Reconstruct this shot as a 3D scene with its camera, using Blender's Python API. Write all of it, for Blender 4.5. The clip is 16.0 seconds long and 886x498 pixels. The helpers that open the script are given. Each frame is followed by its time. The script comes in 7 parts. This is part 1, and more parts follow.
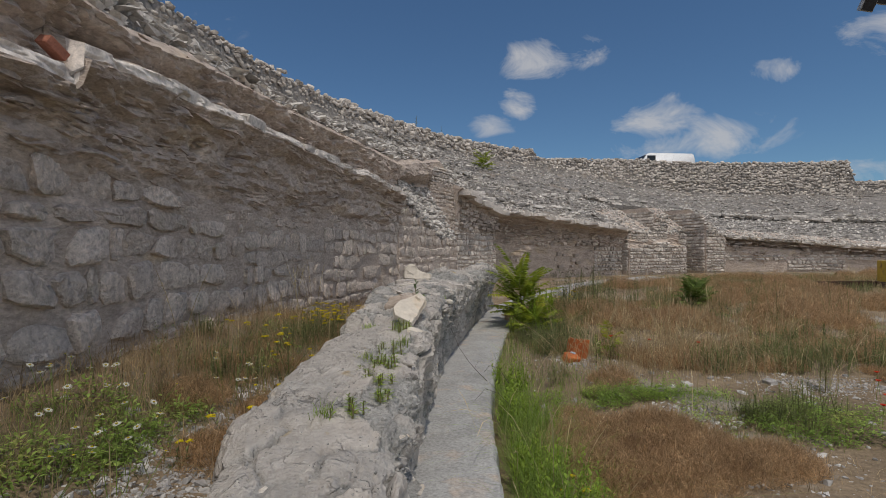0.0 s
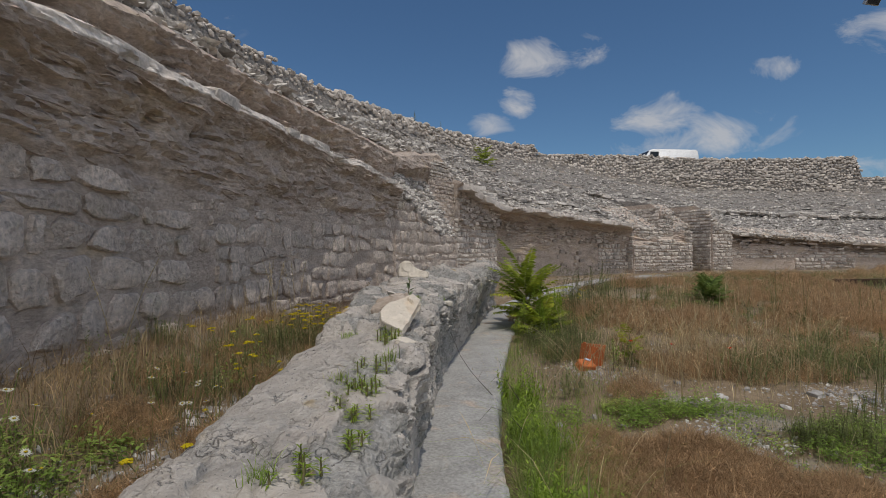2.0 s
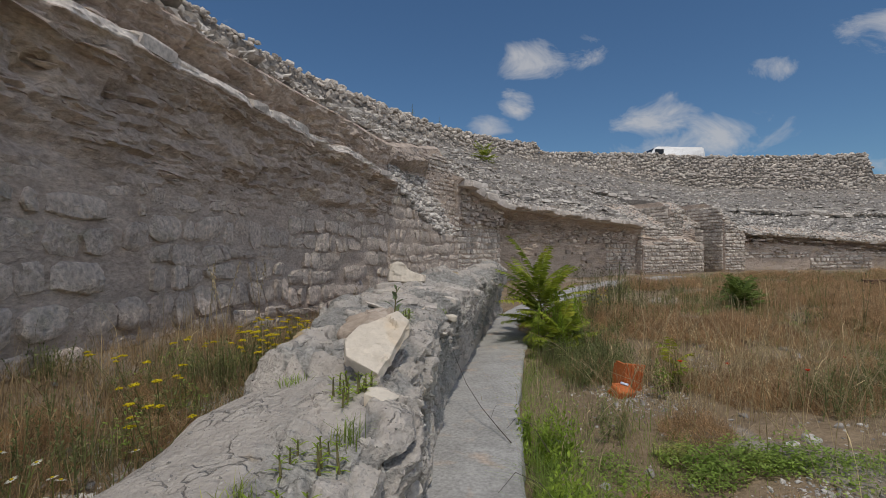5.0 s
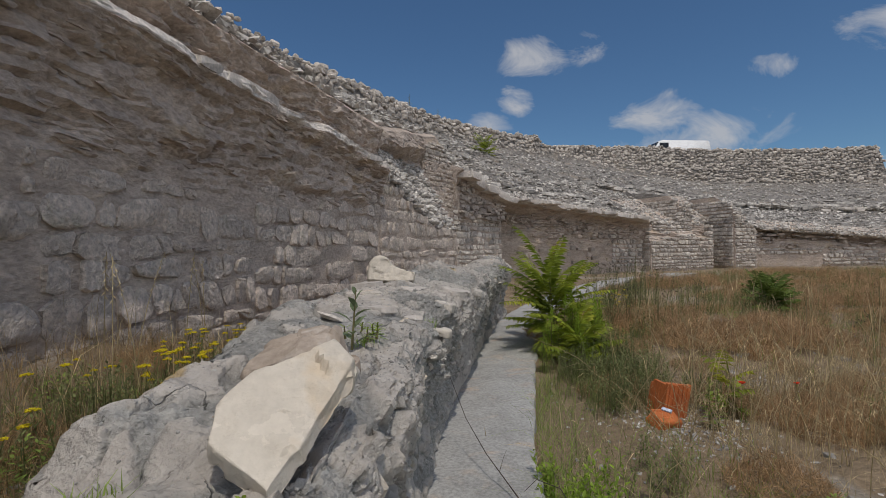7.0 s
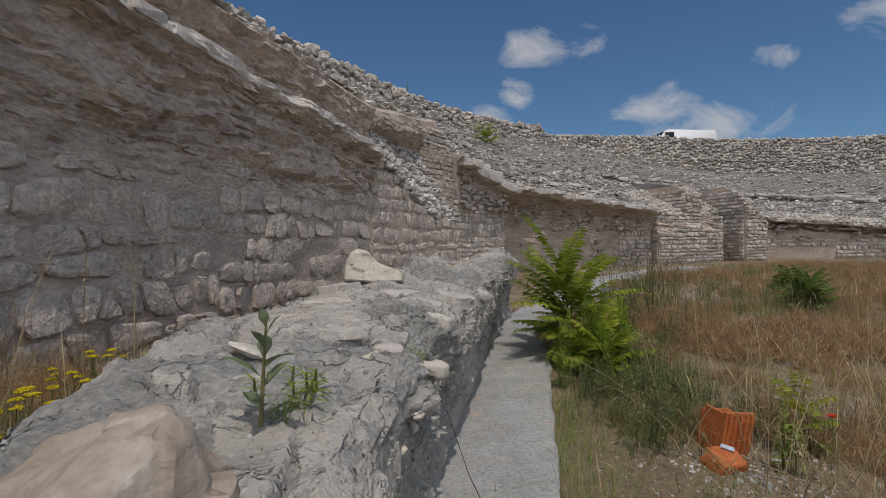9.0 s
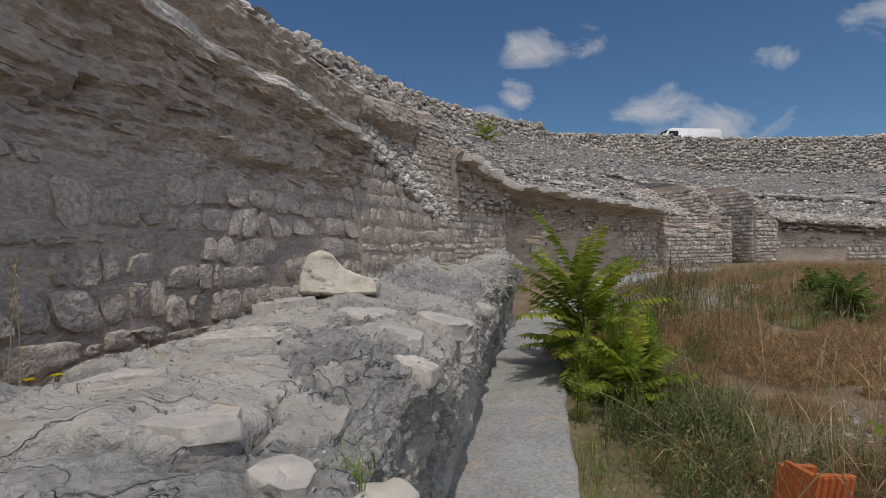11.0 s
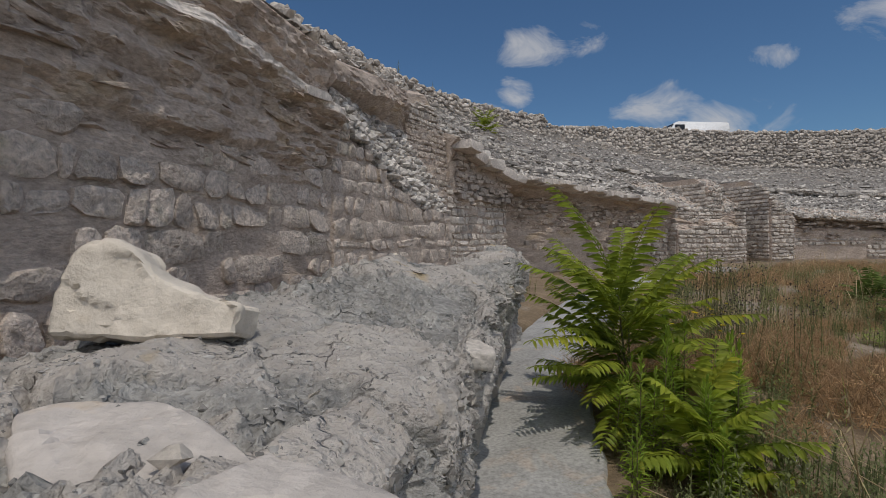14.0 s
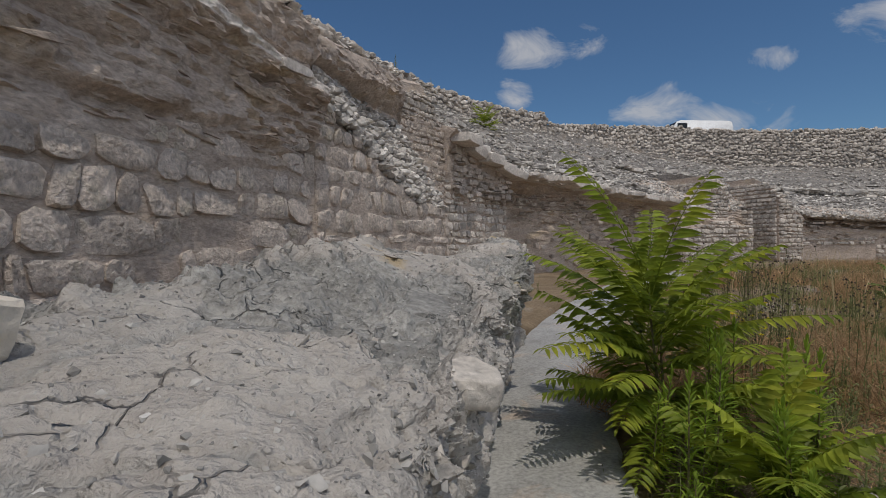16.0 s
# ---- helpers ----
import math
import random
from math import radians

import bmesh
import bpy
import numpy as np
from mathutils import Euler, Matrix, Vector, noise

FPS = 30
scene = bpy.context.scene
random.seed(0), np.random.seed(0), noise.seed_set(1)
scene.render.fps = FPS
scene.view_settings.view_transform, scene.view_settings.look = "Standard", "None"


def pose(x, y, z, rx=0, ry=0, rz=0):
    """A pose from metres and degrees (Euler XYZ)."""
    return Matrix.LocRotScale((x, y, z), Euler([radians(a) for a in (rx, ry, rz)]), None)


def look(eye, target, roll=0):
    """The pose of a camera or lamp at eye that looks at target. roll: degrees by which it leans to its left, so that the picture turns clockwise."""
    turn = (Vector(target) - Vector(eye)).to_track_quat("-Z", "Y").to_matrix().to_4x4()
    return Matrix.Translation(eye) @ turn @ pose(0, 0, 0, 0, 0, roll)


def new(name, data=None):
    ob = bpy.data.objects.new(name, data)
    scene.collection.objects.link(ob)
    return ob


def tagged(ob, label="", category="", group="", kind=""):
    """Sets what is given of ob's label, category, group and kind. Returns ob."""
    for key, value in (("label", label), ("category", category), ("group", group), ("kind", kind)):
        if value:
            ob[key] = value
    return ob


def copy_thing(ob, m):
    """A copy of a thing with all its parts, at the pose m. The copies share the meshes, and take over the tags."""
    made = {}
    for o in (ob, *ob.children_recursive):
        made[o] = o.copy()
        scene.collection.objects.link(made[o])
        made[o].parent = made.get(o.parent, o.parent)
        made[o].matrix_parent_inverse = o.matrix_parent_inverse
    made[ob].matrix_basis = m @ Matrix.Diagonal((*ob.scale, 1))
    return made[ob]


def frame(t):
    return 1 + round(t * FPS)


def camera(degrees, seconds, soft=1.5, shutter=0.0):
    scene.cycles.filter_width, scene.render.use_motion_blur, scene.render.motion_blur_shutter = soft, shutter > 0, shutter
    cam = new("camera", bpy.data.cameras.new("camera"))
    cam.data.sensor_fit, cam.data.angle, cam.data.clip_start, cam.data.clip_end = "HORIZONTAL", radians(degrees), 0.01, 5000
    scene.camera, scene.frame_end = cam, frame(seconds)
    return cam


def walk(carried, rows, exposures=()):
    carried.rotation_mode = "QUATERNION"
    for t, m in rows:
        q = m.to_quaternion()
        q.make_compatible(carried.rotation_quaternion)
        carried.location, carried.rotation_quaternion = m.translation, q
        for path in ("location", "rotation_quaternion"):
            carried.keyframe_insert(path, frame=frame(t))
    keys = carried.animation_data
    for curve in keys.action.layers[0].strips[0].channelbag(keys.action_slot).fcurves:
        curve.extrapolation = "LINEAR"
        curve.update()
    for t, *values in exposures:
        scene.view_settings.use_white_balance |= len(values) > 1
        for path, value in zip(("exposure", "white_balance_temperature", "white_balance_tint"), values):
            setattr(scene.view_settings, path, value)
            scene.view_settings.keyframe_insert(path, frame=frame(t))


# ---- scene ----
cam = camera(83.0, 16.0, soft=0.6)
PATH = [
    (0, (0.02, 0.135, 1.305), (0.013, 2.135, 1.317), -0.1),
    (0.5, (0.021, 0.286, 1.286), (0.013, 2.286, 1.298), -0.1),
    (1, (0.025, 0.486, 1.275), (0.018, 2.485, 1.288), -0.2),
    (1.5, (0.03, 0.682, 1.27), (0.023, 2.682, 1.28), -0.2),
    (2, (0.031, 0.88, 1.258), (0.025, 2.88, 1.265), -0.2),
    (2.5, (0.028, 1.079, 1.26), (0.022, 3.079, 1.267), -0.3),
    (3, (0.014, 1.292, 1.261), (0.007, 3.292, 1.27), -0.4),
    (3.5, (0.014, 1.474, 1.245), (0.009, 3.474, 1.257), -0.4),
    (4, (0.012, 1.678, 1.236), (0.008, 3.678, 1.252), -0.4),
    (6.5, (0.058, 2.888, 1.182), (0.054, 4.888, 1.191), -0.6),
    (7, (0.073, 3.181, 1.169), (0.07, 5.181, 1.173), -0.6),
    (7.5, (0.081, 3.408, 1.164), (0.077, 5.408, 1.155), -0.7),
    (8, (0.094, 3.648, 1.168), (0.09, 5.648, 1.155), -0.7),
    (8.5, (0.1, 3.876, 1.168), (0.096, 5.876, 1.149), -0.7),
    (9, (0.1, 4.069, 1.165), (0.095, 6.069, 1.14), -0.7),
    (9.5, (0.119, 4.264, 1.163), (0.115, 6.263, 1.141), -0.7),
    (12, (0.174, 5.403, 1.145), (0.171, 7.403, 1.121), -0.5),
    (12.5, (0.198, 5.653, 1.132), (0.197, 7.653, 1.104), -0.5),
    (13, (0.231, 5.894, 1.13), (0.229, 7.894, 1.103), -0.5),
    (13.5, (0.254, 6.112, 1.129), (0.252, 8.112, 1.103), -0.6),
    (14, (0.276, 6.333, 1.114), (0.275, 8.333, 1.085), -0.6),
    (14.5, (0.296, 6.523, 1.094), (0.295, 8.523, 1.07), -0.6),
    (15, (0.301, 6.71, 1.066), (0.301, 8.71, 1.049), -0.6),
    (15.5, (0.306, 6.858, 1.041), (0.307, 8.858, 1.022), -0.6),
    (16, (0.327, 6.957, 1.018), (0.328, 8.957, 0.996), -0.6),
]
walk(cam, [(t, look(eye, target, roll)) for t, eye, target, roll in PATH], [(0, 0.03, 6850, 11), (5, 0.0, 6800, 11), (9, -0.05, 6700, 11), (16, -0.08, 6700, 11)])

# ---- light ----
SUN_AZ, SUN_EL = math.atan2(0.28, -0.96), radians(69)
world = bpy.data.worlds.new("sky")
scene.world = world
world.use_nodes = True
wt = world.node_tree
wt.nodes.clear()


def wmath(op, a, b=None, clamp=False):
    n = wt.nodes.new("ShaderNodeMath")
    n.operation = op
    n.use_clamp = clamp
    for i, v in enumerate((a, b)):
        if v is None:
            continue
        if isinstance(v, (int, float)):
            n.inputs[i].default_value = v
        else:
            wt.links.new(v, n.inputs[i])
    return n.outputs[0]


sky = wt.nodes.new("ShaderNodeTexSky")
sky.sky_type = "NISHITA"
sky.sun_disc = False
sky.sun_elevation = SUN_EL
sky.sun_rotation = SUN_AZ
sky.air_density, sky.dust_density, sky.ozone_density = 1.0, 0.1, 3.6
coords = wt.nodes.new("ShaderNodeTexCoord")


def cloud(centre, right, up, soft):
    """A mask that falls off from the direction of a cloud's middle; right and up are its half sizes."""
    d = Vector(centre).normalized()
    side = d.cross(Vector((0, 0, 1))).normalized()
    top = side.cross(d).normalized()
    total = None
    for axis, half in ((side, right), (top, up)):
        n = wt.nodes.new("ShaderNodeVectorMath")
        n.operation = "DOT_PRODUCT"
        wt.links.new(coords.outputs["Generated"], n.inputs[0])
        n.inputs[1].default_value = axis / half
        off = wmath("SUBTRACT", n.outputs["Value"], d.dot(axis) / half)
        sq = wmath("MULTIPLY", off, off)
        total = sq if total is None else wmath("ADD", total, sq)
    n = wt.nodes.new("ShaderNodeVectorMath")
    n.operation = "DOT_PRODUCT"
    wt.links.new(coords.outputs["Generated"], n.inputs[0])
    n.inputs[1].default_value = d
    front = wmath("GREATER_THAN", n.outputs["Value"], 0.3)
    fall = wmath("SUBTRACT", 1.0, total, clamp=True)
    return wmath("MULTIPLY", wmath("MULTIPLY", fall, soft), front)


clouds = [
    cloud((0.43, 1, 0.262), 0.10, 0.055, 1.0), cloud((0.55, 1, 0.235), 0.13, 0.05, 0.95), cloud((0.48, 1, 0.215), 0.17, 0.035, 0.9),
    cloud((0.185, 1, 0.383), 0.08, 0.05, 0.95), cloud((0.148, 1, 0.298), 0.045, 0.04, 0.95), cloud((0.28, 1, 0.405), 0.055, 0.04, 0.6),
    cloud((0.655, 1, 0.357), 0.045, 0.028, 0.95), cloud((0.92, 1, 0.46), 0.09, 0.06, 0.75), cloud((0.80, 1, 0.16), 0.35, 0.035, 0.7),
    cloud((0.09, 1, 0.25), 0.06, 0.03, 0.9), cloud((-0.45, 1, 0.47), 0.06, 0.04, 0.35),
]
mask = clouds[0]
for c in clouds[1:]:
    mask = wmath("MAXIMUM", mask, c)
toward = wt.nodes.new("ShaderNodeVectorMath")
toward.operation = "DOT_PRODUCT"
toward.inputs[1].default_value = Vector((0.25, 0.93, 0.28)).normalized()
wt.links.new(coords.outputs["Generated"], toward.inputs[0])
fill_bank = wmath("MULTIPLY", wmath("SUBTRACT", 0.62, toward.outputs["Value"]), 2.2, clamp=True)  # unseen cloud bank behind the camera, added to fill the shade with light
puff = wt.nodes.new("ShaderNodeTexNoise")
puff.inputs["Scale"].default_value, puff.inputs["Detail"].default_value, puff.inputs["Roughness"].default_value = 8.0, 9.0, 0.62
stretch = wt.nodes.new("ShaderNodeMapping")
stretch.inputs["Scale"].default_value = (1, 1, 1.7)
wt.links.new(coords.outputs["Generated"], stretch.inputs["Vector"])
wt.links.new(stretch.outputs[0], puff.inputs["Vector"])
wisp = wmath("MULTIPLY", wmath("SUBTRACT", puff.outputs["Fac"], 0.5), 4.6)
full = wmath("MULTIPLY", fill_bank, wmath("ADD", 0.62, wisp))
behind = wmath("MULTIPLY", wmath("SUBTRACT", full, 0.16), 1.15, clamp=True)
curl = wt.nodes.new("ShaderNodeTexNoise")
curl.inputs["Scale"].default_value, curl.inputs["Detail"].default_value, curl.inputs["Roughness"].default_value, curl.inputs["Distortion"].default_value = 9.0, 12.0, 0.64, 0.9
wt.links.new(stretch.outputs[0], curl.inputs["Vector"])
fray = wmath("MULTIPLY", wmath("SUBTRACT", curl.outputs["Fac"], 0.5), 2.9)
frayed = wmath("MULTIPLY", wmath("SUBTRACT", wmath("ADD", wmath("MULTIPLY", mask, 1.1), fray), 0.40), 1.2, clamp=True)
ahead = wmath("MULTIPLY", wmath("MULTIPLY", frayed, wmath("MULTIPLY", mask, 3.0, clamp=True)), 0.74)
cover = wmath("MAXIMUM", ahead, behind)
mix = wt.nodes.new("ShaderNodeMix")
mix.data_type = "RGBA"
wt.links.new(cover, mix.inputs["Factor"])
deep = wt.nodes.new("ShaderNodeVectorMath")
deep.operation = "MULTIPLY"
deep.inputs[1].default_value = (0.66, 0.90, 1.06)
wt.links.new(sky.outputs["Color"], deep.inputs[0])
wt.links.new(deep.outputs[0], mix.inputs["A"])
# the unseen bank shines up to 2.25 times brighter, as fill light
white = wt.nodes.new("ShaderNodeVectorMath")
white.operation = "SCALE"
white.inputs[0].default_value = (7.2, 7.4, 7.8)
wt.links.new(wmath("ADD", 1.0, wmath("MULTIPLY", fill_bank, 1.25)), white.inputs["Scale"])
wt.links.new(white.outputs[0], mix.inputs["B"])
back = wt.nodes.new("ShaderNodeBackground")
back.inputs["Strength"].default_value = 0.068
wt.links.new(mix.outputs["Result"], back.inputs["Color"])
wout = wt.nodes.new("ShaderNodeOutputWorld")
wt.links.new(back.outputs[0], wout.inputs["Surface"])

sun = new("sun", bpy.data.lights.new("sun", "SUN"))
sun.data.energy, sun.data.angle, sun.data.color = 1.65, radians(0.6), (1.0, 0.95, 0.87)
sun_dir = Vector((math.sin(SUN_AZ) * math.cos(SUN_EL), math.cos(SUN_AZ) * math.cos(SUN_EL), math.sin(SUN_EL)))
sun.matrix_world = look(sun_dir * 60, (0, 0, 0))

# ---- materials ----


def material(name, light, dark, scale=3.0, rough=0.9, bump=0.4, fine=40.0, vary=0.25, by="object", spots=None, spot_scale=2.0, through_leaf=0.0, spread=0.01, squash=1.0, pits=0.0, speckle=1.0, sheets=0.0, step=0.3):
    """Stone, earth or plant: two tones in large patches, grain, relief, and a difference from piece to piece. spots: a third tone. sheets: thin layers broken off one behind another."""
    m = bpy.data.materials.new(name)
    m.use_nodes = True
    nt = m.node_tree
    bsdf = nt.nodes["Principled BSDF"]
    bsdf.inputs["Roughness"].default_value = rough
    bsdf.inputs["Specular IOR Level"].default_value = 0.25
    link = nt.links.new
    where = nt.nodes.new("ShaderNodeNewGeometry")

    def noise_at(s, detail, distortion=0.0):
        n = nt.nodes.new("ShaderNodeTexNoise")
        n.inputs["Scale"].default_value, n.inputs["Detail"].default_value, n.inputs["Distortion"].default_value = s, detail, distortion
        n.inputs["Roughness"].default_value = 0.6
        if squash == 1.0:
            link(where.outputs["Position"], n.inputs["Vector"])
        else:  # bedded: finer upwards than along
            bed = nt.nodes.new("ShaderNodeMapping")
            bed.inputs["Scale"].default_value = (1, 1, squash)
            link(where.outputs["Position"], bed.inputs["Vector"])
            link(bed.outputs[0], n.inputs["Vector"])
        return n

    def blend(fac, a, b, kind="MIX"):
        n = nt.nodes.new("ShaderNodeMix")
        n.data_type, n.blend_type = "RGBA", kind
        for sock, v in ((n.inputs["Factor"], fac), (n.inputs["A"], a), (n.inputs["B"], b)):
            if isinstance(v, (tuple, float)):
                sock.default_value = (*v, 1) if isinstance(v, tuple) else v
            else:
                link(v, sock)
        return n.outputs["Result"]

    def ramp(fac, a, b):
        n = nt.nodes.new("ShaderNodeMapRange")
        n.inputs["From Min"].default_value, n.inputs["From Max"].default_value = a, b
        link(fac, n.inputs["Value"])
        return n.outputs["Result"]

    big = noise_at(scale, 5.0, 0.4)
    colour = blend(ramp(big.outputs["Fac"], 0.32, 0.68), dark, light)
    if spots:
        third = noise_at(spot_scale, 4.0, 0.6)
        colour = blend(ramp(third.outputs["Fac"], 0.56, 0.68), colour, spots)
    grain = noise_at(fine, 6.0)
    g = nt.nodes.new("ShaderNodeMapRange")
    g.inputs["From Min"].default_value, g.inputs["From Max"].default_value = 0.25, 0.75
    g.inputs["To Min"].default_value, g.inputs["To Max"].default_value = 1 - 0.28 * speckle, 1 + 0.25 * speckle
    link(grain.outputs["Fac"], g.inputs["Value"])
    piece = where.outputs["Random Per Island"]
    if by == "object":
        info = nt.nodes.new("ShaderNodeObjectInfo")
        piece = info.outputs["Random"]
    v = nt.nodes.new("ShaderNodeMapRange")
    v.inputs["To Min"].default_value, v.inputs["To Max"].default_value = 1 - vary, 1 + vary
    link(piece, v.inputs["Value"])
    times = nt.nodes.new("ShaderNodeMath")
    times.operation = "MULTIPLY"
    link(g.outputs["Result"], times.inputs[0])
    link(v.outputs["Result"], times.inputs[1])
    colour = blend(1.0, colour, times.outputs[0], "MULTIPLY")
    layer_of = None
    if sheets:
        rough_line = noise_at(sheets, 9.0, 0.3)
        many = nt.nodes.new("ShaderNodeMath")
        many.operation = "MULTIPLY"
        many.inputs[1].default_value = 16.0
        link(rough_line.outputs["Fac"], many.inputs[0])
        layer_of = nt.nodes.new("ShaderNodeMath")
        layer_of.operation = "FLOOR"
        link(many.outputs[0], layer_of.inputs[0])
        pick = nt.nodes.new("ShaderNodeTexWhiteNoise")
        pick.noise_dimensions = "1D"
        link(layer_of.outputs[0], pick.inputs["W"])
        tone = nt.nodes.new("ShaderNodeMapRange")
        tone.inputs["To Min"].default_value, tone.inputs["To Max"].default_value = 0.86, 1.14
        link(pick.outputs["Value"], tone.inputs["Value"])
        colour = blend(1.0, colour, tone.outputs["Result"], "MULTIPLY")
    link(colour, bsdf.inputs["Base Color"])
    if bump:
        b = nt.nodes.new("ShaderNodeBump")
        b.inputs["Strength"].default_value, b.inputs["Distance"].default_value = bump, spread
        height = grain.outputs["Fac"]
        if pits:  # crumbled holes
            cell = nt.nodes.new("ShaderNodeTexVoronoi")
            cell.inputs["Scale"].default_value = pits
            bend = nt.nodes.new("ShaderNodeVectorMath")
            bend.operation = "ADD"
            wob = noise_at(pits * 0.4, 4.0)
            half = nt.nodes.new("ShaderNodeVectorMath")
            half.operation = "SCALE"
            half.inputs["Scale"].default_value = 3.0 / pits
            link(wob.outputs["Color"], half.inputs[0])
            link(where.outputs["Position"], bend.inputs[0])
            link(half.outputs[0], bend.inputs[1])
            link(bend.outputs[0], cell.inputs["Vector"])
            dip = ramp(cell.outputs["Distance"], 0.75, 0.1)
            patchy = noise_at(pits * 0.12, 3.0)
            both = nt.nodes.new("ShaderNodeMath")
            both.operation = "MULTIPLY"
            link(dip, both.inputs[0])
            weak = nt.nodes.new("ShaderNodeMath")
            weak.operation = "MULTIPLY"
            weak.inputs[1].default_value = 0.3
            link(ramp(patchy.outputs["Fac"], 0.45, 0.62), weak.inputs[0])
            link(weak.outputs[0], both.inputs[1])
            total = nt.nodes.new("ShaderNodeMath")
            total.operation = "ADD"
            link(height, total.inputs[0])
            link(both.outputs[0], total.inputs[1])
            height = total.outputs[0]
        if sheets:
            laid = nt.nodes.new("ShaderNodeMath")
            laid.operation = "MULTIPLY_ADD"
            laid.inputs[1].default_value = step
            link(layer_of.outputs[0], laid.inputs[0])
            link(height, laid.inputs[2])
            height = laid.outputs[0]
        link(height, b.inputs["Height"])
        link(b.outputs["Normal"], bsdf.inputs["Normal"])
    if through_leaf:
        t = nt.nodes.new("ShaderNodeBsdfTranslucent")
        link(colour, t.inputs["Color"])
        ms = nt.nodes.new("ShaderNodeMixShader")
        ms.inputs["Fac"].default_value = through_leaf
        link(bsdf.outputs[0], ms.inputs[1])
        link(t.outputs[0], ms.inputs[2])
        link(ms.outputs[0], nt.nodes["Material Output"].inputs["Surface"])
    return m


M_WALL = material("old_lime_mortar", (0.56, 0.47, 0.40), (0.385, 0.315, 0.265), 1.9, 0.95, 0.8, 16.0, 0.0, "island", (0.50, 0.40, 0.30), 0.9, spread=0.03, squash=2.2, pits=14.0, speckle=1.3, sheets=2.2, step=0.35)
M_STONE = material("wall_limestone", (0.68, 0.585, 0.51), (0.52, 0.445, 0.385), 4.0, 0.9, 1.0, 24.0, 0.13, "object", (0.50, 0.44, 0.36), 3.0, spread=0.04, pits=22.0, speckle=1.4, sheets=5.0, step=0.25)
M_STONES = material("coursed_limestone", (0.60, 0.545, 0.49), (0.42, 0.375, 0.33), 3.0, 0.9, 0.6, 25.0, 0.33, "island", spread=0.03, speckle=1.4, sheets=5.0, step=0.3)
M_RUBBLE = material("rubble_core", (0.33, 0.305, 0.28), (0.19, 0.175, 0.16), 1.6, 0.95, 1.0, 14.0, 0.0, "island", (0.33, 0.28, 0.23), 0.6, spread=0.08, pits=7.0, speckle=1.5, sheets=2.0, step=0.4)
M_ROUGH = material("brown_rubble", (0.52, 0.455, 0.40), (0.36, 0.305, 0.26), 2.0, 0.95, 0.6, 22.0, 0.28, "island", (0.56, 0.50, 0.44), 0.8, spread=0.03, speckle=1.3, sheets=4.0, step=0.3)
M_CHIPS = material("loose_rubble", (0.60, 0.565, 0.52), (0.37, 0.34, 0.31), 2.0, 0.95, 0.4, 20.0, 0.45, "island", speckle=1.3)
M_LEDGE = material("broken_vault_edge", (0.68, 0.625, 0.57), (0.50, 0.45, 0.405), 3.0, 0.9, 0.5, 22.0, 0.15, "island", spread=0.02, speckle=1.3, sheets=4.0, step=0.3)
M_LOWFILL = material("weathered_mortar", (0.43, 0.415, 0.385), (0.25, 0.243, 0.225), 3.4, 0.95, 1.0, 48.0, 0.0, "island", (0.42, 0.395, 0.36), 2.1, spread=0.022, speckle=1.4, sheets=5.0, step=0.6)
M_LOWSTONE = material("pale_limestone", (0.57, 0.52, 0.46), (0.42, 0.38, 0.33), 6.0, 0.9, 0.5, 45.0, 0.2, "object", (0.54, 0.45, 0.34), 5.0, spread=0.012, speckle=1.3, sheets=6.0, step=0.3)
M_WHITE = material("fresh_limestone", (0.66, 0.595, 0.505), (0.56, 0.50, 0.42), 3.0, 0.85, 0.7, 30.0, 0.05, "object", (0.60, 0.49, 0.36), 2.6, spread=0.012, speckle=0.35, sheets=2.5, step=0.25)
M_TAN = material("tan_limestone", (0.44, 0.37, 0.31), (0.29, 0.23, 0.175), 4.0, 0.9, 0.6, 40.0, 0.05, "object", (0.54, 0.48, 0.42), 4.0, spread=0.012, speckle=0.6, sheets=3.5, step=0.4)
M_CRUMBS = material("mortar_crumbs", (0.44, 0.42, 0.39), (0.28, 0.27, 0.25), 6.0, 0.95, 0.3, 45.0, 0.35, "island")
M_PLATE = material("bedded_limestone", (0.56, 0.51, 0.465), (0.44, 0.40, 0.36), 5.0, 0.9, 0.7, 34.0, 0.08, "object", (0.56, 0.46, 0.35), 4.0, spread=0.012, speckle=0.5, sheets=3.5, step=0.35)
M_SLAB = material("stone_ledge", (0.45, 0.445, 0.43), (0.33, 0.325, 0.31), 3.0, 0.9, 0.5, 45.0, 0.08, "object", (0.50, 0.42, 0.35), 2.6, spread=0.006, speckle=1.3)
M_SOIL = material("dry_soil", (0.31, 0.235, 0.155), (0.19, 0.14, 0.09), 1.2, 1.0, 1.0, 22.0, 0.0, "island", (0.38, 0.35, 0.305), 0.55, spread=0.04, pits=18.0)
M_GRAVEL = material("gravel", (0.52, 0.50, 0.47), (0.34, 0.32, 0.30), 3.0, 0.95, 0.3, 30.0, 0.35, "island")
M_STRAW = material("dry_grass", (0.71, 0.58, 0.355), (0.50, 0.395, 0.23), 1.0, 0.8, 0.0, 8.0, 0.5, "island", through_leaf=0.45)
M_BROWN = material("withered_weed", (0.52, 0.385, 0.225), (0.34, 0.245, 0.14), 2.0, 0.9, 0.0, 8.0, 0.5, "island", through_leaf=0.4)
M_RUSTWEED = material("rust_weed", (0.58, 0.395, 0.22), (0.38, 0.25, 0.14), 2.5, 0.9, 0.0, 8.0, 0.5, "island", through_leaf=0.4)
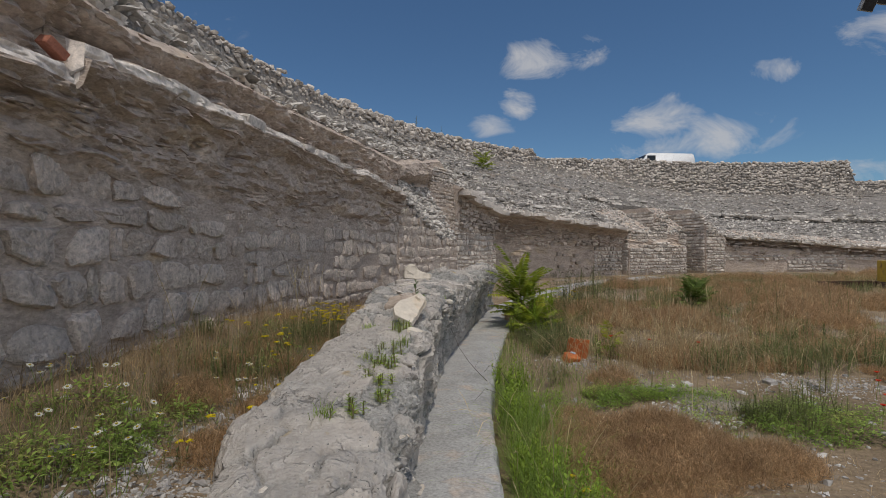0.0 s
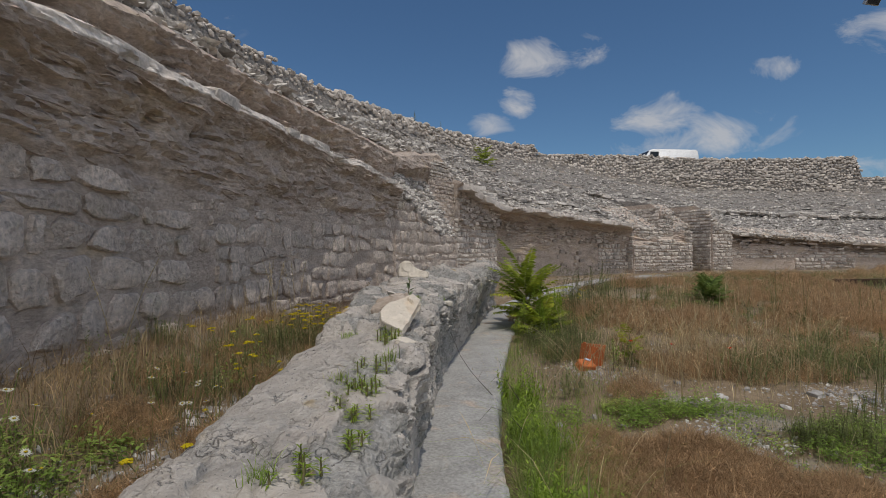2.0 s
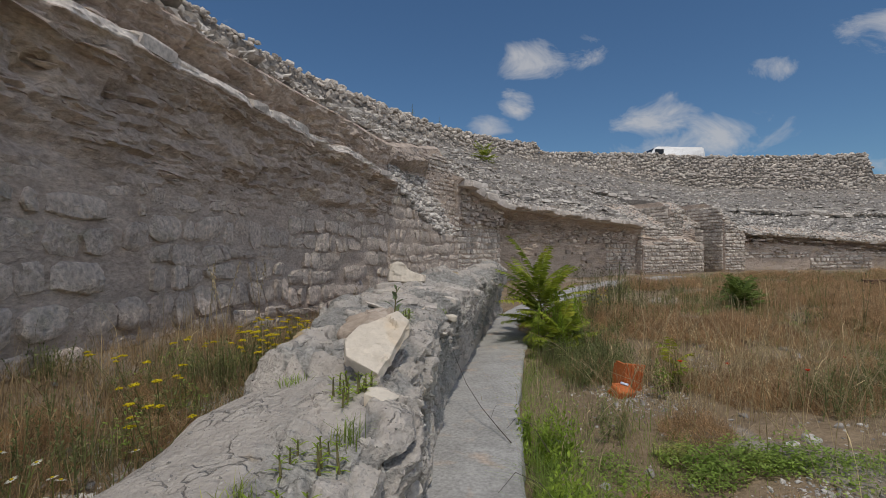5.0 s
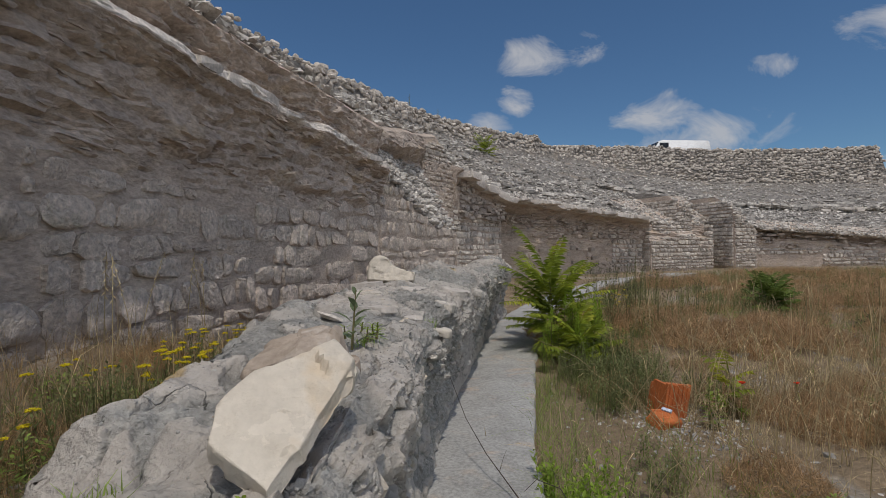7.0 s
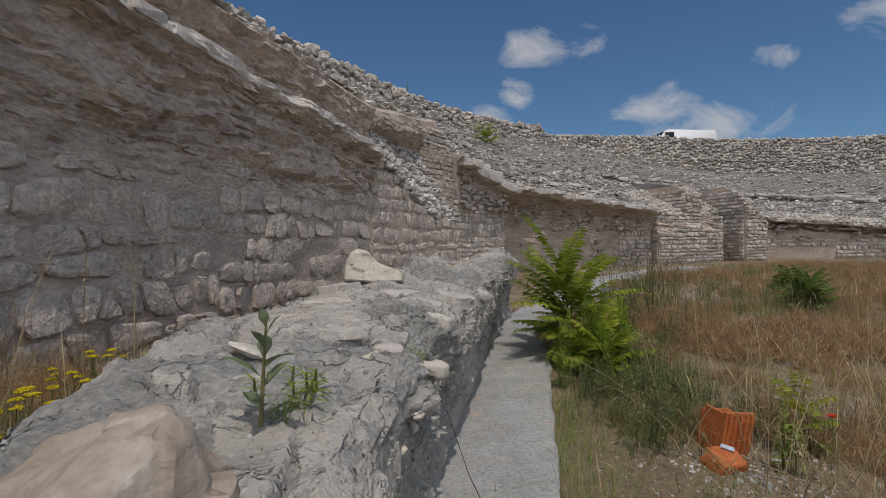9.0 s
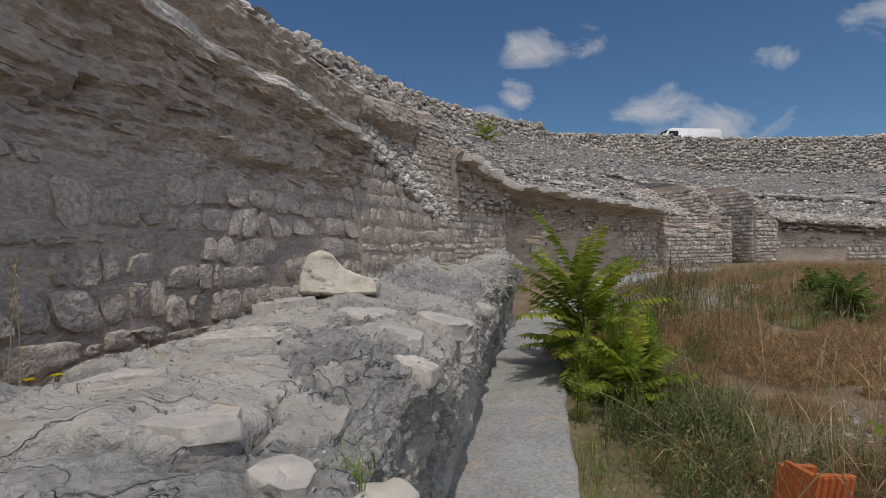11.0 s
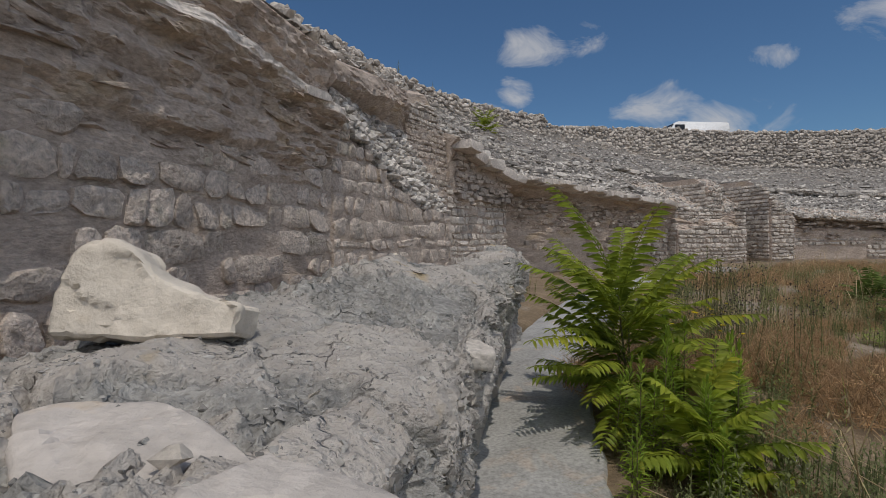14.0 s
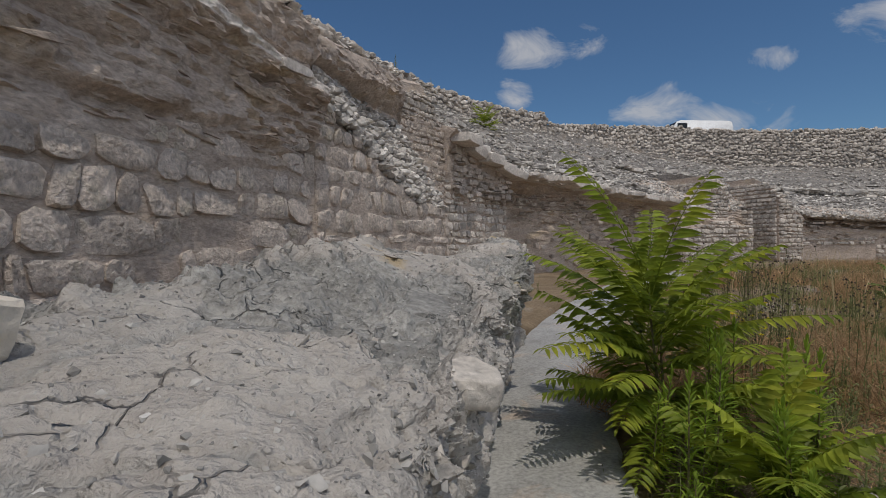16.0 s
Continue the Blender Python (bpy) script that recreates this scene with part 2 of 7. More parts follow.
M_GREEN = material("green_grass", (0.36, 0.47, 0.12), (0.21, 0.31, 0.065), 1.5, 0.7, 0.0, 8.0, 0.4, "island", (0.46, 0.46, 0.16), 2.5, through_leaf=0.5)
M_OLIVE = material("grey_green_weed", (0.27, 0.29, 0.12), (0.165, 0.19, 0.08), 2.0, 0.8, 0.0, 8.0, 0.35, "island", through_leaf=0.4)
M_LEAF = material("pinnate_leaf", (0.36, 0.41, 0.05), (0.17, 0.235, 0.032), 3.0, 0.5, 0.0, 12.0, 0.3, "island", (0.45, 0.44, 0.05), 2.2, through_leaf=0.5)
M_DARKLEAF = material("dark_leaf", (0.19, 0.25, 0.06), (0.10, 0.15, 0.035), 3.0, 0.55, 0.0, 12.0, 0.3, "island", through_leaf=0.4)
M_SPROUT = material("grey_green_leaf", (0.20, 0.25, 0.13), (0.13, 0.17, 0.085), 9.0, 0.6, 0.1, 60.0, 0.15, "island", through_leaf=0.3)
M_LIME = material("lance_leaf", (0.34, 0.45, 0.06), (0.20, 0.30, 0.04), 3.0, 0.55, 0.0, 12.0, 0.25, "island", through_leaf=0.4)
M_STEM = material("stem", (0.22, 0.20, 0.09), (0.14, 0.12, 0.06), 5.0, 0.8, 0.2, 40.0, 0.1, "object")
M_TWIG = material("dead_twig", (0.11, 0.085, 0.07), (0.06, 0.05, 0.04), 8.0, 0.9, 0.3, 40.0, 0.1, "object")
M_YELLOW = material("yellow_blossom", (0.66, 0.53, 0.02), (0.52, 0.40, 0.015), 20.0, 0.8, 0.3, 120.0, 0.12, "island", through_leaf=0.2)
M_PETAL = material("white_petal", (0.80, 0.80, 0.72), (0.68, 0.68, 0.60), 10.0, 0.8, 0.0, 60.0, 0.1, "island", through_leaf=0.45)
M_POPPY = material("poppy_petal", (0.70, 0.07, 0.02), (0.50, 0.04, 0.015), 10.0, 0.7, 0.0, 60.0, 0.15, "island", through_leaf=0.4)
M_ORANGE = material("orange_clay", (0.62, 0.19, 0.06), (0.46, 0.13, 0.045), 8.0, 0.75, 0.4, 60.0, 0.05, "object", spread=0.004)
M_BRICK = material("old_red_brick", (0.36, 0.15, 0.10), (0.26, 0.10, 0.07), 8.0, 0.9, 0.5, 50.0, 0.1, "object")
M_VAN = material("white_van_paint", (0.78, 0.79, 0.80), (0.74, 0.75, 0.76), 2.0, 0.35, 0.0, 20.0, 0.0, "object")
M_DARK = material("dark_glass", (0.03, 0.035, 0.04), (0.02, 0.02, 0.025), 2.0, 0.12, 0.0, 20.0, 0.0, "object")
M_METAL = material("galvanised_steel", (0.34, 0.35, 0.36), (0.26, 0.27, 0.28), 4.0, 0.5, 0.0, 30.0, 0.05, "object")
M_METAL.node_tree.nodes["Principled BSDF"].inputs["Metallic"].default_value = 0.6
M_MACHINE = material("yellow_machine_paint", (0.52, 0.36, 0.05), (0.40, 0.27, 0.05), 4.0, 0.55, 0.2, 30.0, 0.0, "object", (0.20, 0.13, 0.06), 3.0)
M_RUST = material("rusty_steel", (0.14, 0.08, 0.055), (0.08, 0.05, 0.04), 6.0, 0.85, 0.4, 40.0, 0.0, "object")
M_FOIL = material("printed_foil", (0.70, 0.74, 0.80), (0.35, 0.45, 0.62), 40.0, 0.4, 0.2, 60.0, 0.0, "object")

def bedded_stone():
    """Grey crumbling mortar with cream stones bedded in it, told apart by the mesh's own "stone" layer."""
    m = M_LOWFILL.copy()
    m.name = "mortar_and_bedded_stone"
    nt = m.node_tree
    bsdf = nt.nodes["Principled BSDF"]
    old = bsdf.inputs["Base Color"].links[0].from_socket
    layer = nt.nodes.new("ShaderNodeAttribute")
    layer.attribute_name = "stone"
    where = nt.nodes.new("ShaderNodeNewGeometry")
    tone = nt.nodes.new("ShaderNodeTexNoise")
    tone.inputs["Scale"].default_value, tone.inputs["Detail"].default_value = 9.0, 6.0
    nt.links.new(where.outputs["Position"], tone.inputs["Vector"])
    ramp = nt.nodes.new("ShaderNodeValToRGB")
    ramp.color_ramp.elements[0].position, ramp.color_ramp.elements[0].color = 0.32, (0.46, 0.415, 0.37, 1)
    ramp.color_ramp.elements[1].position, ramp.color_ramp.elements[1].color = 0.66, (0.60, 0.55, 0.495, 1)
    nt.links.new(tone.outputs["Fac"], ramp.inputs["Fac"])
    ochre = nt.nodes.new("ShaderNodeTexNoise")  # iron stains on the stones
    ochre.inputs["Scale"].default_value, ochre.inputs["Detail"].default_value = 3.4, 3.0
    nt.links.new(where.outputs["Position"], ochre.inputs["Vector"])
    stain = nt.nodes.new("ShaderNodeMapRange")
    stain.inputs["From Min"].default_value, stain.inputs["From Max"].default_value = 0.66, 0.71
    nt.links.new(ochre.outputs["Fac"], stain.inputs["Value"])
    stained = nt.nodes.new("ShaderNodeMix")
    stained.data_type = "RGBA"
    stained.inputs["B"].default_value = (0.48, 0.37, 0.22, 1)
    nt.links.new(stain.outputs["Result"], stained.inputs["Factor"])
    nt.links.new(ramp.outputs["Color"], stained.inputs["A"])
    # hairline cracks
    wob = nt.nodes.new("ShaderNodeTexNoise")
    wob.inputs["Scale"].default_value, wob.inputs["Detail"].default_value = 6.0, 5.0
    nt.links.new(where.outputs["Position"], wob.inputs["Vector"])
    shift = nt.nodes.new("ShaderNodeVectorMath")
    shift.operation = "MULTIPLY_ADD"
    shift.inputs[1].default_value = (0.3, 0.3, 0.3)
    nt.links.new(wob.outputs["Color"], shift.inputs[0])
    nt.links.new(where.outputs["Position"], shift.inputs[2])
    net = nt.nodes.new("ShaderNodeTexVoronoi")
    net.feature = "DISTANCE_TO_EDGE"
    net.inputs["Scale"].default_value = 6.0
    nt.links.new(shift.outputs[0], net.inputs["Vector"])
    line = nt.nodes.new("ShaderNodeMapRange")
    line.inputs["From Min"].default_value, line.inputs["From Max"].default_value = 0.0, 0.025
    nt.links.new(net.outputs["Distance"], line.inputs["Value"])
    some = nt.nodes.new("ShaderNodeTexNoise")
    some.inputs["Scale"].default_value, some.inputs["Detail"].default_value = 4.5, 3.0
    nt.links.new(where.outputs["Position"], some.inputs["Vector"])
    much = nt.nodes.new("ShaderNodeMapRange")
    much.inputs["From Min"].default_value, much.inputs["From Max"].default_value, much.inputs["To Max"].default_value = 0.48, 0.62, 0.8
    nt.links.new(some.outputs["Fac"], much.inputs["Value"])
    add = nt.nodes.new("ShaderNodeMath")
    add.operation = "MULTIPLY_ADD"
    nt.links.new(much.outputs["Result"], add.inputs[1])
    bump = next(n for n in nt.nodes if n.type == "BUMP")
    nt.links.new(line.outputs["Result"], add.inputs[0])
    nt.links.new(bump.inputs["Height"].links[0].from_socket, add.inputs[2])
    nt.links.new(add.outputs[0], bump.inputs["Height"])
    mix = nt.nodes.new("ShaderNodeMix")
    mix.data_type = "RGBA"
    nt.links.new(layer.outputs["Fac"], mix.inputs["Factor"])
    nt.links.new(old, mix.inputs["A"])
    nt.links.new(stained.outputs["Result"], mix.inputs["B"])
    nt.links.new(mix.outputs["Result"], bsdf.inputs["Base Color"])
    return m


M_LOW = bedded_stone()

# ---- tools for meshes ----
CX, CY = 23.5, 4.5  # the arena's middle; rings are counted from here


def P(phi, r, z):
    """A place from its angle on the arena's ring (degrees), its radius and its height."""
    a = radians(phi)
    return Vector((CX - r * math.cos(a), CY + r * math.sin(a), z))


def ring_of(x, y):
    return math.degrees(math.atan2(y - CY, CX - x)), math.hypot(x - CX, y - CY)


def ring_xyz(phi, r, z):
    a = np.radians(phi)
    return np.stack([CX - r * np.cos(a), CY + r * np.sin(a), z], -1)


def hash3(i, j, k, seed):
    n = (i * 374761393 + j * 668265263 + k * 1274126177 + seed * 974634777) & 0xFFFFFFFF
    n = ((n ^ (n >> 13)) * 1274126177) & 0xFFFFFFFF
    n = ((n ^ (n >> 16)) * 2246822519) & 0xFFFFFFFF
    return ((n ^ (n >> 15)) & 0xFFFFFF) / float(0xFFFFFF)


def vnoise(p, seed=0):
    """Smooth noise of -1 to 1 at the rows of p."""
    f = np.floor(p)
    i = f.astype(np.int64)
    u = p - f
    u = u * u * (3 - 2 * u)
    out = np.zeros(len(p))
    for a in (0, 1):
        for b in (0, 1):
            for c in (0, 1):
                w = (u[:, 0] if a else 1 - u[:, 0]) * (u[:, 1] if b else 1 - u[:, 1]) * (u[:, 2] if c else 1 - u[:, 2])
                out += w * hash3(i[:, 0] + a, i[:, 1] + b, i[:, 2] + c, seed)
    return out * 2 - 1


def fbm(p, octaves=4, seed=0, gain=0.5):
    out, amp, total = np.zeros(len(p)), 1.0, 0.0
    for o in range(octaves):
        out += amp * vnoise(p * 2.03 ** o + 17.3 * o, seed + o)
        total += amp
        amp *= gain
    return out / total


def cells(p, seed=0):
    """Distance to the nearest and the second nearest cell's middle, and the nearest one's random number."""
    f = np.floor(p).astype(np.int64)
    d1, d2, idn = np.full(len(p), 9.0), np.full(len(p), 9.0), np.zeros(len(p))
    for a in (-1, 0, 1):
        for b in (-1, 0, 1):
            for c in (-1, 0, 1):
                i, j, k = f[:, 0] + a, f[:, 1] + b, f[:, 2] + c
                q = np.stack([i + hash3(i, j, k, seed), j + hash3(i, j, k, seed + 1), k + hash3(i, j, k, seed + 2)], -1)
                d = np.sqrt(((q - p) ** 2).sum(-1))
                near = d < d1
                d2 = np.where(near, d1, np.minimum(d2, d))
                idn = np.where(near, hash3(i, j, k, seed + 3), idn)
                d1 = np.where(near, d, d1)
    return d1, d2, idn


def slabs(p, seed=0):
    """Like cells, with the way from the nearest cell's middle as well, for stones with flat tilted faces."""
    f = np.floor(p).astype(np.int64)
    d1, d2, idn, off = np.full(len(p), 9.0), np.full(len(p), 9.0), np.zeros(len(p)), np.zeros((len(p), 3))
    for a in (-1, 0, 1):
        for b in (-1, 0, 1):
            for c in (-1, 0, 1):
                i, j, k = f[:, 0] + a, f[:, 1] + b, f[:, 2] + c
                q = np.stack([i + hash3(i, j, k, seed), j + hash3(i, j, k, seed + 1), k + hash3(i, j, k, seed + 2)], -1)
                d = np.sqrt(((q - p) ** 2).sum(-1))
                near = d < d1
                d2 = np.where(near, d1, np.minimum(d2, d))
                idn = np.where(near, hash3(i, j, k, seed + 3), idn)
                off = np.where(near[:, None], p - q, off)
                d1 = np.where(near, d, d1)
    return d1, d2, idn, off


def flakes(q, seed):
    """Thin sheets broken off one behind another: flat treads with steep edges."""
    n = fbm(q, 5, seed, 0.55) * 5.0 + 20
    i, k = np.floor(n), n - np.floor(n)
    return i - 20 + np.clip((k - 0.82) / 0.18, 0, 1)


def mesh_of(name, verts, faces, mats, smooth=False):
    me = bpy.data.meshes.new(name)
    me.from_pydata(np.asarray(verts, float).tolist() if not isinstance(verts, list) else verts, [], faces if isinstance(faces, list) else faces.tolist())
    for m in mats if isinstance(mats, (list, tuple)) else (mats,):
        me.materials.append(m)
    if smooth:
        me.polygons.foreach_set("use_smooth", [True] * len(me.polygons))
    me.update()
    return me


def put(name, me, parent=None, label="", m=None):
    ob = new(name, me)
    if m is not None:
        ob.matrix_basis = m
    if parent is not None:
        ob.parent = parent
    return tagged(ob, label)


def part(name, bm, mat, parent, label="", smooth=False):
    me = bpy.data.meshes.new(name)
    bm.to_mesh(me)
    bm.free()
    me.materials.append(mat)
    if smooth:
        me.polygons.foreach_set("use_smooth", [True] * len(me.polygons))
    return put(name, me, parent, label)


def grid_faces(nu, nv):
    u, v = np.meshgrid(np.arange(nu - 1), np.arange(nv - 1), indexing="ij")
    a = (u * nv + v).ravel()
    return np.stack([a, a + nv, a + nv + 1, a + 1], -1)


def box(bm, size, at=(0, 0, 0), turn=None, bevel=0.0):
    m = Matrix.Translation(at) @ (turn.to_4x4() if turn else Matrix()) @ Matrix.Diagonal((*size, 1))
    made = bmesh.ops.create_cube(bm, size=1, matrix=m)
    if bevel:
        edges = list({e for v in made["verts"] for e in v.link_edges})
        bmesh.ops.bevel(bm, geom=edges, offset=bevel, segments=2, affect="EDGES", profile=0.6)


def tube(bm, points, r0, r1, sides=6):
    """A tapered stalk along points."""
    rings = []
    n = len(points)
    for i, p in enumerate(points):
        d = (Vector(points[min(i + 1, n - 1)]) - Vector(points[max(i - 1, 0)])).normalized()
        a = d.cross(Vector((0.31, 0.87, 0.13))).normalized()
        b = d.cross(a)
        r = r0 + (r1 - r0) * i / max(n - 1, 1)
        rings.append([bm.verts.new(Vector(p) + (a * math.cos(k * math.tau / sides) + b * math.sin(k * math.tau / sides)) * r) for k in range(sides)])
    for lo, hi in zip(rings, rings[1:]):
        for k in range(sides):
            bm.faces.new((lo[k], lo[(k + 1) % sides], hi[(k + 1) % sides], hi[k]))
    bm.faces.new(rings[-1])
    bm.faces.new(list(reversed(rings[0])))


def rock_template(seed, boxy, count):
    """A convex broken stone about 2 across: (verts, triangles)."""
    g = np.random.default_rng(seed)
    q = g.normal(size=(count, 3))
    q /= (np.abs(q) ** boxy).sum(-1, keepdims=True) ** (1 / boxy)
    q *= g.uniform(0.86, 1.08, (count, 1))
    bm = bmesh.new()
    for v in q:
        bm.verts.new(v)
    hull = bmesh.ops.convex_hull(bm, input=bm.verts)
    loose = [v for v in bm.verts if not v.link_faces]
    bmesh.ops.delete(bm, geom=loose, context="VERTS")
    bmesh.ops.triangulate(bm, faces=bm.faces)
    bm.verts.index_update()
    out = np.array([v.co[:] for v in bm.verts]), np.array([[v.index for v in f.verts] for f in bm.faces])
    bm.free()
    return out


def block_template(seed):
    """A roughly squared stone with worn corners."""
    g = np.random.default_rng(seed)
    pts = []
    for sx in (-1, 1):
        for sy in (-1, 1):
            for sz in (-1, 1):
                pull = g.uniform(0.82, 1.0, 3)
                for axis in range(3):
                    c = np.array((sx, sy, sz), float) * pull
                    c[axis] -= (sx, sy, sz)[axis] * g.uniform(0.2, 0.42)
                    pts.append(c + g.normal(0, 0.02, 3))
    bm = bmesh.new()
    for v in pts:
        bm.verts.new(v)
    bmesh.ops.convex_hull(bm, input=bm.verts)
    bmesh.ops.delete(bm, geom=[v for v in bm.verts if not v.link_faces], context="VERTS")
    bmesh.ops.triangulate(bm, faces=bm.faces)
    bm.verts.index_update()
    out = np.array([v.co[:] for v in bm.verts]), np.array([[v.index for v in f.verts] for f in bm.faces])
    bm.free()
    return out


BLOCKS = [block_template(100 + i) for i in range(16)]
BOULDERS = [rock_template(140 + i, 5.5, 30) for i in range(16)]
ROCKS = [rock_template(200 + i, 2.6, 24) for i in range(14)]
CHIPS = [rock_template(300 + i, 3.0, 10) for i in range(10)]


def pile(templates, placed):
    """Many stones in one mesh. placed: rows of (4x4 array)."""
    vs, fs, base = [], [], 0
    for n, m in enumerate(placed):
        v, f = templates[n % len(templates)]
        vs.append(v @ m[:3, :3].T + m[:3, 3])
        fs.append(f + base)
        base += len(v)
    return np.concatenate(vs), np.concatenate(fs)


def stone_pose(phi, r, z, w, h, d, g, tilt=0.06):
    """A stone set in a ring wall: w along the ring, d through it, h high."""
    a = radians(phi)
    t, n, u = np.array((math.sin(a), math.cos(a), 0)), np.array((math.cos(a), -math.sin(a), 0)), np.array((0, 0, 1.0))
    k = g.normal(0, tilt)
    t2, u2 = t * math.cos(k) + u * math.sin(k), u * math.cos(k) - t * math.sin(k)
    m = np.eye(4)
    m[:3, 0], m[:3, 1], m[:3, 2], m[:3, 3] = t2 * w / 2, n * d / 2, u2 * h / 2, P(phi, r, z)
    return m


def loose_pose(at, size, g, flat=0.6):
    q = Euler((g.uniform(-0.5, 0.5), g.uniform(-0.5, 0.5), g.uniform(0, 6.28))).to_matrix()
    m = np.eye(4)
    m[:3, :3] = np.array(q) @ np.diag([size * g.uniform(0.7, 1.3), size * g.uniform(0.6, 1.0), size * flat * g.uniform(0.6, 1.2)]) / 2
    m[:3, 3] = at
    return m


def courses(phi0, phi1, r_of, z0, z1, height, width, g, gap=0.02, ragged=0.25, deep=0.16):
    """Poses for a stretch of coursed rubble. z1 may be a function of phi."""
    out = []
    z = z0
    while True:
        h = height * g.uniform(0.75, 1.25)
        top = z1 if isinstance(z1, float) else max(z1(phi0), z1(phi1), z1((phi0 + phi1) / 2))
        if z + h * 0.6 > top:
            break
        phi = phi0 + g.uniform(0, 0.3)
        while phi < phi1:
            w = width * g.choice([0.6, 0.8, 1.0, 1.2, 1.5], p=[0.2, 0.25, 0.25, 0.2, 0.1]) * g.uniform(0.85, 1.15)
            r = r_of(phi)
            step = math.degrees(w / r)
            mid = phi + step / 2
            zt = z1 if isinstance(z1, float) else z1(mid)
            if z + h * 0.6 < zt and mid < phi1 + 0.1:
                hh = h * g.uniform(1 - ragged, 1 + ragged * 0.3)
                out.append(stone_pose(mid, r, z + h / 2 + g.normal(0, h * 0.05), w - gap, hh - gap, deep * g.uniform(0.85, 1.15), g))
            phi += step
        z += h
    return out


# ---- ground ----


def lerp(x, xs, ys):
    return float(np.interp(x, xs, ys))


def ground_z(x, y):
    x, y = np.asarray(x, float), np.asarray(y, float)
    r = np.hypot(x - CX, y - CY)
    field = np.interp(y, [-30, 3.5, 5.2, 7.2, 8.3, 9.7, 16, 26, 40], [-0.35, -0.33, -0.28, -0.24, -0.23, -0.1, -0.02, 0.06, 0.08])
    passage = np.interp(r, [24.2, 24.6, 25.3, 26.0, 27.0], [0.16, 0.2, 0.3, 0.52, 0.6]) + np.interp(y, [0, 6, 6.8, 8.2, 14], [-0.04, 0.03, 0.0, -0.32, -0.3])
    k = np.clip((r - 23.0) / 1.2, 0, 1)
    k = k * np.interp(y, [14, 18], [1, 0]) * (r < 30)
    z = field * (1 - k) + passage * k
    near = np.clip((r - 22.3) / 0.4, 0, 1) * (r < 23.9) * (y < 22)
    z = np.where(near > 0, np.minimum(z, z * (1 - near) + np.minimum(z, -0.17) * near), z)
    z = np.where((r > 22.95) & (r < 23.8) & (y < 22), -0.4, z)
    z = np.where(r > 30, 0.0, z)
    p = np.stack([x.ravel(), y.ravel(), 0 * x.ravel()], -1)
    bump = (fbm(p * 0.7, 4, 5) * 0.09 + fbm(p * 3.1, 3, 9) * 0.03).reshape(x.shape)
    return z + bump * (r < 28)


def spaced(lo, hi, step, far):
    mid = np.arange(lo, hi + 1e-6, step)
    grow, s = [], step
    d = 0.0
    while d < far:
        s *= 1.22
        d += s
        grow.append(d)
    grow = np.array(grow)
    return np.concatenate([lo - grow[::-1], mid, hi + grow])


gx, gy = spaced(-3.0, 9.0, 0.09, 1500), spaced(0.5, 16.0, 0.09, 1500)
GX, GY = np.meshgrid(gx, gy, indexing="ij")
ground = put("ground", mesh_of("ground", np.stack([GX.ravel(), GY.ravel(), ground_z(GX, GY).ravel()], -1), grid_faces(len(gx), len(gy)), M_SOIL, True))
tagged(ground, "dry brown soil and grey gravel of the arena floor", "ground", kind="structure")

# ---- the ruined ring wall and the slope above it ----
RIM_R = lambda f: lerp(f, [-14, 15, 25, 32, 40, 47, 55, 65, 125], [29, 29.5, 30.5, 31, 33, 35, 37, 38, 38])
RIM_Z = lambda f: lerp(f, [-14, 15, 20, 25, 30, 33.5, 38, 42, 47.5, 51, 56, 64, 64.4, 68, 79, 86, 98, 104.9, 105.4, 125],
                       [6.1, 6.25, 6.55, 6.7, 6.85, 7.15, 7.55, 7.95, 8.3, 8.65, 8.85, 9.0, 8.45, 8.6, 8.9, 8.74, 8.68, 8.6, 6.9, 6.8])
RIM_LOW = lambda f: lerp(f, [-14, 15, 18.5, 25.7, 42, 56, 68, 84, 98, 125], [5.2, 5.3, 5.5, 5.87, 7.0, 7.75, 7.5, 6.2, 5.9, 5.4])
TIER_Z = lambda f: lerp(f, [-14, 20, 28.5, 36.2, 45, 63, 67.5, 76, 90, 125], [5.0, 5.2, 5.75, 4.98, 5.0, 4.85, 4.32, 4.02, 3.7, 3.2])


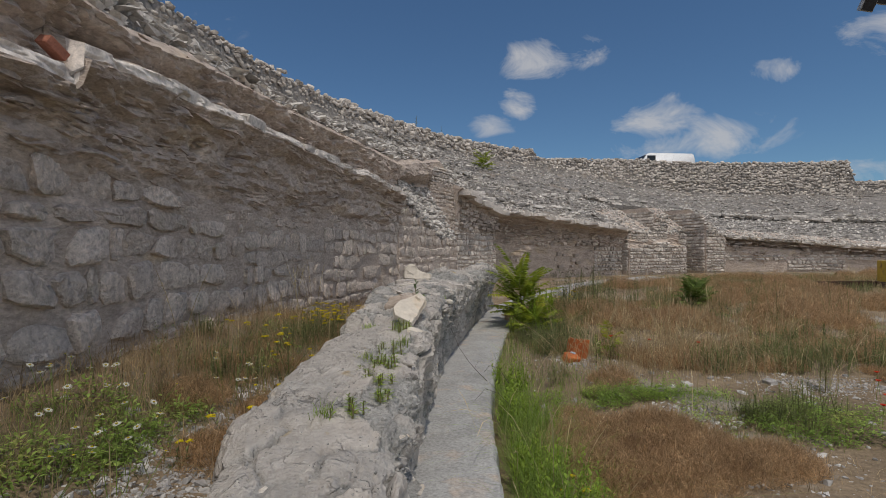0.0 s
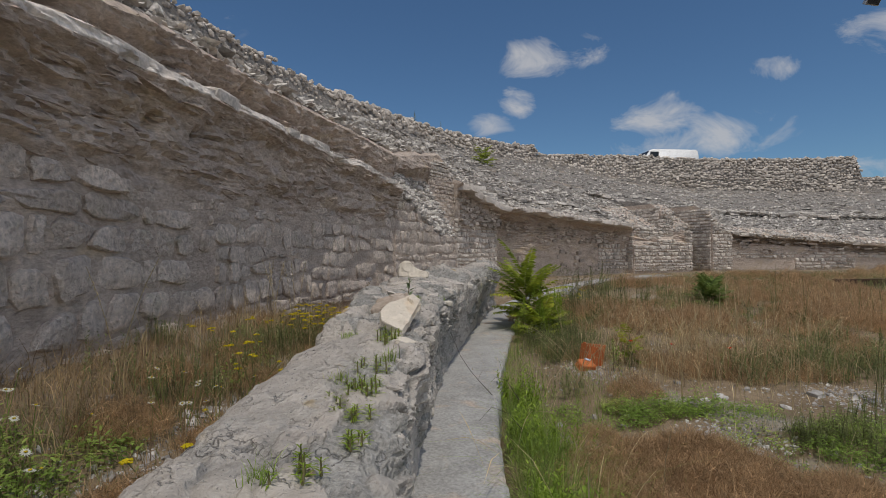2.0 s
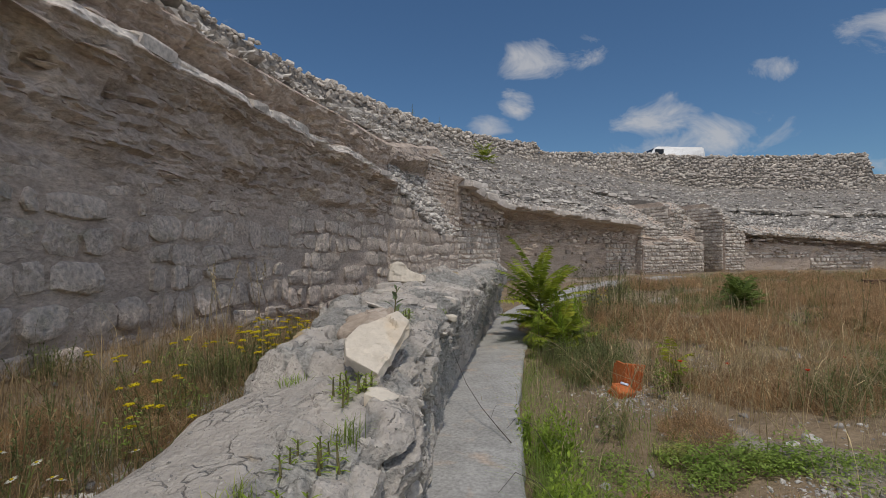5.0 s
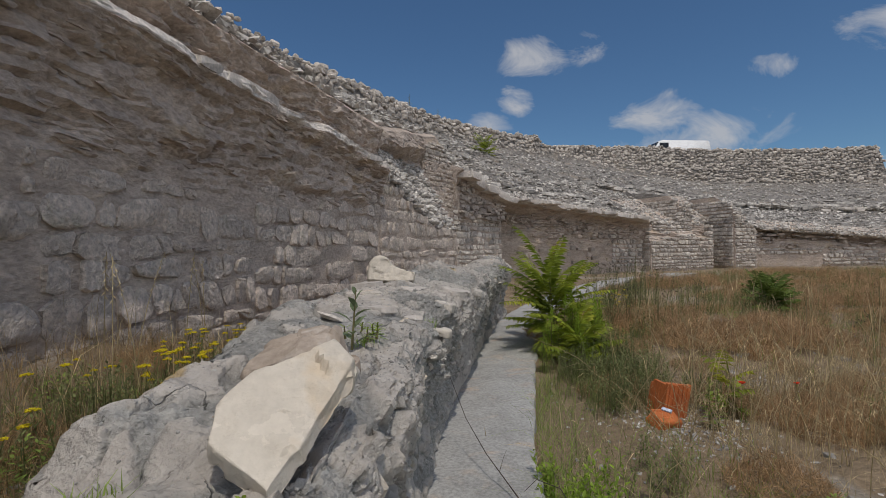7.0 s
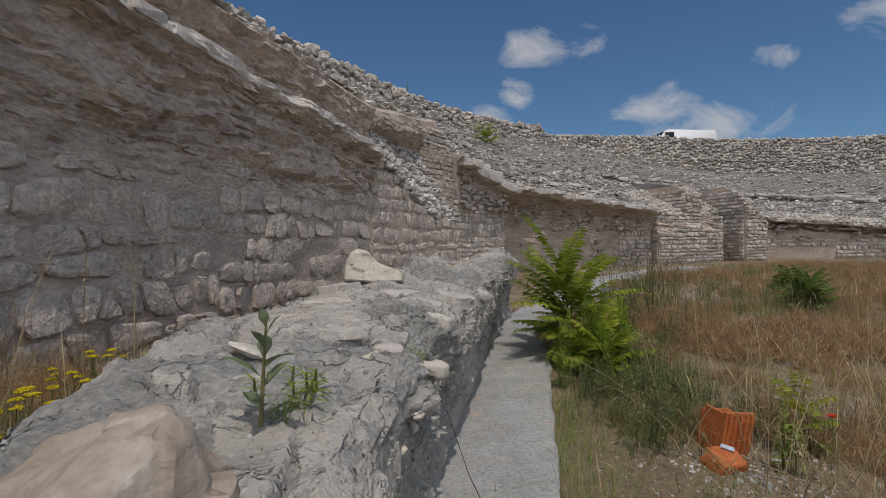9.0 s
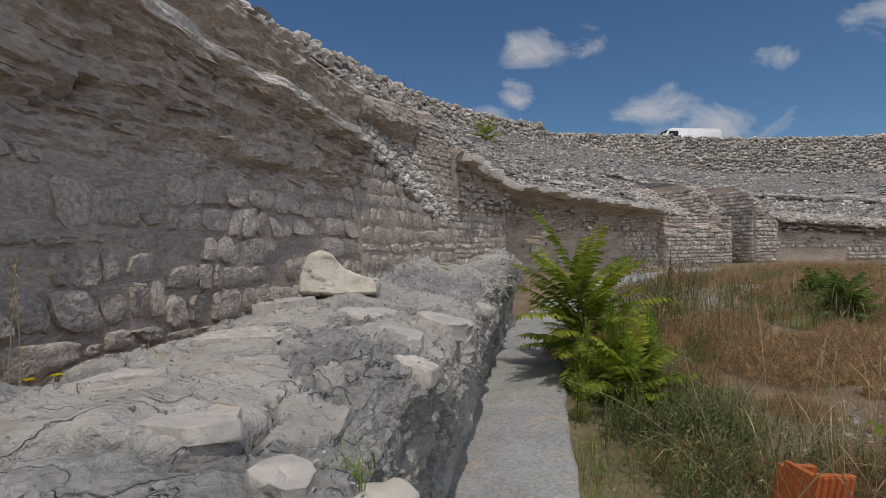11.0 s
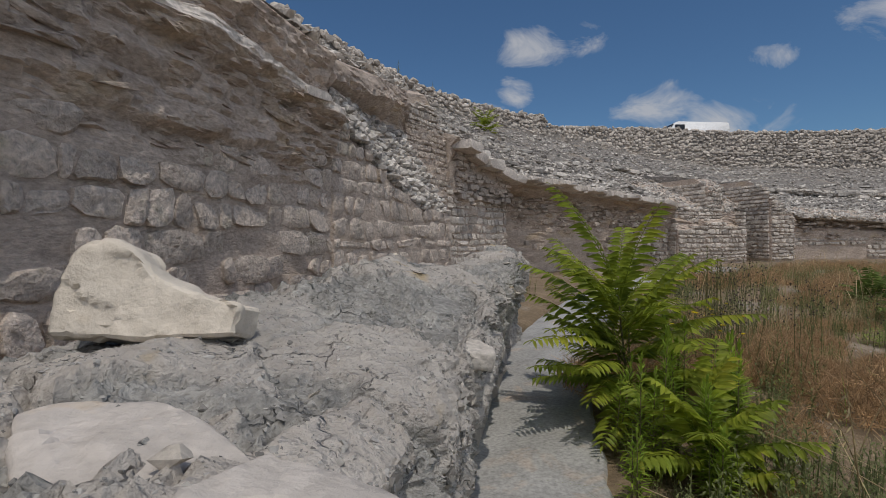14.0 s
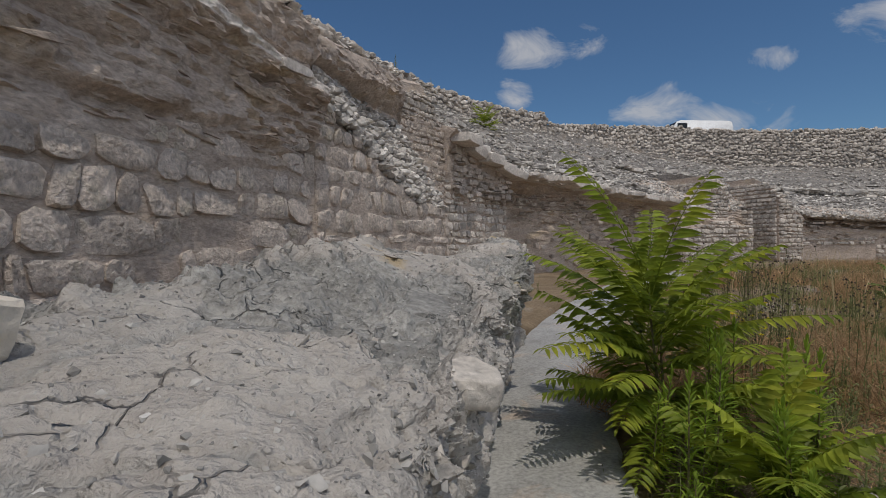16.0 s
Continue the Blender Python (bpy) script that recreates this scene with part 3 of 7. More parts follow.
def front(f):
    """Foot of the wall, where its face ends, the lip above, and where the slope begins: (r, z) pairs."""
    if f < 18.6:  # long wall with its broken vault edge
        lip = lerp(f, [-14, -4.1, -2.6, -2.55, 0.26, 5, 14, 18.6], [2.40, 2.42, 2.46, 2.66, 2.76, 2.90, 2.95, 2.80])
        top = lerp(f, [-14, -0.6, 2, 10, 15, 18.6], [2.9, 3.0, 3.22, 3.46, 3.54, 3.5])
        return [(26.06, -0.3), (26.04, 0.9), (26.02, 1.75), (25.97, 2.1), (25.88, lip - 0.28), (25.76, lip - 0.10), (25.77, lip), (26.02, lip + 0.07), (26.06, lip * 0.6 + top * 0.4), (25.9, top), (26.2, top + 0.2)]
    if f < 27.5:  # broken front course before the set-back wall
        cut = lerp(f, [18.6, 20.2, 22.2, 25.2, 27.5], [2.72, 2.58, 2.17, 1.72, 1.64])
        low, high = lerp(f, [18.6, 27.5], [3.22, 3.92]), lerp(f, [18.6, 27.5], [3.52, 4.32])
        lip_r = lerp(f, [18.6, 24, 27.5], [25.92, 26.4, 26.9])
        gap, back = low - cut, lerp(f, [18.6, 27.5], [0.15, 1.3])
        return [(26.02, -0.3), (26.0, 0.6), (26.0, 1.2), (26.0, cut - 0.1), (26.06, cut), (26.16, cut + 0.12 * gap), (26.12 + 0.45 * back, cut + 0.42 * gap), (26.12 + 0.8 * back, low - 0.15 * gap), (lip_r, low), (lip_r + 0.12, high), (lip_r + 0.4, high + 0.15)]
    if f < 38.4:  # coursed pier with pale slabs over it
        top = lerp(f, [27.5, 30.0, 31.8, 32.2, 38.4], [4.35, 4.55, 3.72, 3.62, 2.98])
        if f < 31.8:
            return [(27.22, -0.3), (27.2, 0.6), (27.2, 1.2), (27.2, 1.54), (27.2, 1.64), (27.2, 1.84), (27.2, 1.99), (27.2, 2.24), (27.2, (1.64 + top) / 2 + 0.4), (27.25, top), (27.5, top + 0.15)]
        return [(27.22, -0.3), (27.2, 0.6), (27.2, 1.2), (27.2, 1.54), (27.2, 1.64), (27.2, 1.84), (27.2, 1.99), (27.2, 2.24), (27.05, top - 0.14), (26.85, top - 0.03), (27.35, top + 0.15)]
    if f < 57.7:  # chamber under the wing
        lip = lerp(f, [38.4, 41, 51, 57.7], [3.0, 3.02, 2.7, 2.44])
        k = lerp(f, [38.4, 43, 57.7], [0.0, 0.5, 1.9])
        w = 27.62 + lerp(f, [38.4, 40.5, 43], [0.6, 0.5, 0.0]) - 0.72 * k
        return [(w + 0.08, -0.3), (w + 0.06, 0.8), (w + 0.03, 1.5), (w, lip - 0.75), (w - 0.08, lip - 0.4), (27.35 - k * 0.75, lip - 0.14), (27.22 - k * 0.72, lip - 0.1), (27.25 - k * 0.72, lip), (27.5 - k * 0.7, lip + 0.1), (27.6 - k * 0.7, lip + 0.18), (27.75 - k * 0.7, lip + 0.3)]
    if f < 73.2:  # stepped pier, narrow gap, sloping pier: upright faces that rise by the same heights
        out = []
        for z in (-0.3, 0.4, 0.9, 1.5, 1.75, 2.0, 2.3, 2.6, 3.0, 3.4, 3.8):
            if f < 67.7:
                low_top_z = lerp(f, [57.7, 62, 62.01, 67.7], [1.5, 1.75, 1.95, 1.6])
                step = 3.5 if 63.4 < f < 65.6 else 2.45
                r = 25.9 if z <= low_top_z else (26.36 if z <= step else 26.4 + (z - step) * 1.8)
            elif f < 70.0:
                r = 27.0 if z <= 2.7 else 27.0 + (z - 2.7) * 1.8
            else:
                top = lerp(f, [70, 73.2], [3.2, 2.2])
                r = 25.5 if z <= top else 25.6 + (z - top) * 1.8
            out.append((r, z))
        return out
    lip = lerp(f, [73.2, 75, 84, 93.3, 97, 125], [2.3, 2.2, 2.0, 1.62, 1.48, 1.3])
    return [(26.24, -0.4), (26.22, 0.3), (26.2, 0.9), (26.25, lip - 0.55), (26.6, lip - 0.36), (26.5, lip - 0.17), (25.78, lip - 0.11), (25.75, lip), (25.98, lip + 0.1), (26.25, lip + 0.25), (26.6, lip + 0.42)]


def section(f):
    """The whole cut through wall, slope, upper broken edge and rim, as (r, z, roughness)."""
    a = front(f)
    rim_r, rim_z, low = RIM_R(f), RIM_Z(f), RIM_LOW(f)
    tier = TIER_Z(f)
    tr = 30.3 if f < 60 else 31.0
    tr = min(tr, rim_r - 0.9)
    strong = lerp(f, [25.5, 27.5, 36.2, 38.5, 59.5, 62.8, 76.5, 77.5, 79, 81], [0, 1, 1, 0, 0, 1, 1, 0.3, 0.3, 0.75])
    r0, z0 = a[-1]
    zt = z0 + (low - z0) * (tr - r0) / max(rim_r - 0.35 - r0, 0.1)
    zt = zt * (1 - strong) + tier * strong
    zt = min(zt, low - 0.1)
    lo = [(r0 + (tr - r0) * k, z0 + (zt - 0.35 * strong - z0) * k) for k in (0.25, 0.5, 0.75, 0.97)]
    lip = [(tr + 0.35 * strong, zt - 0.32 * strong), (tr - 0.22 * strong, zt - 0.06), (tr - 0.1 * strong, zt + 0.02), (tr + 0.3, zt + 0.12 * strong + 0.02)]
    hi = [(tr + 0.3 + (rim_r - 0.3 - tr - 0.3) * k, zt + (low - zt) * (0.1 + 0.9 * k)) for k in (0.33, 0.66, 1.0)]
    top = [(rim_r - 0.12, low + 0.15), (rim_r, (low + rim_z) / 2), (rim_r + 0.08, rim_z - 0.05), (rim_r + 0.3, rim_z), (rim_r + 1.3, rim_z), (rim_r + 1.6, rim_z - 0.3), (rim_r + 3.2, -0.3)]
    return a, lo, lip, hi, top


SUB_A, SUB_LO, SUB_TOP = 14, 11, 2


def densify(pts, n):
    pts = np.array(pts)
    k = np.linspace(0, len(pts) - 1, (len(pts) - 1) * n + 1)
    i = np.arange(len(pts))
    return np.stack([np.interp(k, i, pts[:, 0]), np.interp(k, i, pts[:, 1])], -1)


breaks = [18.6, 27.5, 31.8, 38.4, 57.7, 63.4, 65.6, 67.7, 70.0, 73.2, 105.15]
angles = np.concatenate([np.arange(-13, -6, 0.3), np.arange(-6, 28, 0.055), np.arange(28, 76, 0.12), np.arange(76, 124, 0.25)])
angles = np.sort(np.concatenate([angles[np.min(np.abs(angles[:, None] - np.array(breaks)[None]), axis=1) > 0.1], np.array(breaks) - 0.02, np.array(breaks) + 0.02]))


def ring_sheet(which):
    rows = []
    for f in angles:
        a, lo, lip, hi, top = section(f)
        if which == "wall":
            rows.append(densify(a, SUB_A))
        elif which == "slope":
            rows.append(densify([a[-1], *lo, *lip, *hi], SUB_LO))
        else:
            rows.append(densify([hi[-1], *top], SUB_TOP))
    return np.array(rows)


def ring_mesh(which):
    s = ring_sheet(which)
    nu, nv = s.shape[:2]
    phi = np.repeat(angles, nv)
    r, z = s[:, :, 0].ravel(), s[:, :, 1].ravel()
    p = ring_xyz(phi, r, z)
    if which == "wall":
        k = np.arange(nv) / SUB_A
        amp = np.interp(k, [0, 1, 2, 3, 4, 5, 6, 8, 10], [0.02, 0.02, 0.035, 0.085, 0.10, 0.06, 0.05, 0.13, 0.0])
        amp = np.tile(amp, nu) * np.where((phi > 18.5) & (phi < 38), 0.5, np.where((phi > 38) & (phi < 57.7), 1.5, 0.85))
        q = p * np.array([1.6, 1.6, 4.0])
        d = fbm(q, 5, 21, 0.6) + 0.5 * np.abs(fbm(q * 1.7, 3, 33))
        beds = np.modf(np.abs(z * 9.0 + phi * 0.10 + fbm(p * 0.9, 3, 3) * 2.2 + 9))[0]  # thin beds, each broken off a little behind the one below
        lay = 0.9 * (np.clip(beds / 0.8, 0, 1) - np.clip((beds - 0.8) / 0.2, 0, 1) - 0.4) * (amp > 0.024) * np.clip(fbm(p * 1.3, 3, 6) * 1.6 + 0.35, 0, 1)
        hole = np.clip(fbm(p * np.array([2.2, 2.2, 5.0]), 3, 77) - 0.30, 0, 1) * 4.0 * (amp > 0.035)
        r2 = r + (d * 0.9 + lay * 0.7 + hole + 0.3 * fbm(p * np.array([6.0, 6.0, 14.0]), 3, 35)) * amp * 1.25
        r2 = r2 + (flakes(p * np.array([1.1, 1.1, 4.2]), 150) * 0.03 + flakes(p * np.array([2.6, 2.6, 8.0]), 151) * 0.014) * np.clip((amp - 0.03) / 0.04, 0, 1)
        zz = z + fbm(p * 2.3, 3, 41) * amp * 0.6
        edge = np.tile((k >= 5) & (k <= 7), nu)
        r2 = np.where(edge, r2 + fbm(p * 1.2, 3, 60) * 0.12, r2)
    else:
        amp = 0.16 if which == "slope" else 0.06
        d = fbm(p * np.array([1.1, 1.1, 2.2]), 5, 51, 0.6)
        lay = (np.abs(np.modf(np.abs(z * 2.6 + phi * 0.07 + fbm(p * 0.5, 2, 8)))[0] - 0.5) - 0.25) * (0.9 if which == "slope" else 0.0)
        inner = np.tile((np.arange(nv) > 0), nu)
        r2 = r + (d * amp + lay * 0.42) * inner
        zz = z + d * amp * 0.7 * inner
    return ring_xyz(phi, r2, zz), nu, nv, phi, s


def ring_object(name, which, lo, hi, mat, label, edge_mat=None):
    v, nu, nv, phi, s = RINGS[which]
    keep = np.where((angles >= lo) & (angles <= hi))[0]
    k0, k1 = keep[0], keep[-1] + 1
    me = mesh_of(name, v[k0 * nv:k1 * nv], grid_faces(k1 - k0, nv), [mat, edge_mat or mat], False)
    if edge_mat:
        idx = np.zeros((k1 - k0 - 1, nv - 1), np.int32)
        e0, e1 = (5 * SUB_A + 2, 6 * SUB_A + 5) if which == "wall" else (5 * SUB_LO + 3, 7 * SUB_LO + 2)
        idx[:, e0:e1] = 1
        mid = angles[k0:k1 - 1]
        bare = ((mid > 18.6) & (mid < 38.4)) | ((mid > 57.7) & (mid < 73.2)) if which == "wall" else ~(((mid > 27.5) & (mid < 36.2)) | ((mid > 62.8) & (mid < 76.5)) | (mid > 80))
        idx[bare] = 0
        me.polygons.foreach_set("material_index", idx.ravel())
    me.polygons.foreach_set("use_smooth", [True] * len(me.polygons))
    me.set_sharp_from_angle(angle=radians(38))
    return tagged(put(name, me), label, "wall", kind="structure")


RINGS = {}
for which in ("wall", "slope", "rim"):
    RINGS[which] = ring_mesh(which)
wall_west = ring_object("wall_west", "wall", -13, 18.585, M_WALL, "tall shaded rubble wall with a broken pale vault edge", M_LEDGE)
wall_north = ring_object("wall_north", "wall", 18.575, 57.69, M_WALL, "coursed stone pier and shaded chamber wall under pale slabs", M_LEDGE)
wall_east = ring_object("wall_east", "wall", 57.68, 124, M_WALL, "far ruined arena wall with stepped coursed piers", M_LEDGE)
slope = ring_object("slope", "slope", -13, 124, M_RUBBLE, "sloping grey rubble core of the ruined seating", M_LEDGE)
rim_wall = ring_object("wall_rim", "rim", -13, 124, M_RUBBLE, "dry stone rim wall on top of the ruin")
tagged(slope, category="rubble slope")

# ---- loose stones on slope and rim ----
g = np.random.default_rng(11)
v, nu, nv, phi, s = RINGS["slope"]
placed = []
vv = v.reshape(nu, nv, 3)
for n in range(36000):
    f = g.uniform(-6, 40) if n % 5 < 3 else g.uniform(20, 105)
    i = int(np.clip(np.searchsorted(angles, f), 0, nu - 1))
    j = int(g.uniform(0, nv - 1))
    at = vv[i, j] + g.normal(0, 0.04, 3)
    if n % 2:
        m = stone_pose(f, 30, 1, g.uniform(0.12, 0.38), g.uniform(0.05, 0.10), g.uniform(0.15, 0.3), g, 0.15)
        m[:3, 3] = at
        placed.append(m)
        continue
    placed.append(loose_pose(at, g.choice([0.12, 0.18, 0.26], p=[0.5, 0.35, 0.15]) * (0.6 if f < 28 else 1.0), g, 0.7))
a, b = pile(CHIPS, placed)
tagged(put("loose_rubble", mesh_of("loose_rubble", a, b, M_CHIPS)), "pale broken stones littering the grey slope", "rubble", kind="stuff")

g = np.random.default_rng(13)
placed = []
for line in range(46):
    f = g.uniform(16, 95)
    end = f + g.uniform(2, 11)
    j = g.uniform(0.06, 0.92) * (nv - 1)
    while f < end:
        w = g.uniform(0.2, 0.8)
        f += math.degrees(w / 30)
        j = float(np.clip(j + g.normal(0, 1.5), 2, nv - 2))
        if g.random() < 0.2:
            continue
        i = int(np.clip(np.searchsorted(angles, f), 0, nu - 1))
        m = stone_pose(f, 30, 1, w, g.uniform(0.08, 0.22), g.uniform(0.35, 0.6), g, 0.1)
        m[:3, 3] = vv[i, int(j)] + np.array((0, 0, g.normal(0, 0.03)))
        placed.append(m)
a, b = pile(CHIPS + BLOCKS, placed)
tagged(put("slope_ledges", mesh_of("slope_ledges", a, b, M_CHIPS), slope), "broken grey ledges of the rubble core", kind="stuff")

g = np.random.default_rng(12)
placed = []
for lo, hi, step in ((-6, 30, 0.0), (30, 64.1, 0.0), (64.3, 105.1, 0.0), (105.3, 122, 0.0)):
    placed += courses(lo, hi, lambda f: RIM_R(f) + 0.0, 5.0, lambda f: RIM_Z(f) + 0.03, 0.19, 0.3, g, 0.0, 0.35)
kept = []
for m in placed:
    f, r = ring_of(m[0, 3], m[1, 3])
    if m[2, 3] > RIM_LOW(f) - 0.05:
        m[:3, 3] += np.array((math.cos(radians(f)), -math.sin(radians(f)), 0)) * (0.12 * (RIM_Z(f) - m[2, 3]) / 1.5 - 0.06)
        kept.append(m)
for n in range(1900):  # the ragged top row
    f = g.uniform(-6, 122)
    kept.append(stone_pose(f, RIM_R(f) + g.uniform(0.05, 0.9), RIM_Z(f) + g.uniform(0.0, 0.07), 0.3 * g.uniform(0.6, 1.3), 0.18, 0.3, g, 0.2))
for m in kept:
    m[:3, :3] = np.array(Euler((g.normal(0, 0.25), g.normal(0, 0.25), g.normal(0, 0.4))).to_matrix()) @ m[:3, :3] * g.uniform(0.8, 1.3) * (0.56 if ring_of(m[0, 3], m[1, 3])[0] < 27 else 1.0)
    m[2, 3] += g.normal(0, 0.05)
a, b = pile(ROCKS + BOULDERS, kept)
part_ob = put("rim_stones", mesh_of("rim_stones", a, b, M_STONES), rim_wall)
tagged(part_ob, "rows of pale fieldstones of the rim wall", kind="stuff")

# ---- the low wall in the passage ----
LOW_F0, LOW_F1 = -13.0, 19.6


def low_profile(f):
    left = lerp(f, [-13, -6.4, -5, -1.2, -0.2, 3, 5.5, 9, 12, 16, 18.4], [24.42, 24.43, 24.53, 24.41, 24.26, 24.33, 24.44, 24.66, 24.45, 24.25, 24.1])
    right = lerp(f, [-13, -6.4, -3, 0, 1.2, 5.9, 8.7, 12, 16, 18.4], [23.8, 23.78, 23.68, 23.56, 23.5, 23.42, 23.34, 23.36, 23.4, 23.5])
    zl = lerp(f, [-13, -6.4, -4, -1.2, -0.7, -0.45, 3, 5.5, 8.5, 10.3, 12, 16, 19.6], [0.5, 0.5, 0.58, 0.64, 0.66, 0.81, 0.88, 0.84, 0.84, 0.84, 0.88, 0.85, 0.8])
    zc = lerp(f, [-13, -6.4, -4, -2, -0.5, 1.5, 3, 5.5, 7.5, 9.0, 10.3, 11.8, 13, 15, 17.5, 19.6], [0.52, 0.53, 0.6, 0.68, 0.76, 0.84, 0.89, 0.9, 0.92, 0.96, 1.04, 1.02, 0.90, 0.93, 1.1, 0.95])
    zr = lerp(f, [-13, -6.4, -4, -2, 0, 1.5, 5.5, 8.0, 9.8, 12, 15, 17.2, 18.4], [0.5, 0.5, 0.56, 0.66, 0.78, 0.82, 0.84, 0.82, 0.88, 0.82, 0.88, 1.06, 0.9])
    under = lerp(f, [-13, -3, 0, 4, 8, 18.4], [0.02, 0.03, 0.06, 0.10, 0.16, 0.16])
    w = left - right
    pts = [(left + 0.06, -0.2), (left + 0.05, zl - 0.3), (left + 0.02, zl - 0.1), (left - 0.02, zl - 0.02), (left - 0.1, zl + 0.01),
           (left - 0.3 * w, zl * 0.5 + zc * 0.5), (left - 0.52 * w, zc), (left - 0.75 * w, zc * 0.6 + zr * 0.4), (right + 0.1, zr + 0.01), (right + 0.02, zr - 0.04),
           (right, zr - 0.14), (right + 0.02, zr - 0.3), (right + under * 0.7, zr * 0.45), (right + under, 0.12), (right + under, -0.2)]
    return pts


LOW_SUB = 20
low_angles = np.concatenate([np.arange(LOW_F0, -7, 0.12), np.arange(-7, -2, 0.04), np.arange(-2, 3, 0.03), np.arange(3, 11.5, 0.018), np.arange(11.5, LOW_F1, 0.05)])
rows = np.array([densify(low_profile(f), LOW_SUB) for f in low_angles])
nu, nv = rows.shape[:2]
phi = np.repeat(low_angles, nv)
r, z = rows[:, :, 0].ravel(), rows[:, :, 1].ravel()
p = ring_xyz(phi, r, z)
warp = np.stack([fbm(p * 2.4, 4, 70), fbm(p * 2.4, 4, 71), fbm(p * 2.4, 4, 72)], -1) * 0.2
d1, d2, cid, off = slabs((p + warp) * np.array([2.5, 2.0, 2.8]), 80)  # large bedded stones
across = np.tile(np.arange(nv) / LOW_SUB, nu)
plaster = np.interp(phi + 0.5 * fbm(p * 2.5, 3, 74), [-4.2, -3.4, -0.75, -0.6], [0.25, 1, 1, 0]) * np.interp(across + 0.5 * fbm(p * 3.0, 3, 73), [2.5, 3.2, 5.9, 6.3], [0, 1, 1, 0])  # smooth grey mortar on the passage side
bedded = (np.modf(cid * 7.77)[0] > np.interp(phi, [-2, 1.5, 2.5, 4.6, 5.2, 7], [0.32, 0.58, 0.72, 0.72, 0.58, 0.5])).astype(float) * (1 - plaster) * np.interp(phi, [6.2, 7.0, 9.0, 9.8], [1, 0.7, 0.7, 1])
edge = np.clip((d2 - d1) / 0.07, 0, 1)
stone = np.clip((d2 - d1 - 0.03) / 0.04, 0, 1) * bedded
tilt = np.stack([np.modf(cid * 31.7)[0], np.modf(cid * 57.3)[0], np.modf(cid * 91.1)[0]], -1) - 0.5
e1, e2, eid, eoff = slabs((p + warp * 0.8) * np.array([5.2, 4.4, 7.0]), 90)  # the pieces a stone has split into
etilt = np.stack([np.modf(eid * 31.7)[0], np.modf(eid * 57.3)[0], np.modf(eid * 91.1)[0]], -1) - 0.5
split = np.clip((e2 - e1) / 0.05, 0, 1)


sheets = flakes(p * np.array([3.0, 3.0, 4.5]), 120)
fine = flakes(p * np.array([7.0, 7.0, 9.0]), 130)
lump = fbm(p * 1.1, 2, 99) * 0.022
face = np.tile(np.interp(np.arange(nv) / LOW_SUB, [0, 3, 4, 8, 9, 13, 14], [0.6, 0.9, 1, 1, 1.5, 1.6, 0.2]), nu)
small = (np.modf(eid * 13.3)[0] > np.interp(phi, [2, 4, 6.2, 7], [0.66, 0.7, 0.72, 0.76])) * np.clip((e2 - e1 - 0.10) / 0.06, 0, 1) * (1 - plaster)  # small stones in the mortar
grit = fbm(p * 28, 3, 101, 0.7)
crumble = np.clip(fbm(p * 1.9, 3, 105) * 2.5 + np.interp(phi, [4, 7], [0.3, 0.75]), 0, 1)
filler = -0.008 + sheets * 0.013 + fine * 0.009 * (0.4 + 0.6 * crumble) + fbm(p * 6, 3, 106, 0.62) * 0.016 + (np.abs(fbm(p * 13, 3, 109, 0.6)) * 0.04 + grit * 0.02) * crumble * np.interp(phi, [5, 7], [1.0, 1.5]) + fbm(p * 60, 2, 108) * 0.003 + small * (0.016 + (etilt * eoff).sum(-1) * 0.03)
block = 0.010 + (cid - 0.5) * 0.026 + (tilt * off).sum(-1) * 0.045 + (etilt * eoff).sum(-1) * 0.02 + (eid - 0.5) * 0.010 + sheets * 0.008 + fine * 0.004 - (1 - split) * 0.012 * (fbm(p * 2.6, 2, 107) > -0.1) + fbm(p * 18, 3, 104, 0.6) * 0.003
smooth_top = fbm(p * 3.0, 3, 140) * 0.012 + sheets * 0.003 - (1 - np.clip((e2 - e1) / 0.03, 0, 1)) * 0.008 * (fbm(p * 2.0, 2, 141) > 0.0) + fbm(p * 40, 2, 142) * 0.0015
disp = (lump + filler * (1 - stone) + block * stone - 0.013 * (1 - edge) * bedded - 0.008) * face
disp = disp * (1 - plaster) + smooth_top * plaster
stone = np.maximum(stone, small * 0.8)
tr, tz = np.gradient(rows[:, :, 0], axis=1).ravel(), np.gradient(rows[:, :, 1], axis=1).ravel()
ln = np.hypot(tr, tz) + 1e-9
nr, nz = tz / ln, -tr / ln
low_v = ring_xyz(phi, r + nr * disp, z + nz * disp)
LOW_GRID = low_v.reshape(nu, nv, 3)
low_me = mesh_of("low_wall", low_v, grid_faces(nu, nv), M_LOW, True)
layer = low_me.attributes.new("stone", "FLOAT", "POINT")
layer.data.foreach_set("value", np.maximum(stone * np.clip(0.6 + cid, 0, 1), plaster * 0.8).astype(np.float32))
low_me.set_sharp_from_angle(angle=radians(40))
low_wall = tagged(put("low_wall", low_me), "crumbling pale mortar and stone low wall along the passage", "low wall", kind="structure")

core = ring_xyz(phi, r - nr * 0.05, z - nz * 0.05).reshape(nu, nv, 3)[::4, ::4]  # the fill behind the weathered face
put("core", mesh_of("core", core.reshape(-1, 3), grid_faces(core.shape[0], core.shape[1]), M_LOWFILL, True), low_wall)


def low_top(f, k):
    """A point on the low wall: its angle, and 0 to 14 across from its outer foot to its inner foot."""
    i = int(np.clip(np.searchsorted(low_angles, f), 0, LOW_GRID.shape[0] - 1))
    return LOW_GRID[i, int(np.clip(round(k * LOW_SUB), 0, LOW_GRID.shape[1] - 1))]


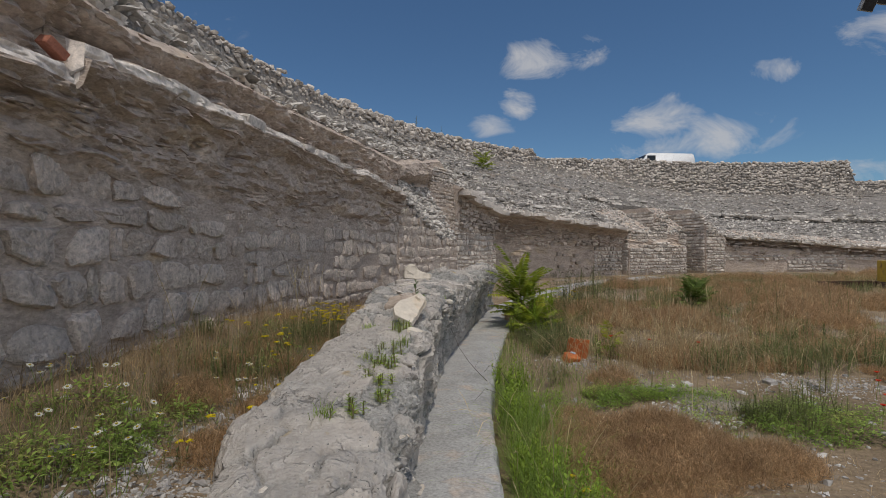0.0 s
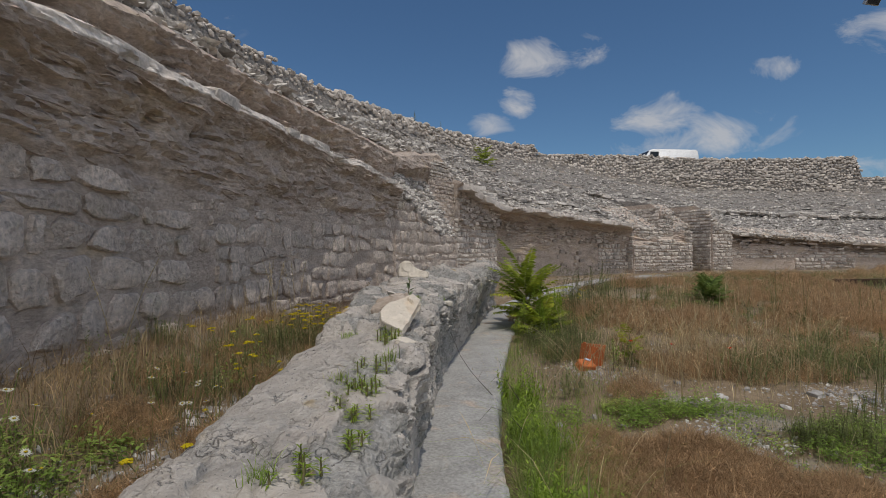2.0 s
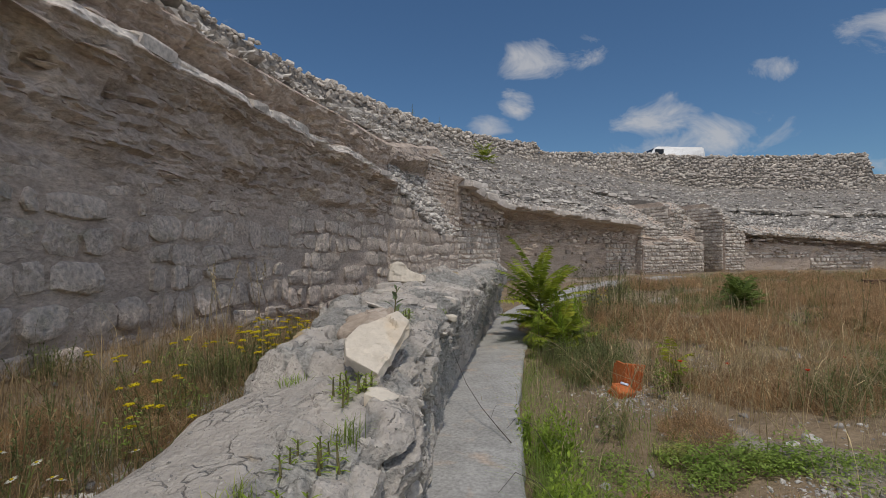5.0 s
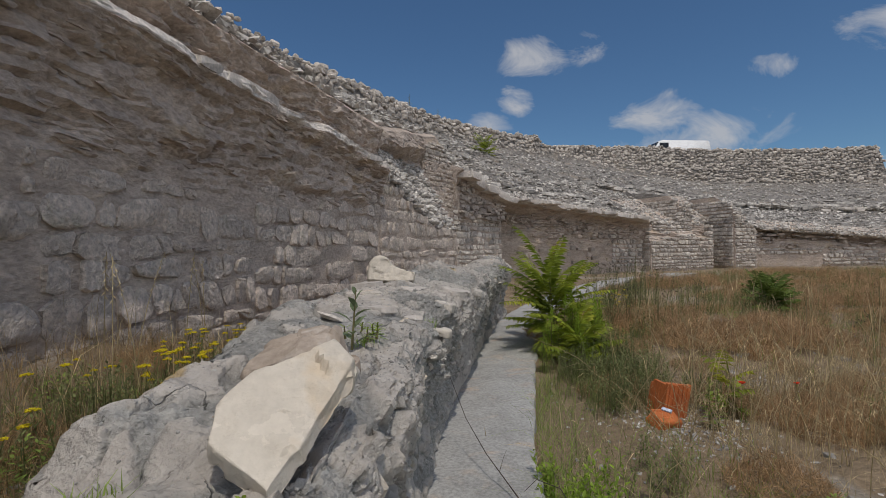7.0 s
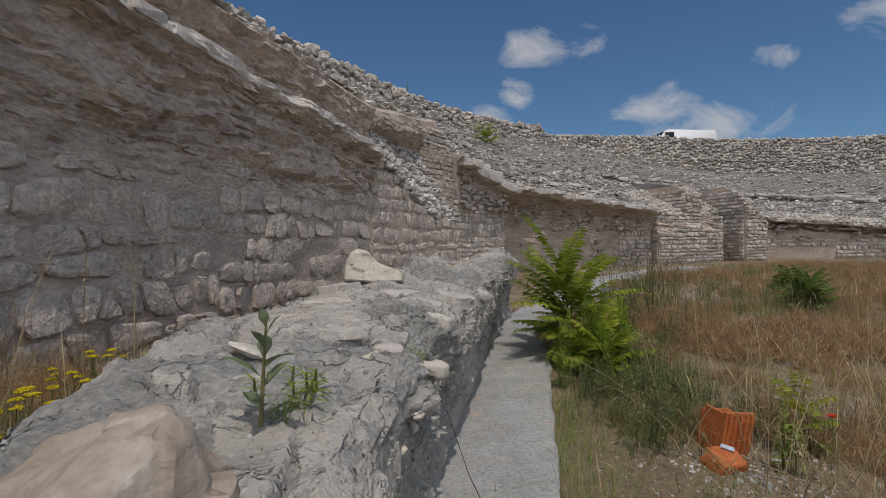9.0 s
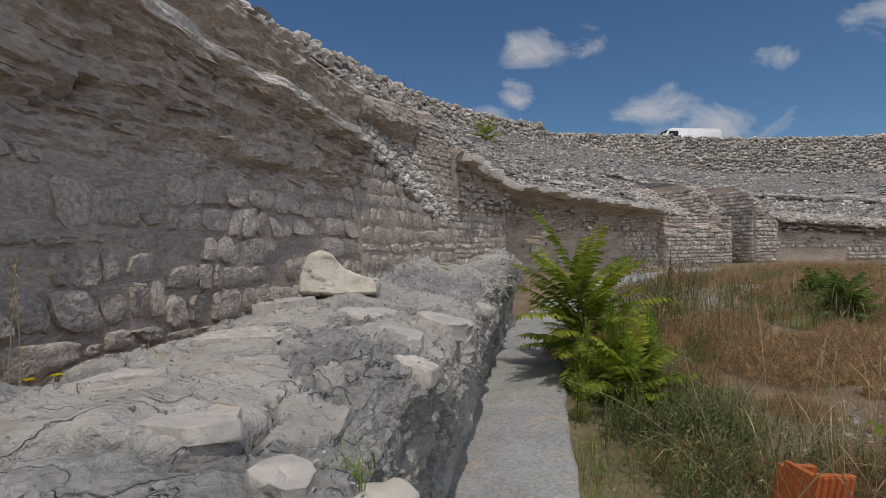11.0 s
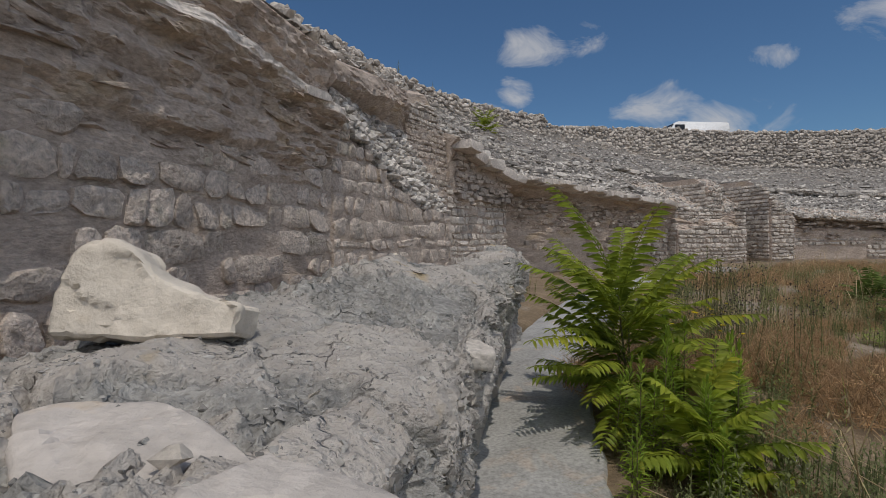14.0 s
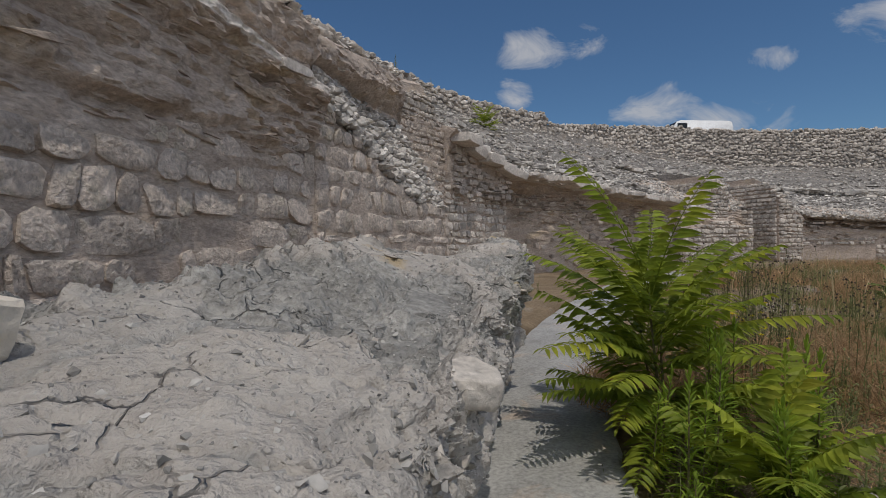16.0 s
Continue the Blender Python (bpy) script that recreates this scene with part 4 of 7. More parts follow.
# ---- stone ledge beside the low wall ----
ledge_f = np.arange(-13, 53, 0.14)
cut = []
for f in ledge_f:
    outer = lerp(f, [-13, -3.7, 3.1, 9, 14, 20, 53], [23.9, 23.85, 23.7, 23.65, 23.6, 23.7, 23.75])
    inner = lerp(f, [-13, -3.7, 3.1, 9, 14, 40, 53], [23.25, 23.19, 22.97, 22.82, 22.8, 22.9, 22.6])
    zt = lerp(f, [-13, 12, 25, 38, 53], [-0.1, -0.1, -0.02, 0.12, 0.17])
    cut.append(densify([(outer, zt - 0.02), (outer * 0.5 + inner * 0.5, zt), (inner + 0.02, zt), (inner, zt - 0.02), (inner - 0.01, zt - 0.4)], 10))
cut = np.array(cut)
nl = cut.shape[1]
p = ring_xyz(np.repeat(ledge_f, nl), cut[:, :, 0].ravel(), cut[:, :, 1].ravel())
edge_wear = np.tile((np.arange(nl) > 18).astype(float), len(ledge_f))
dz = fbm(p * 2.2, 4, 110) * 0.018 + fbm(p * 11, 3, 111) * 0.007
dr = fbm(p * 3.5, 4, 112) * 0.045 * edge_wear
p = ring_xyz(np.repeat(ledge_f, nl), cut[:, :, 0].ravel() + dr, cut[:, :, 1].ravel() + dz)
ledge = tagged(put("ledge", mesh_of("ledge", p, grid_faces(len(ledge_f), nl), M_SLAB, True)), "flat worn pale grey stone ledge at the low wall's foot", "ledge", kind="structure")

# ---- stones of the walls ----


def masonry(phi0, phi1, r_of, z0, z1, height, width, g, joint=0.014, proud=0.03, wave=0.16, skip=0.0):
    """Packed rubble set nearly flush in mortar: rows of (middle, verts about it, faces). z1: a height or a function of the angle."""
    top_of = (lambda f: z1) if isinstance(z1, float) else z1
    top = max(top_of(phi0 + (phi1 - phi0) * k / 8) for k in range(9))
    rm = r_of((phi0 + phi1) / 2)
    s0, s1 = radians(phi0) * rm, radians(phi1) * rm
    lines, z = [], z0
    while z < top + height:
        lines.append((z, g.uniform(0, 6.28, 2), g.uniform(1.2, 2.6)))
        z += height * g.uniform(0.7, 1.35)

    def line(i, x):
        z, ph, q = lines[i]
        return z + height * wave * (math.sin(x * q / width * 0.5 + ph[0]) * 0.6 + math.sin(x * q / width * 1.3 + ph[1]) * 0.4)

    out = []
    for i in range(len(lines) - 1):
        h = lines[i + 1][0] - lines[i][0]
        at, cuts = s0, [(s0, s0)]
        while at < s1 - 0.3 * width:
            at = min(at + width * g.choice([0.55, 0.8, 1.0, 1.3, 1.7], p=[0.2, 0.25, 0.25, 0.2, 0.1]) * g.uniform(0.85, 1.15), s1)
            k = 0.0 if at >= s1 else 0.12 * width
            cuts.append((at + g.normal(0, k + 1e-6), at + g.normal(0, k + 1e-6)))
        for (a0, a1), (b0, b1) in zip(cuts, cuts[1:]):
            mid = math.degrees((a0 + a1 + b0 + b1) / 4 / rm)
            zt = top_of(mid)
            if lines[i][0] + h * 0.55 > zt or g.random() < skip:
                continue
            drop = g.uniform(0, 0.22) * h if g.random() < 0.35 else 0.0
            quad = np.array([(a0, line(i, a0)), (b0, line(i, b0)), (b1, min(line(i + 1, b1), zt + 0.05) - drop), (a1, min(line(i + 1, a1), zt + 0.05) - drop)])
            pts = []
            for c in range(4):
                p, before, after = quad[c], quad[c - 1], quad[(c + 1) % 4]
                cut_a, cut_b = g.uniform(0.10, 0.30, 2)
                pts += [p + (before - p) * cut_a, p + (after - p) * cut_b, (p + after) / 2]
            pts = np.array(pts)
            m = pts.mean(0)
            size = np.abs(pts - m).max(0)
            pts = m + (pts - m) * (1 - joint * g.uniform(0.6, 1.9) / np.maximum(size, 0.03)) + g.normal(0, 0.035, (12, 2)) * size.min()
            bulge = proud * g.uniform(0.35, 1.25)
            lean = g.normal(0, 0.10, 2)
            rings = []
            for k, d, rough in ((1.0, -0.07, 0.0), (1.0, bulge * 0.35, 0.004), (0.86, bulge * 0.9, 0.007), (0.45, bulge * 1.05, 0.007)):
                q = m + (pts - m) * k
                rings.append((q, d + ((q - m) @ lean if d > 0 else 0.0) + g.normal(0, rough + 1e-9, 12)))
            q = np.concatenate([a for a, _ in rings] + [m[None]])
            d = np.concatenate([a for _, a in rings] + [[bulge * 1.05 + g.normal(0, 0.006)]])
            f = np.degrees(q[:, 0] / rm)
            v = ring_xyz(f, r_of(mid) - d, q[:, 1])
            mid_at = np.array(P(mid, r_of(mid), m[1]))
            faces = [[12 * k + j, 12 * k + (j + 1) % 12, 12 * k + 12 + (j + 1) % 12, 12 * k + 12 + j] for k in range(3) for j in range(12)] + [[36 + j, 36 + (j + 1) % 12, 48] for j in range(12)]
            out.append((mid_at, v - mid_at, faces))
    return out


def set_masonry(parent, stones, near, mat):
    """The first stones as pieces of their own, the rest joined."""
    for at, v, faces in stones[:near]:
        me = mesh_of("stone", v, faces, M_STONE, True)
        me.set_sharp_from_angle(angle=radians(42))
        put("stone", me, parent, m=Matrix.Translation(at))
    if len(stones) > near:
        vs, fs = [], []
        for n, (at, v, faces) in enumerate(stones[near:]):
            vs.append(v + at)
            fs += [[i + 49 * n for i in q] for q in faces]
        me = mesh_of("stonework", np.concatenate(vs), fs, mat, True)
        me.set_sharp_from_angle(angle=radians(42))
        tagged(put("stonework", me, parent), kind="stuff")


g = np.random.default_rng(21)
FACED = lambda f: lerp(f, [-8, -2, 3, 8, 13, 18.5], [1.85, 1.95, 1.8, 1.75, 1.85, 2.3]) + 0.12 * math.sin(f * 1.9) + 0.08 * math.sin(f * 4.3)
west = masonry(-7.5, 4.0, lambda f: 26.03, 0.2, FACED, 0.27, 0.40, g, 0.022, 0.035, 0.2, 0.05) + masonry(4.0, 10.0, lambda f: 26.03, 0.2, FACED, 0.24, 0.34, g, 0.016, 0.022, 0.22, 0.08)
west += masonry(10.0, 18.55, lambda f: 26.02, 0.3, FACED, 0.215, 0.30, g, 0.014, 0.022, 0.22, 0.1)
west.sort(key=lambda m: abs(m[0][1] - 7.0))
set_masonry(wall_west, west, 300, M_STONES)
g = np.random.default_rng(22)
CUT = lambda f: lerp(f, [18.6, 20.2, 22.2, 25.2, 27.5], [2.72, 2.58, 2.17, 1.72, 1.64])
north = masonry(18.6, 27.5, lambda f: 26.01, 0.45, CUT, 0.235, 0.34, g, 0.014, 0.035, 0.2)
north += masonry(27.55, 31.8, lambda f: 27.2, 0.5, 2.2, 0.17, 0.22, g, 0.012, 0.035, 0.16)
north += masonry(27.55, 31.8, lambda f: 27.2, 2.2, lambda f: lerp(f, [27.6, 30.5, 31.8], [4.2, 4.4, 3.5]), 0.13, 0.18, g, 0.010, 0.035, 0.16)
north += masonry(31.8, 38.3, lambda f: 27.2, 0.5, lambda f: lerp(f, [31.8, 33, 36, 38.3], [3.4, 3.1, 2.3, 2.3]), 0.17, 0.24, g, 0.013, 0.035, 0.16)
north += masonry(53.5, 57.6, lambda f: 27.66 - 0.72 * lerp(f, [38.4, 43, 57.7], [0.0, 0.5, 1.9]), 0.3, 1.6, 0.17, 0.26, g, 0.016, 0.05)
set_masonry(wall_north, north, 300, M_STONES)
g = np.random.default_rng(23)
east = masonry(57.8, 67.6, lambda f: 25.87, 0.15, lambda f: lerp(f, [57.7, 62, 62.01, 67.7], [1.5, 1.75, 1.95, 1.6]), 0.17, 0.26, g, 0.016, 0.05)
east += masonry(59.5, 65.5, lambda f: 26.33, 1.8, lambda f: 3.45 if 63.4 < f < 65.6 else 2.4, 0.17, 0.25, g, 0.016, 0.05)
east += masonry(70.05, 73.1, lambda f: 25.47, 0.15, lambda f: lerp(f, [70, 73.2], [3.1, 2.1]), 0.17, 0.26, g, 0.016, 0.05)
east += masonry(67.8, 69.9, lambda f: 26.98, 0.3, 2.8, 0.17, 0.26, g, 0.016, 0.05)
east += masonry(74, 112, lambda f: 26.2, 0.75, 1.2, 0.2, 0.34, g, 0.02, 0.06, 0.16, 0.15) + masonry(84, 92, lambda f: 26.2, 0.15, 0.75, 0.2, 0.34, g, 0.02, 0.06)
set_masonry(wall_east, east, 0, M_STONES)

# stones on the cheeks of the piers
g = np.random.default_rng(30)


def cheek(phi, r0, r1, z0, z1, height, width, deep=0.16):
    """Courses on an upright face that runs through the ring wall."""
    out, z = [], z0
    while z + height * 0.6 < z1:
        r = r0
        h = height * g.uniform(0.8, 1.2)
        while r < r1:
            w = width * g.uniform(0.6, 1.3)
            m = stone_pose(phi, r + w / 2, z + h / 2, deep, h * g.uniform(0.75, 1.0), w, g)
            out.append(m)
            r += w
        z += h
    return out


cheeks = cheek(67.7, 25.95, 26.9, 0.2, 2.3, 0.17, 0.26) + cheek(70.0, 25.6, 27.0, 0.2, 2.9, 0.17, 0.26) + cheek(63.4, 26.4, 27.6, 2.4, 3.3, 0.16, 0.25) + cheek(65.6, 26.4, 27.6, 2.4, 3.3, 0.16, 0.25)
cheeks += cheek(57.75, 25.95, 26.6, 0.3, 2.2, 0.17, 0.26) + cheek(73.2, 25.6, 26.2, 0.2, 2.0, 0.17, 0.26) + cheek(38.4, 27.25, 28.3, 0.5, 2.8, 0.15, 0.28) + cheek(27.5, 26.1, 27.2, 0.5, 1.6, 0.18, 0.26) + cheek(18.6, 26.0, 26.6, 2.4, 2.7, 0.16, 0.2)
for z in np.arange(2.9, 3.5, 0.17):
    cheeks += cheek(70.0, 25.6 + max(0, z - 3.2) * 1.75, 27.4 + max(0, z - 2.9) * 1.8, z, z + 0.12, 0.17, 0.26)
    cheeks += cheek(63.4, 26.4 + max(0, z - 3.5) * 1.75, 26.8 + max(0, z - 2.45) * 1.8, z, z + 0.12, 0.17, 0.26)
    cheeks += cheek(67.7, 26.4 + max(0, z - 2.6) * 1.75, 27.2 + max(0, z - 2.7) * 1.8, z, z + 0.12, 0.17, 0.26)
a, b = pile(BOULDERS + BLOCKS, cheeks)
tagged(put("cheek_stonework", mesh_of("cheek_stonework", a, b, M_STONES), wall_east), "coursed stones on the piers' cheeks", kind="stuff")
v, cnu, cnv, cphi, cs = RINGS["wall"]
vv = v.reshape(cnu, cnv, 3)
placed = []
for n in range(5200):
    f = g.uniform(73.4, 118) if n % 2 else g.uniform(57.5, 73.4) if n % 3 else g.uniform(38, 57.5)
    at = vv[int(np.clip(np.searchsorted(angles, f), 0, cnu - 1)), int(g.uniform(5.5 if f > 57.5 else 7, 10) * SUB_A)]
    if at[2] > 2.3 or f > 73.4 and at[2] > 1.6:
        placed.append(loose_pose(at, g.choice([0.1, 0.16, 0.24], p=[0.45, 0.35, 0.2]), g, 0.6))
a, b = pile(CHIPS, placed)
tagged(put("pier_rubble", mesh_of("pier_rubble", a, b, M_CHIPS), wall_east), "pale broken stones on the pier tops", kind="stuff")

# thin brown rubble in the chamber, its reveal, and under the far edge
g = np.random.default_rng(27)
LIP = lambda f: lerp(f, [32.2, 38.4, 41, 51, 57.7], [3.60, 3.0, 3.0, 2.68, 2.42])
chamber_r = lambda f: 27.62 + lerp(f, [38.4, 40.5, 43], [0.6, 0.5, 0.0]) - 0.72 * lerp(f, [38.4, 43, 57.7], [0.0, 0.5, 1.9])
rough = courses(38.5, 57.6, lambda f: chamber_r(f) + 0.05, 1.35, lambda f: LIP(f) - 0.1, 0.11, 0.3, g, 0.0, 0.4, 0.3)
rough += courses(38.5, 57.6, lambda f: chamber_r(f) + 0.06, 0.2, 1.4, 0.16, 0.3, g, 0.0, 0.4, 0.22)
rough += courses(73.3, 118, lambda f: 26.2, 1.1, lambda f: lerp(f, [73.2, 84, 97, 125], [2.2, 1.9, 1.4, 1.2]) - 0.15, 0.11, 0.3, g, 0.0, 0.4, 0.3)
rock = courses(32.3, 38.35, lambda f: 27.2, 2.1, lambda f: lerp(f, [32.2, 38.4], [3.55, 2.95]) - 0.1, 0.1, 0.28, g, -0.02, 0.5, 0.34)
rough = rock + [m for m in rough if g.random() < (0.7 if m[2, 3] > 1.6 else 0.1)]
for m in rough:
    m[:3, 3] += g.normal(0, 0.035, 3)
a, b = pile(CHIPS + BLOCKS, rough)
tagged(put("rough_rubble", mesh_of("rough_rubble", a, b, M_ROUGH), wall_north), "thin brown rubble of the chamber's back wall", kind="stuff")

# pale slabs on the edge over the pier and the chamber
g = np.random.default_rng(24)
f = 32.0
while f < 57.4:
    w = g.uniform(0.45, 0.85) if f < 39 else g.choice([0.15, 0.28, 0.5, 0.9]) * g.uniform(0.8, 1.2)
    mid = f + math.degrees(w / 2 / 27)
    h = 0.26 * g.uniform(0.8, 1.15) if f < 39 else g.uniform(0.10, 0.24)
    z = LIP(mid) + 0.06 - h / 2
    m = stone_pose(mid, 26.93 - 0.72 * lerp(mid, [38.4, 43, 57.7], [0.0, 0.5, 1.9]) + g.normal(0, 0.1), z, w * 1.02, h, 0.6, g, 0.06 if f < 39 else 0.08)
    m[2, 0] += (LIP(mid + 0.5) - LIP(mid - 0.5)) / 0.47 * w * 0.5
    a, b = BLOCKS[int(g.integers(0, 14))]
    put("slab", mesh_of("slab", a, b, M_LEDGE), wall_north, m=Matrix(m.tolist()))
    f += math.degrees(w / 27)

# broken slabs of the long wall's vault edge
g = np.random.default_rng(28)
f = -6.0
while f < 18.3:
    w = g.uniform(0.3, 1.1)
    mid = f + math.degrees(w / 2 / 25.9)
    if g.random() < 0.8 and abs(mid + 2.6) > 0.9:
        pts = front(mid)
        m = stone_pose(mid, 26.02 + g.uniform(-0.07, 0.05), pts[6][1] - 0.02, w, g.uniform(0.07, 0.15), 0.5, g, 0.03)
        m[2, 0] += (front(mid + 0.4)[6][1] - front(mid - 0.4)[6][1]) / 0.362 * w * 0.5 * (abs(mid + 2.6) > 1.0)
        m[2, 1] -= 0.02
        a, b = BLOCKS[int(g.integers(0, 14))]
        put("slab", mesh_of("slab", a, b, M_LEDGE), wall_west, m=Matrix(m.tolist()))
    f += math.degrees(w / 25.9) + g.uniform(0, 0.3)

# pale slabs under the upper broken edge and over the far wall
g = np.random.default_rng(29)
for lo, hi, r_of, z_of in ((62.8, 76.5, lambda f: min(31.0, RIM_R(f) - 0.9) - 0.1, lambda f: TIER_Z(f) - 0.1), (80.0, 118.0, lambda f: min(31.0, RIM_R(f) - 0.9) - 0.05, lambda f: TIER_Z(f) - 0.16),
                           (27.5, 36.2, lambda f: 30.1 - 0.1, lambda f: TIER_Z(f) - 0.1), (73.4, 118.0, lambda f: 26.02, lambda f: lerp(f, [73.2, 75, 84, 93.3, 97, 125], [2.3, 2.2, 2.0, 1.62, 1.48, 1.3]) - 0.08)):
    f = lo
    while f < hi:
        w = g.uniform(0.3, 1.2)
        mid = f + math.degrees(w / 2 / 29)
        if g.random() < (0.5 if lo > 73 else 0.75):
            m = stone_pose(mid, r_of(mid) + g.uniform(-0.1, 0.08), z_of(mid) + g.normal(0, 0.03), w, g.uniform(0.12, 0.24), 0.5, g, 0.05)
            a, b = BLOCKS[int(g.integers(0, 14))]
            put("slab", mesh_of("slab", a, b, M_LEDGE), slope, m=Matrix(m.tolist()))
        f += math.degrees(w / 29)

# broken core where the front course has fallen, and shards in the overhang
g = np.random.default_rng(25)
placed = []
for n in range(1500):
    f, k = g.uniform(18.5, 27.4), g.uniform(0, 1)
    rise, back = lerp(f, [18.6, 27.5], [3.22, 3.92]) - CUT(f), lerp(f, [18.6, 27.5], [0.15, 1.3])
    at = P(f, 26.03 + back * 0.9 * k + g.normal(0, 0.04), CUT(f) + rise * 0.8 * k + g.uniform(-0.05, 0.05))
    if n % 2:
        m = stone_pose(f, 26, 1, g.uniform(0.12, 0.24), g.uniform(0.08, 0.14), 0.2, g, 0.12)
        m[:3, 3] = at
        placed.append(m)
    else:
        placed.append(loose_pose(at, g.uniform(0.06, 0.17), g, 0.7))
a, b = pile(ROCKS, placed)
tagged(put("broken_core", mesh_of("broken_core", a, b, M_CHIPS), wall_north), "pale tumbled stones of the broken wall core", kind="stuff")
g = np.random.default_rng(26)
v, wnu, wnv, wphi, ws = RINGS["wall"]
vv = v.reshape(wnu, wnv, 3)
placed = []
for n in range(420):
    f = g.uniform(-6, 18.5)
    i = int(np.searchsorted(angles, f))
    k = g.choice([g.uniform(2.3, 4.6), g.uniform(7.5, 9.9)], p=[0.6, 0.4])
    at = vv[i, int(k * SUB_A)]
    m = stone_pose(f, 26, 1, g.uniform(0.06, 0.3), g.uniform(0.012, 0.035), g.uniform(0.03, 0.07), g, 0.1)
    m[:3, 3] = at
    placed.append(m)
for n in range(110):
    f = g.uniform(-6, 18.5)
    i = int(np.searchsorted(angles, f))
    at = vv[i, int(g.uniform(2.4, 4.8) * SUB_A)]
    m = stone_pose(f, 26, 1, g.uniform(0.2, 0.6), g.uniform(0.03, 0.07), g.uniform(0.05, 0.1), g, 0.08)
    m[:3, 3] = at
    placed.append(m)
a, b = pile(CHIPS, placed)
tagged(put("rock_shards", mesh_of("rock_shards", a, b, M_WALL), wall_west), "flat brown shards in the overhanging core", kind="stuff")
bm = bmesh.new()
box(bm, (0.15, 0.1, 0.06), P(-2.85, 25.93, 2.57), Euler((0.2, 0.5, 1.4)).to_matrix(), 0.008)
part("brick", bm, M_BRICK, wall_west, "old red brick set in the wall core")

# ---- stones in and on the low wall ----
g = np.random.default_rng(31)
ROCK_MESHES = [mesh_of("stone", a, b, M_LOWSTONE) for a, b in ROCKS + BOULDERS]
FLAKE_MESHES = [mesh_of("stone", a, b, M_LOWSTONE) for a, b in CHIPS]
for n in range(190):
    f = g.uniform(-7, 17)
    k = g.choice([g.uniform(4.2, 8.8), g.uniform(9, 12.5)], p=[0.15, 0.85])
    at = low_top(f, k)
    size = g.choice([0.04, 0.07, 0.10, 0.14], p=[0.35, 0.35, 0.2, 0.1]) * (0.7 if f > 4 else 1.0)
    top = k < 9
    m = loose_pose(at, size * (1.25 if top else 1.0), g, 0.26 if top else 0.55)
    m[2, 3] -= size * (0.02 if top else 0.16)
    m[0, 3] -= 0.0 if top else size * 0.3
    put("stone", FLAKE_MESHES[n % len(FLAKE_MESHES)] if top else ROCK_MESHES[n % len(ROCK_MESHES)], low_wall, m=Matrix(m.tolist()))
placed = []
for n in range(15000):
    f = g.uniform(-7, 17) if n % 2 else g.uniform(5.5, 11)
    at = low_top(f, g.uniform(4.0, 11.5))
    placed.append(loose_pose(at, g.choice([0.005, 0.008, 0.013, 0.02], p=[0.5, 0.33, 0.13, 0.04]), g, 0.7))
a, b = pile(CHIPS, placed)
tagged(put("chippings", mesh_of("chippings", a, b, M_CRUMBS), low_wall), "small grey mortar crumbs and chippings", kind="stuff")


def shaped_stone(name, outline, thick, m, mat, label, seed, category="stone block", rough=0.012):
    """A broken slab: an outline (metres), a thickness, chipped and worn."""
    bm = bmesh.new()
    ring = [bm.verts.new((x, y, 0)) for x, y in outline]
    face = bm.faces.new(ring)
    up = bmesh.ops.extrude_face_region(bm, geom=[face])
    for e in up["geom"]:
        if isinstance(e, bmesh.types.BMVert):
            e.co.z += thick
            e.co.x *= 0.93
            e.co.y *= 0.93
    bmesh.ops.recalc_face_normals(bm, faces=bm.faces)
    bmesh.ops.bevel(bm, geom=list(bm.edges), offset=thick * 0.06, segments=1, affect="EDGES", profile=0.5)
    bmesh.ops.triangulate(bm, faces=bm.faces)
    for i in range(4):
        long = [e for e in bm.edges if e.calc_length() > 0.02]
        bmesh.ops.subdivide_edges(bm, edges=long, cuts=1)
        bmesh.ops.triangulate(bm, faces=bm.faces)
    bm.normal_update()
    co = np.array([v.co[:] for v in bm.verts])
    no = np.array([v.normal[:] for v in bm.verts])
    q = co + np.stack([fbm(co * 6, 2, seed + 21), fbm(co * 6, 2, seed + 22), fbm(co * 6, 2, seed + 23)], -1) * 0.03
    d1, d2, cid, off = slabs(q * 9.0 + seed, seed)
    tilt = np.stack([np.modf(cid * 31.7)[0], np.modf(cid * 57.3)[0], np.modf(cid * 91.1)[0]], -1) - 0.5
    d = (tilt * off).sum(-1) * rough * 1.9 + fbm(co * 30, 4, seed, 0.6) * rough * 0.3 + fbm(co * 4, 2, seed + 5) * rough
    for v, k in zip(bm.verts, co + no * d[:, None]):
        v.co = k
    me = bpy.data.meshes.new(name)
    bm.to_mesh(me)
    bm.free()
    me.materials.append(mat)
    me.polygons.foreach_set("use_smooth", [True] * len(me.polygons))
    me.set_sharp_from_angle(angle=radians(40))
    return tagged(put(name, me, m=m), label, category)


shaped_stone("stone_slab", [(0.068, 0.22), (-0.093, 0.097), (-0.136, -0.016), (-0.105, -0.113), (0.056, -0.21), (0.118, 0.05), (0.133, 0.162)][::-1], 0.05,
             pose(-0.275, 4.24, 0.812, 30, 4, -3), M_WHITE, "clean cream limestone slab tilted on the low wall", 401)
shaped_stone("stone_block", [(-0.17, -0.09), (0.08, -0.13), (0.15, -0.02), (0.1, 0.1), (-0.1, 0.12)], 0.17,
             pose(-0.34, 4.78, 0.73, 14, -20, 8), M_TAN, "pinkish broken limestone block behind the tilted slab", 402, rough=0.026)
shaped_stone("stone_flake", [(-0.11, -0.05), (0.09, -0.06), (0.13, 0.03), (-0.05, 0.07)], 0.045,
             pose(-0.52, 4.5, 0.715, 4, 6, 20), M_TAN, "tan flat stone flake lying on mortar", 403)
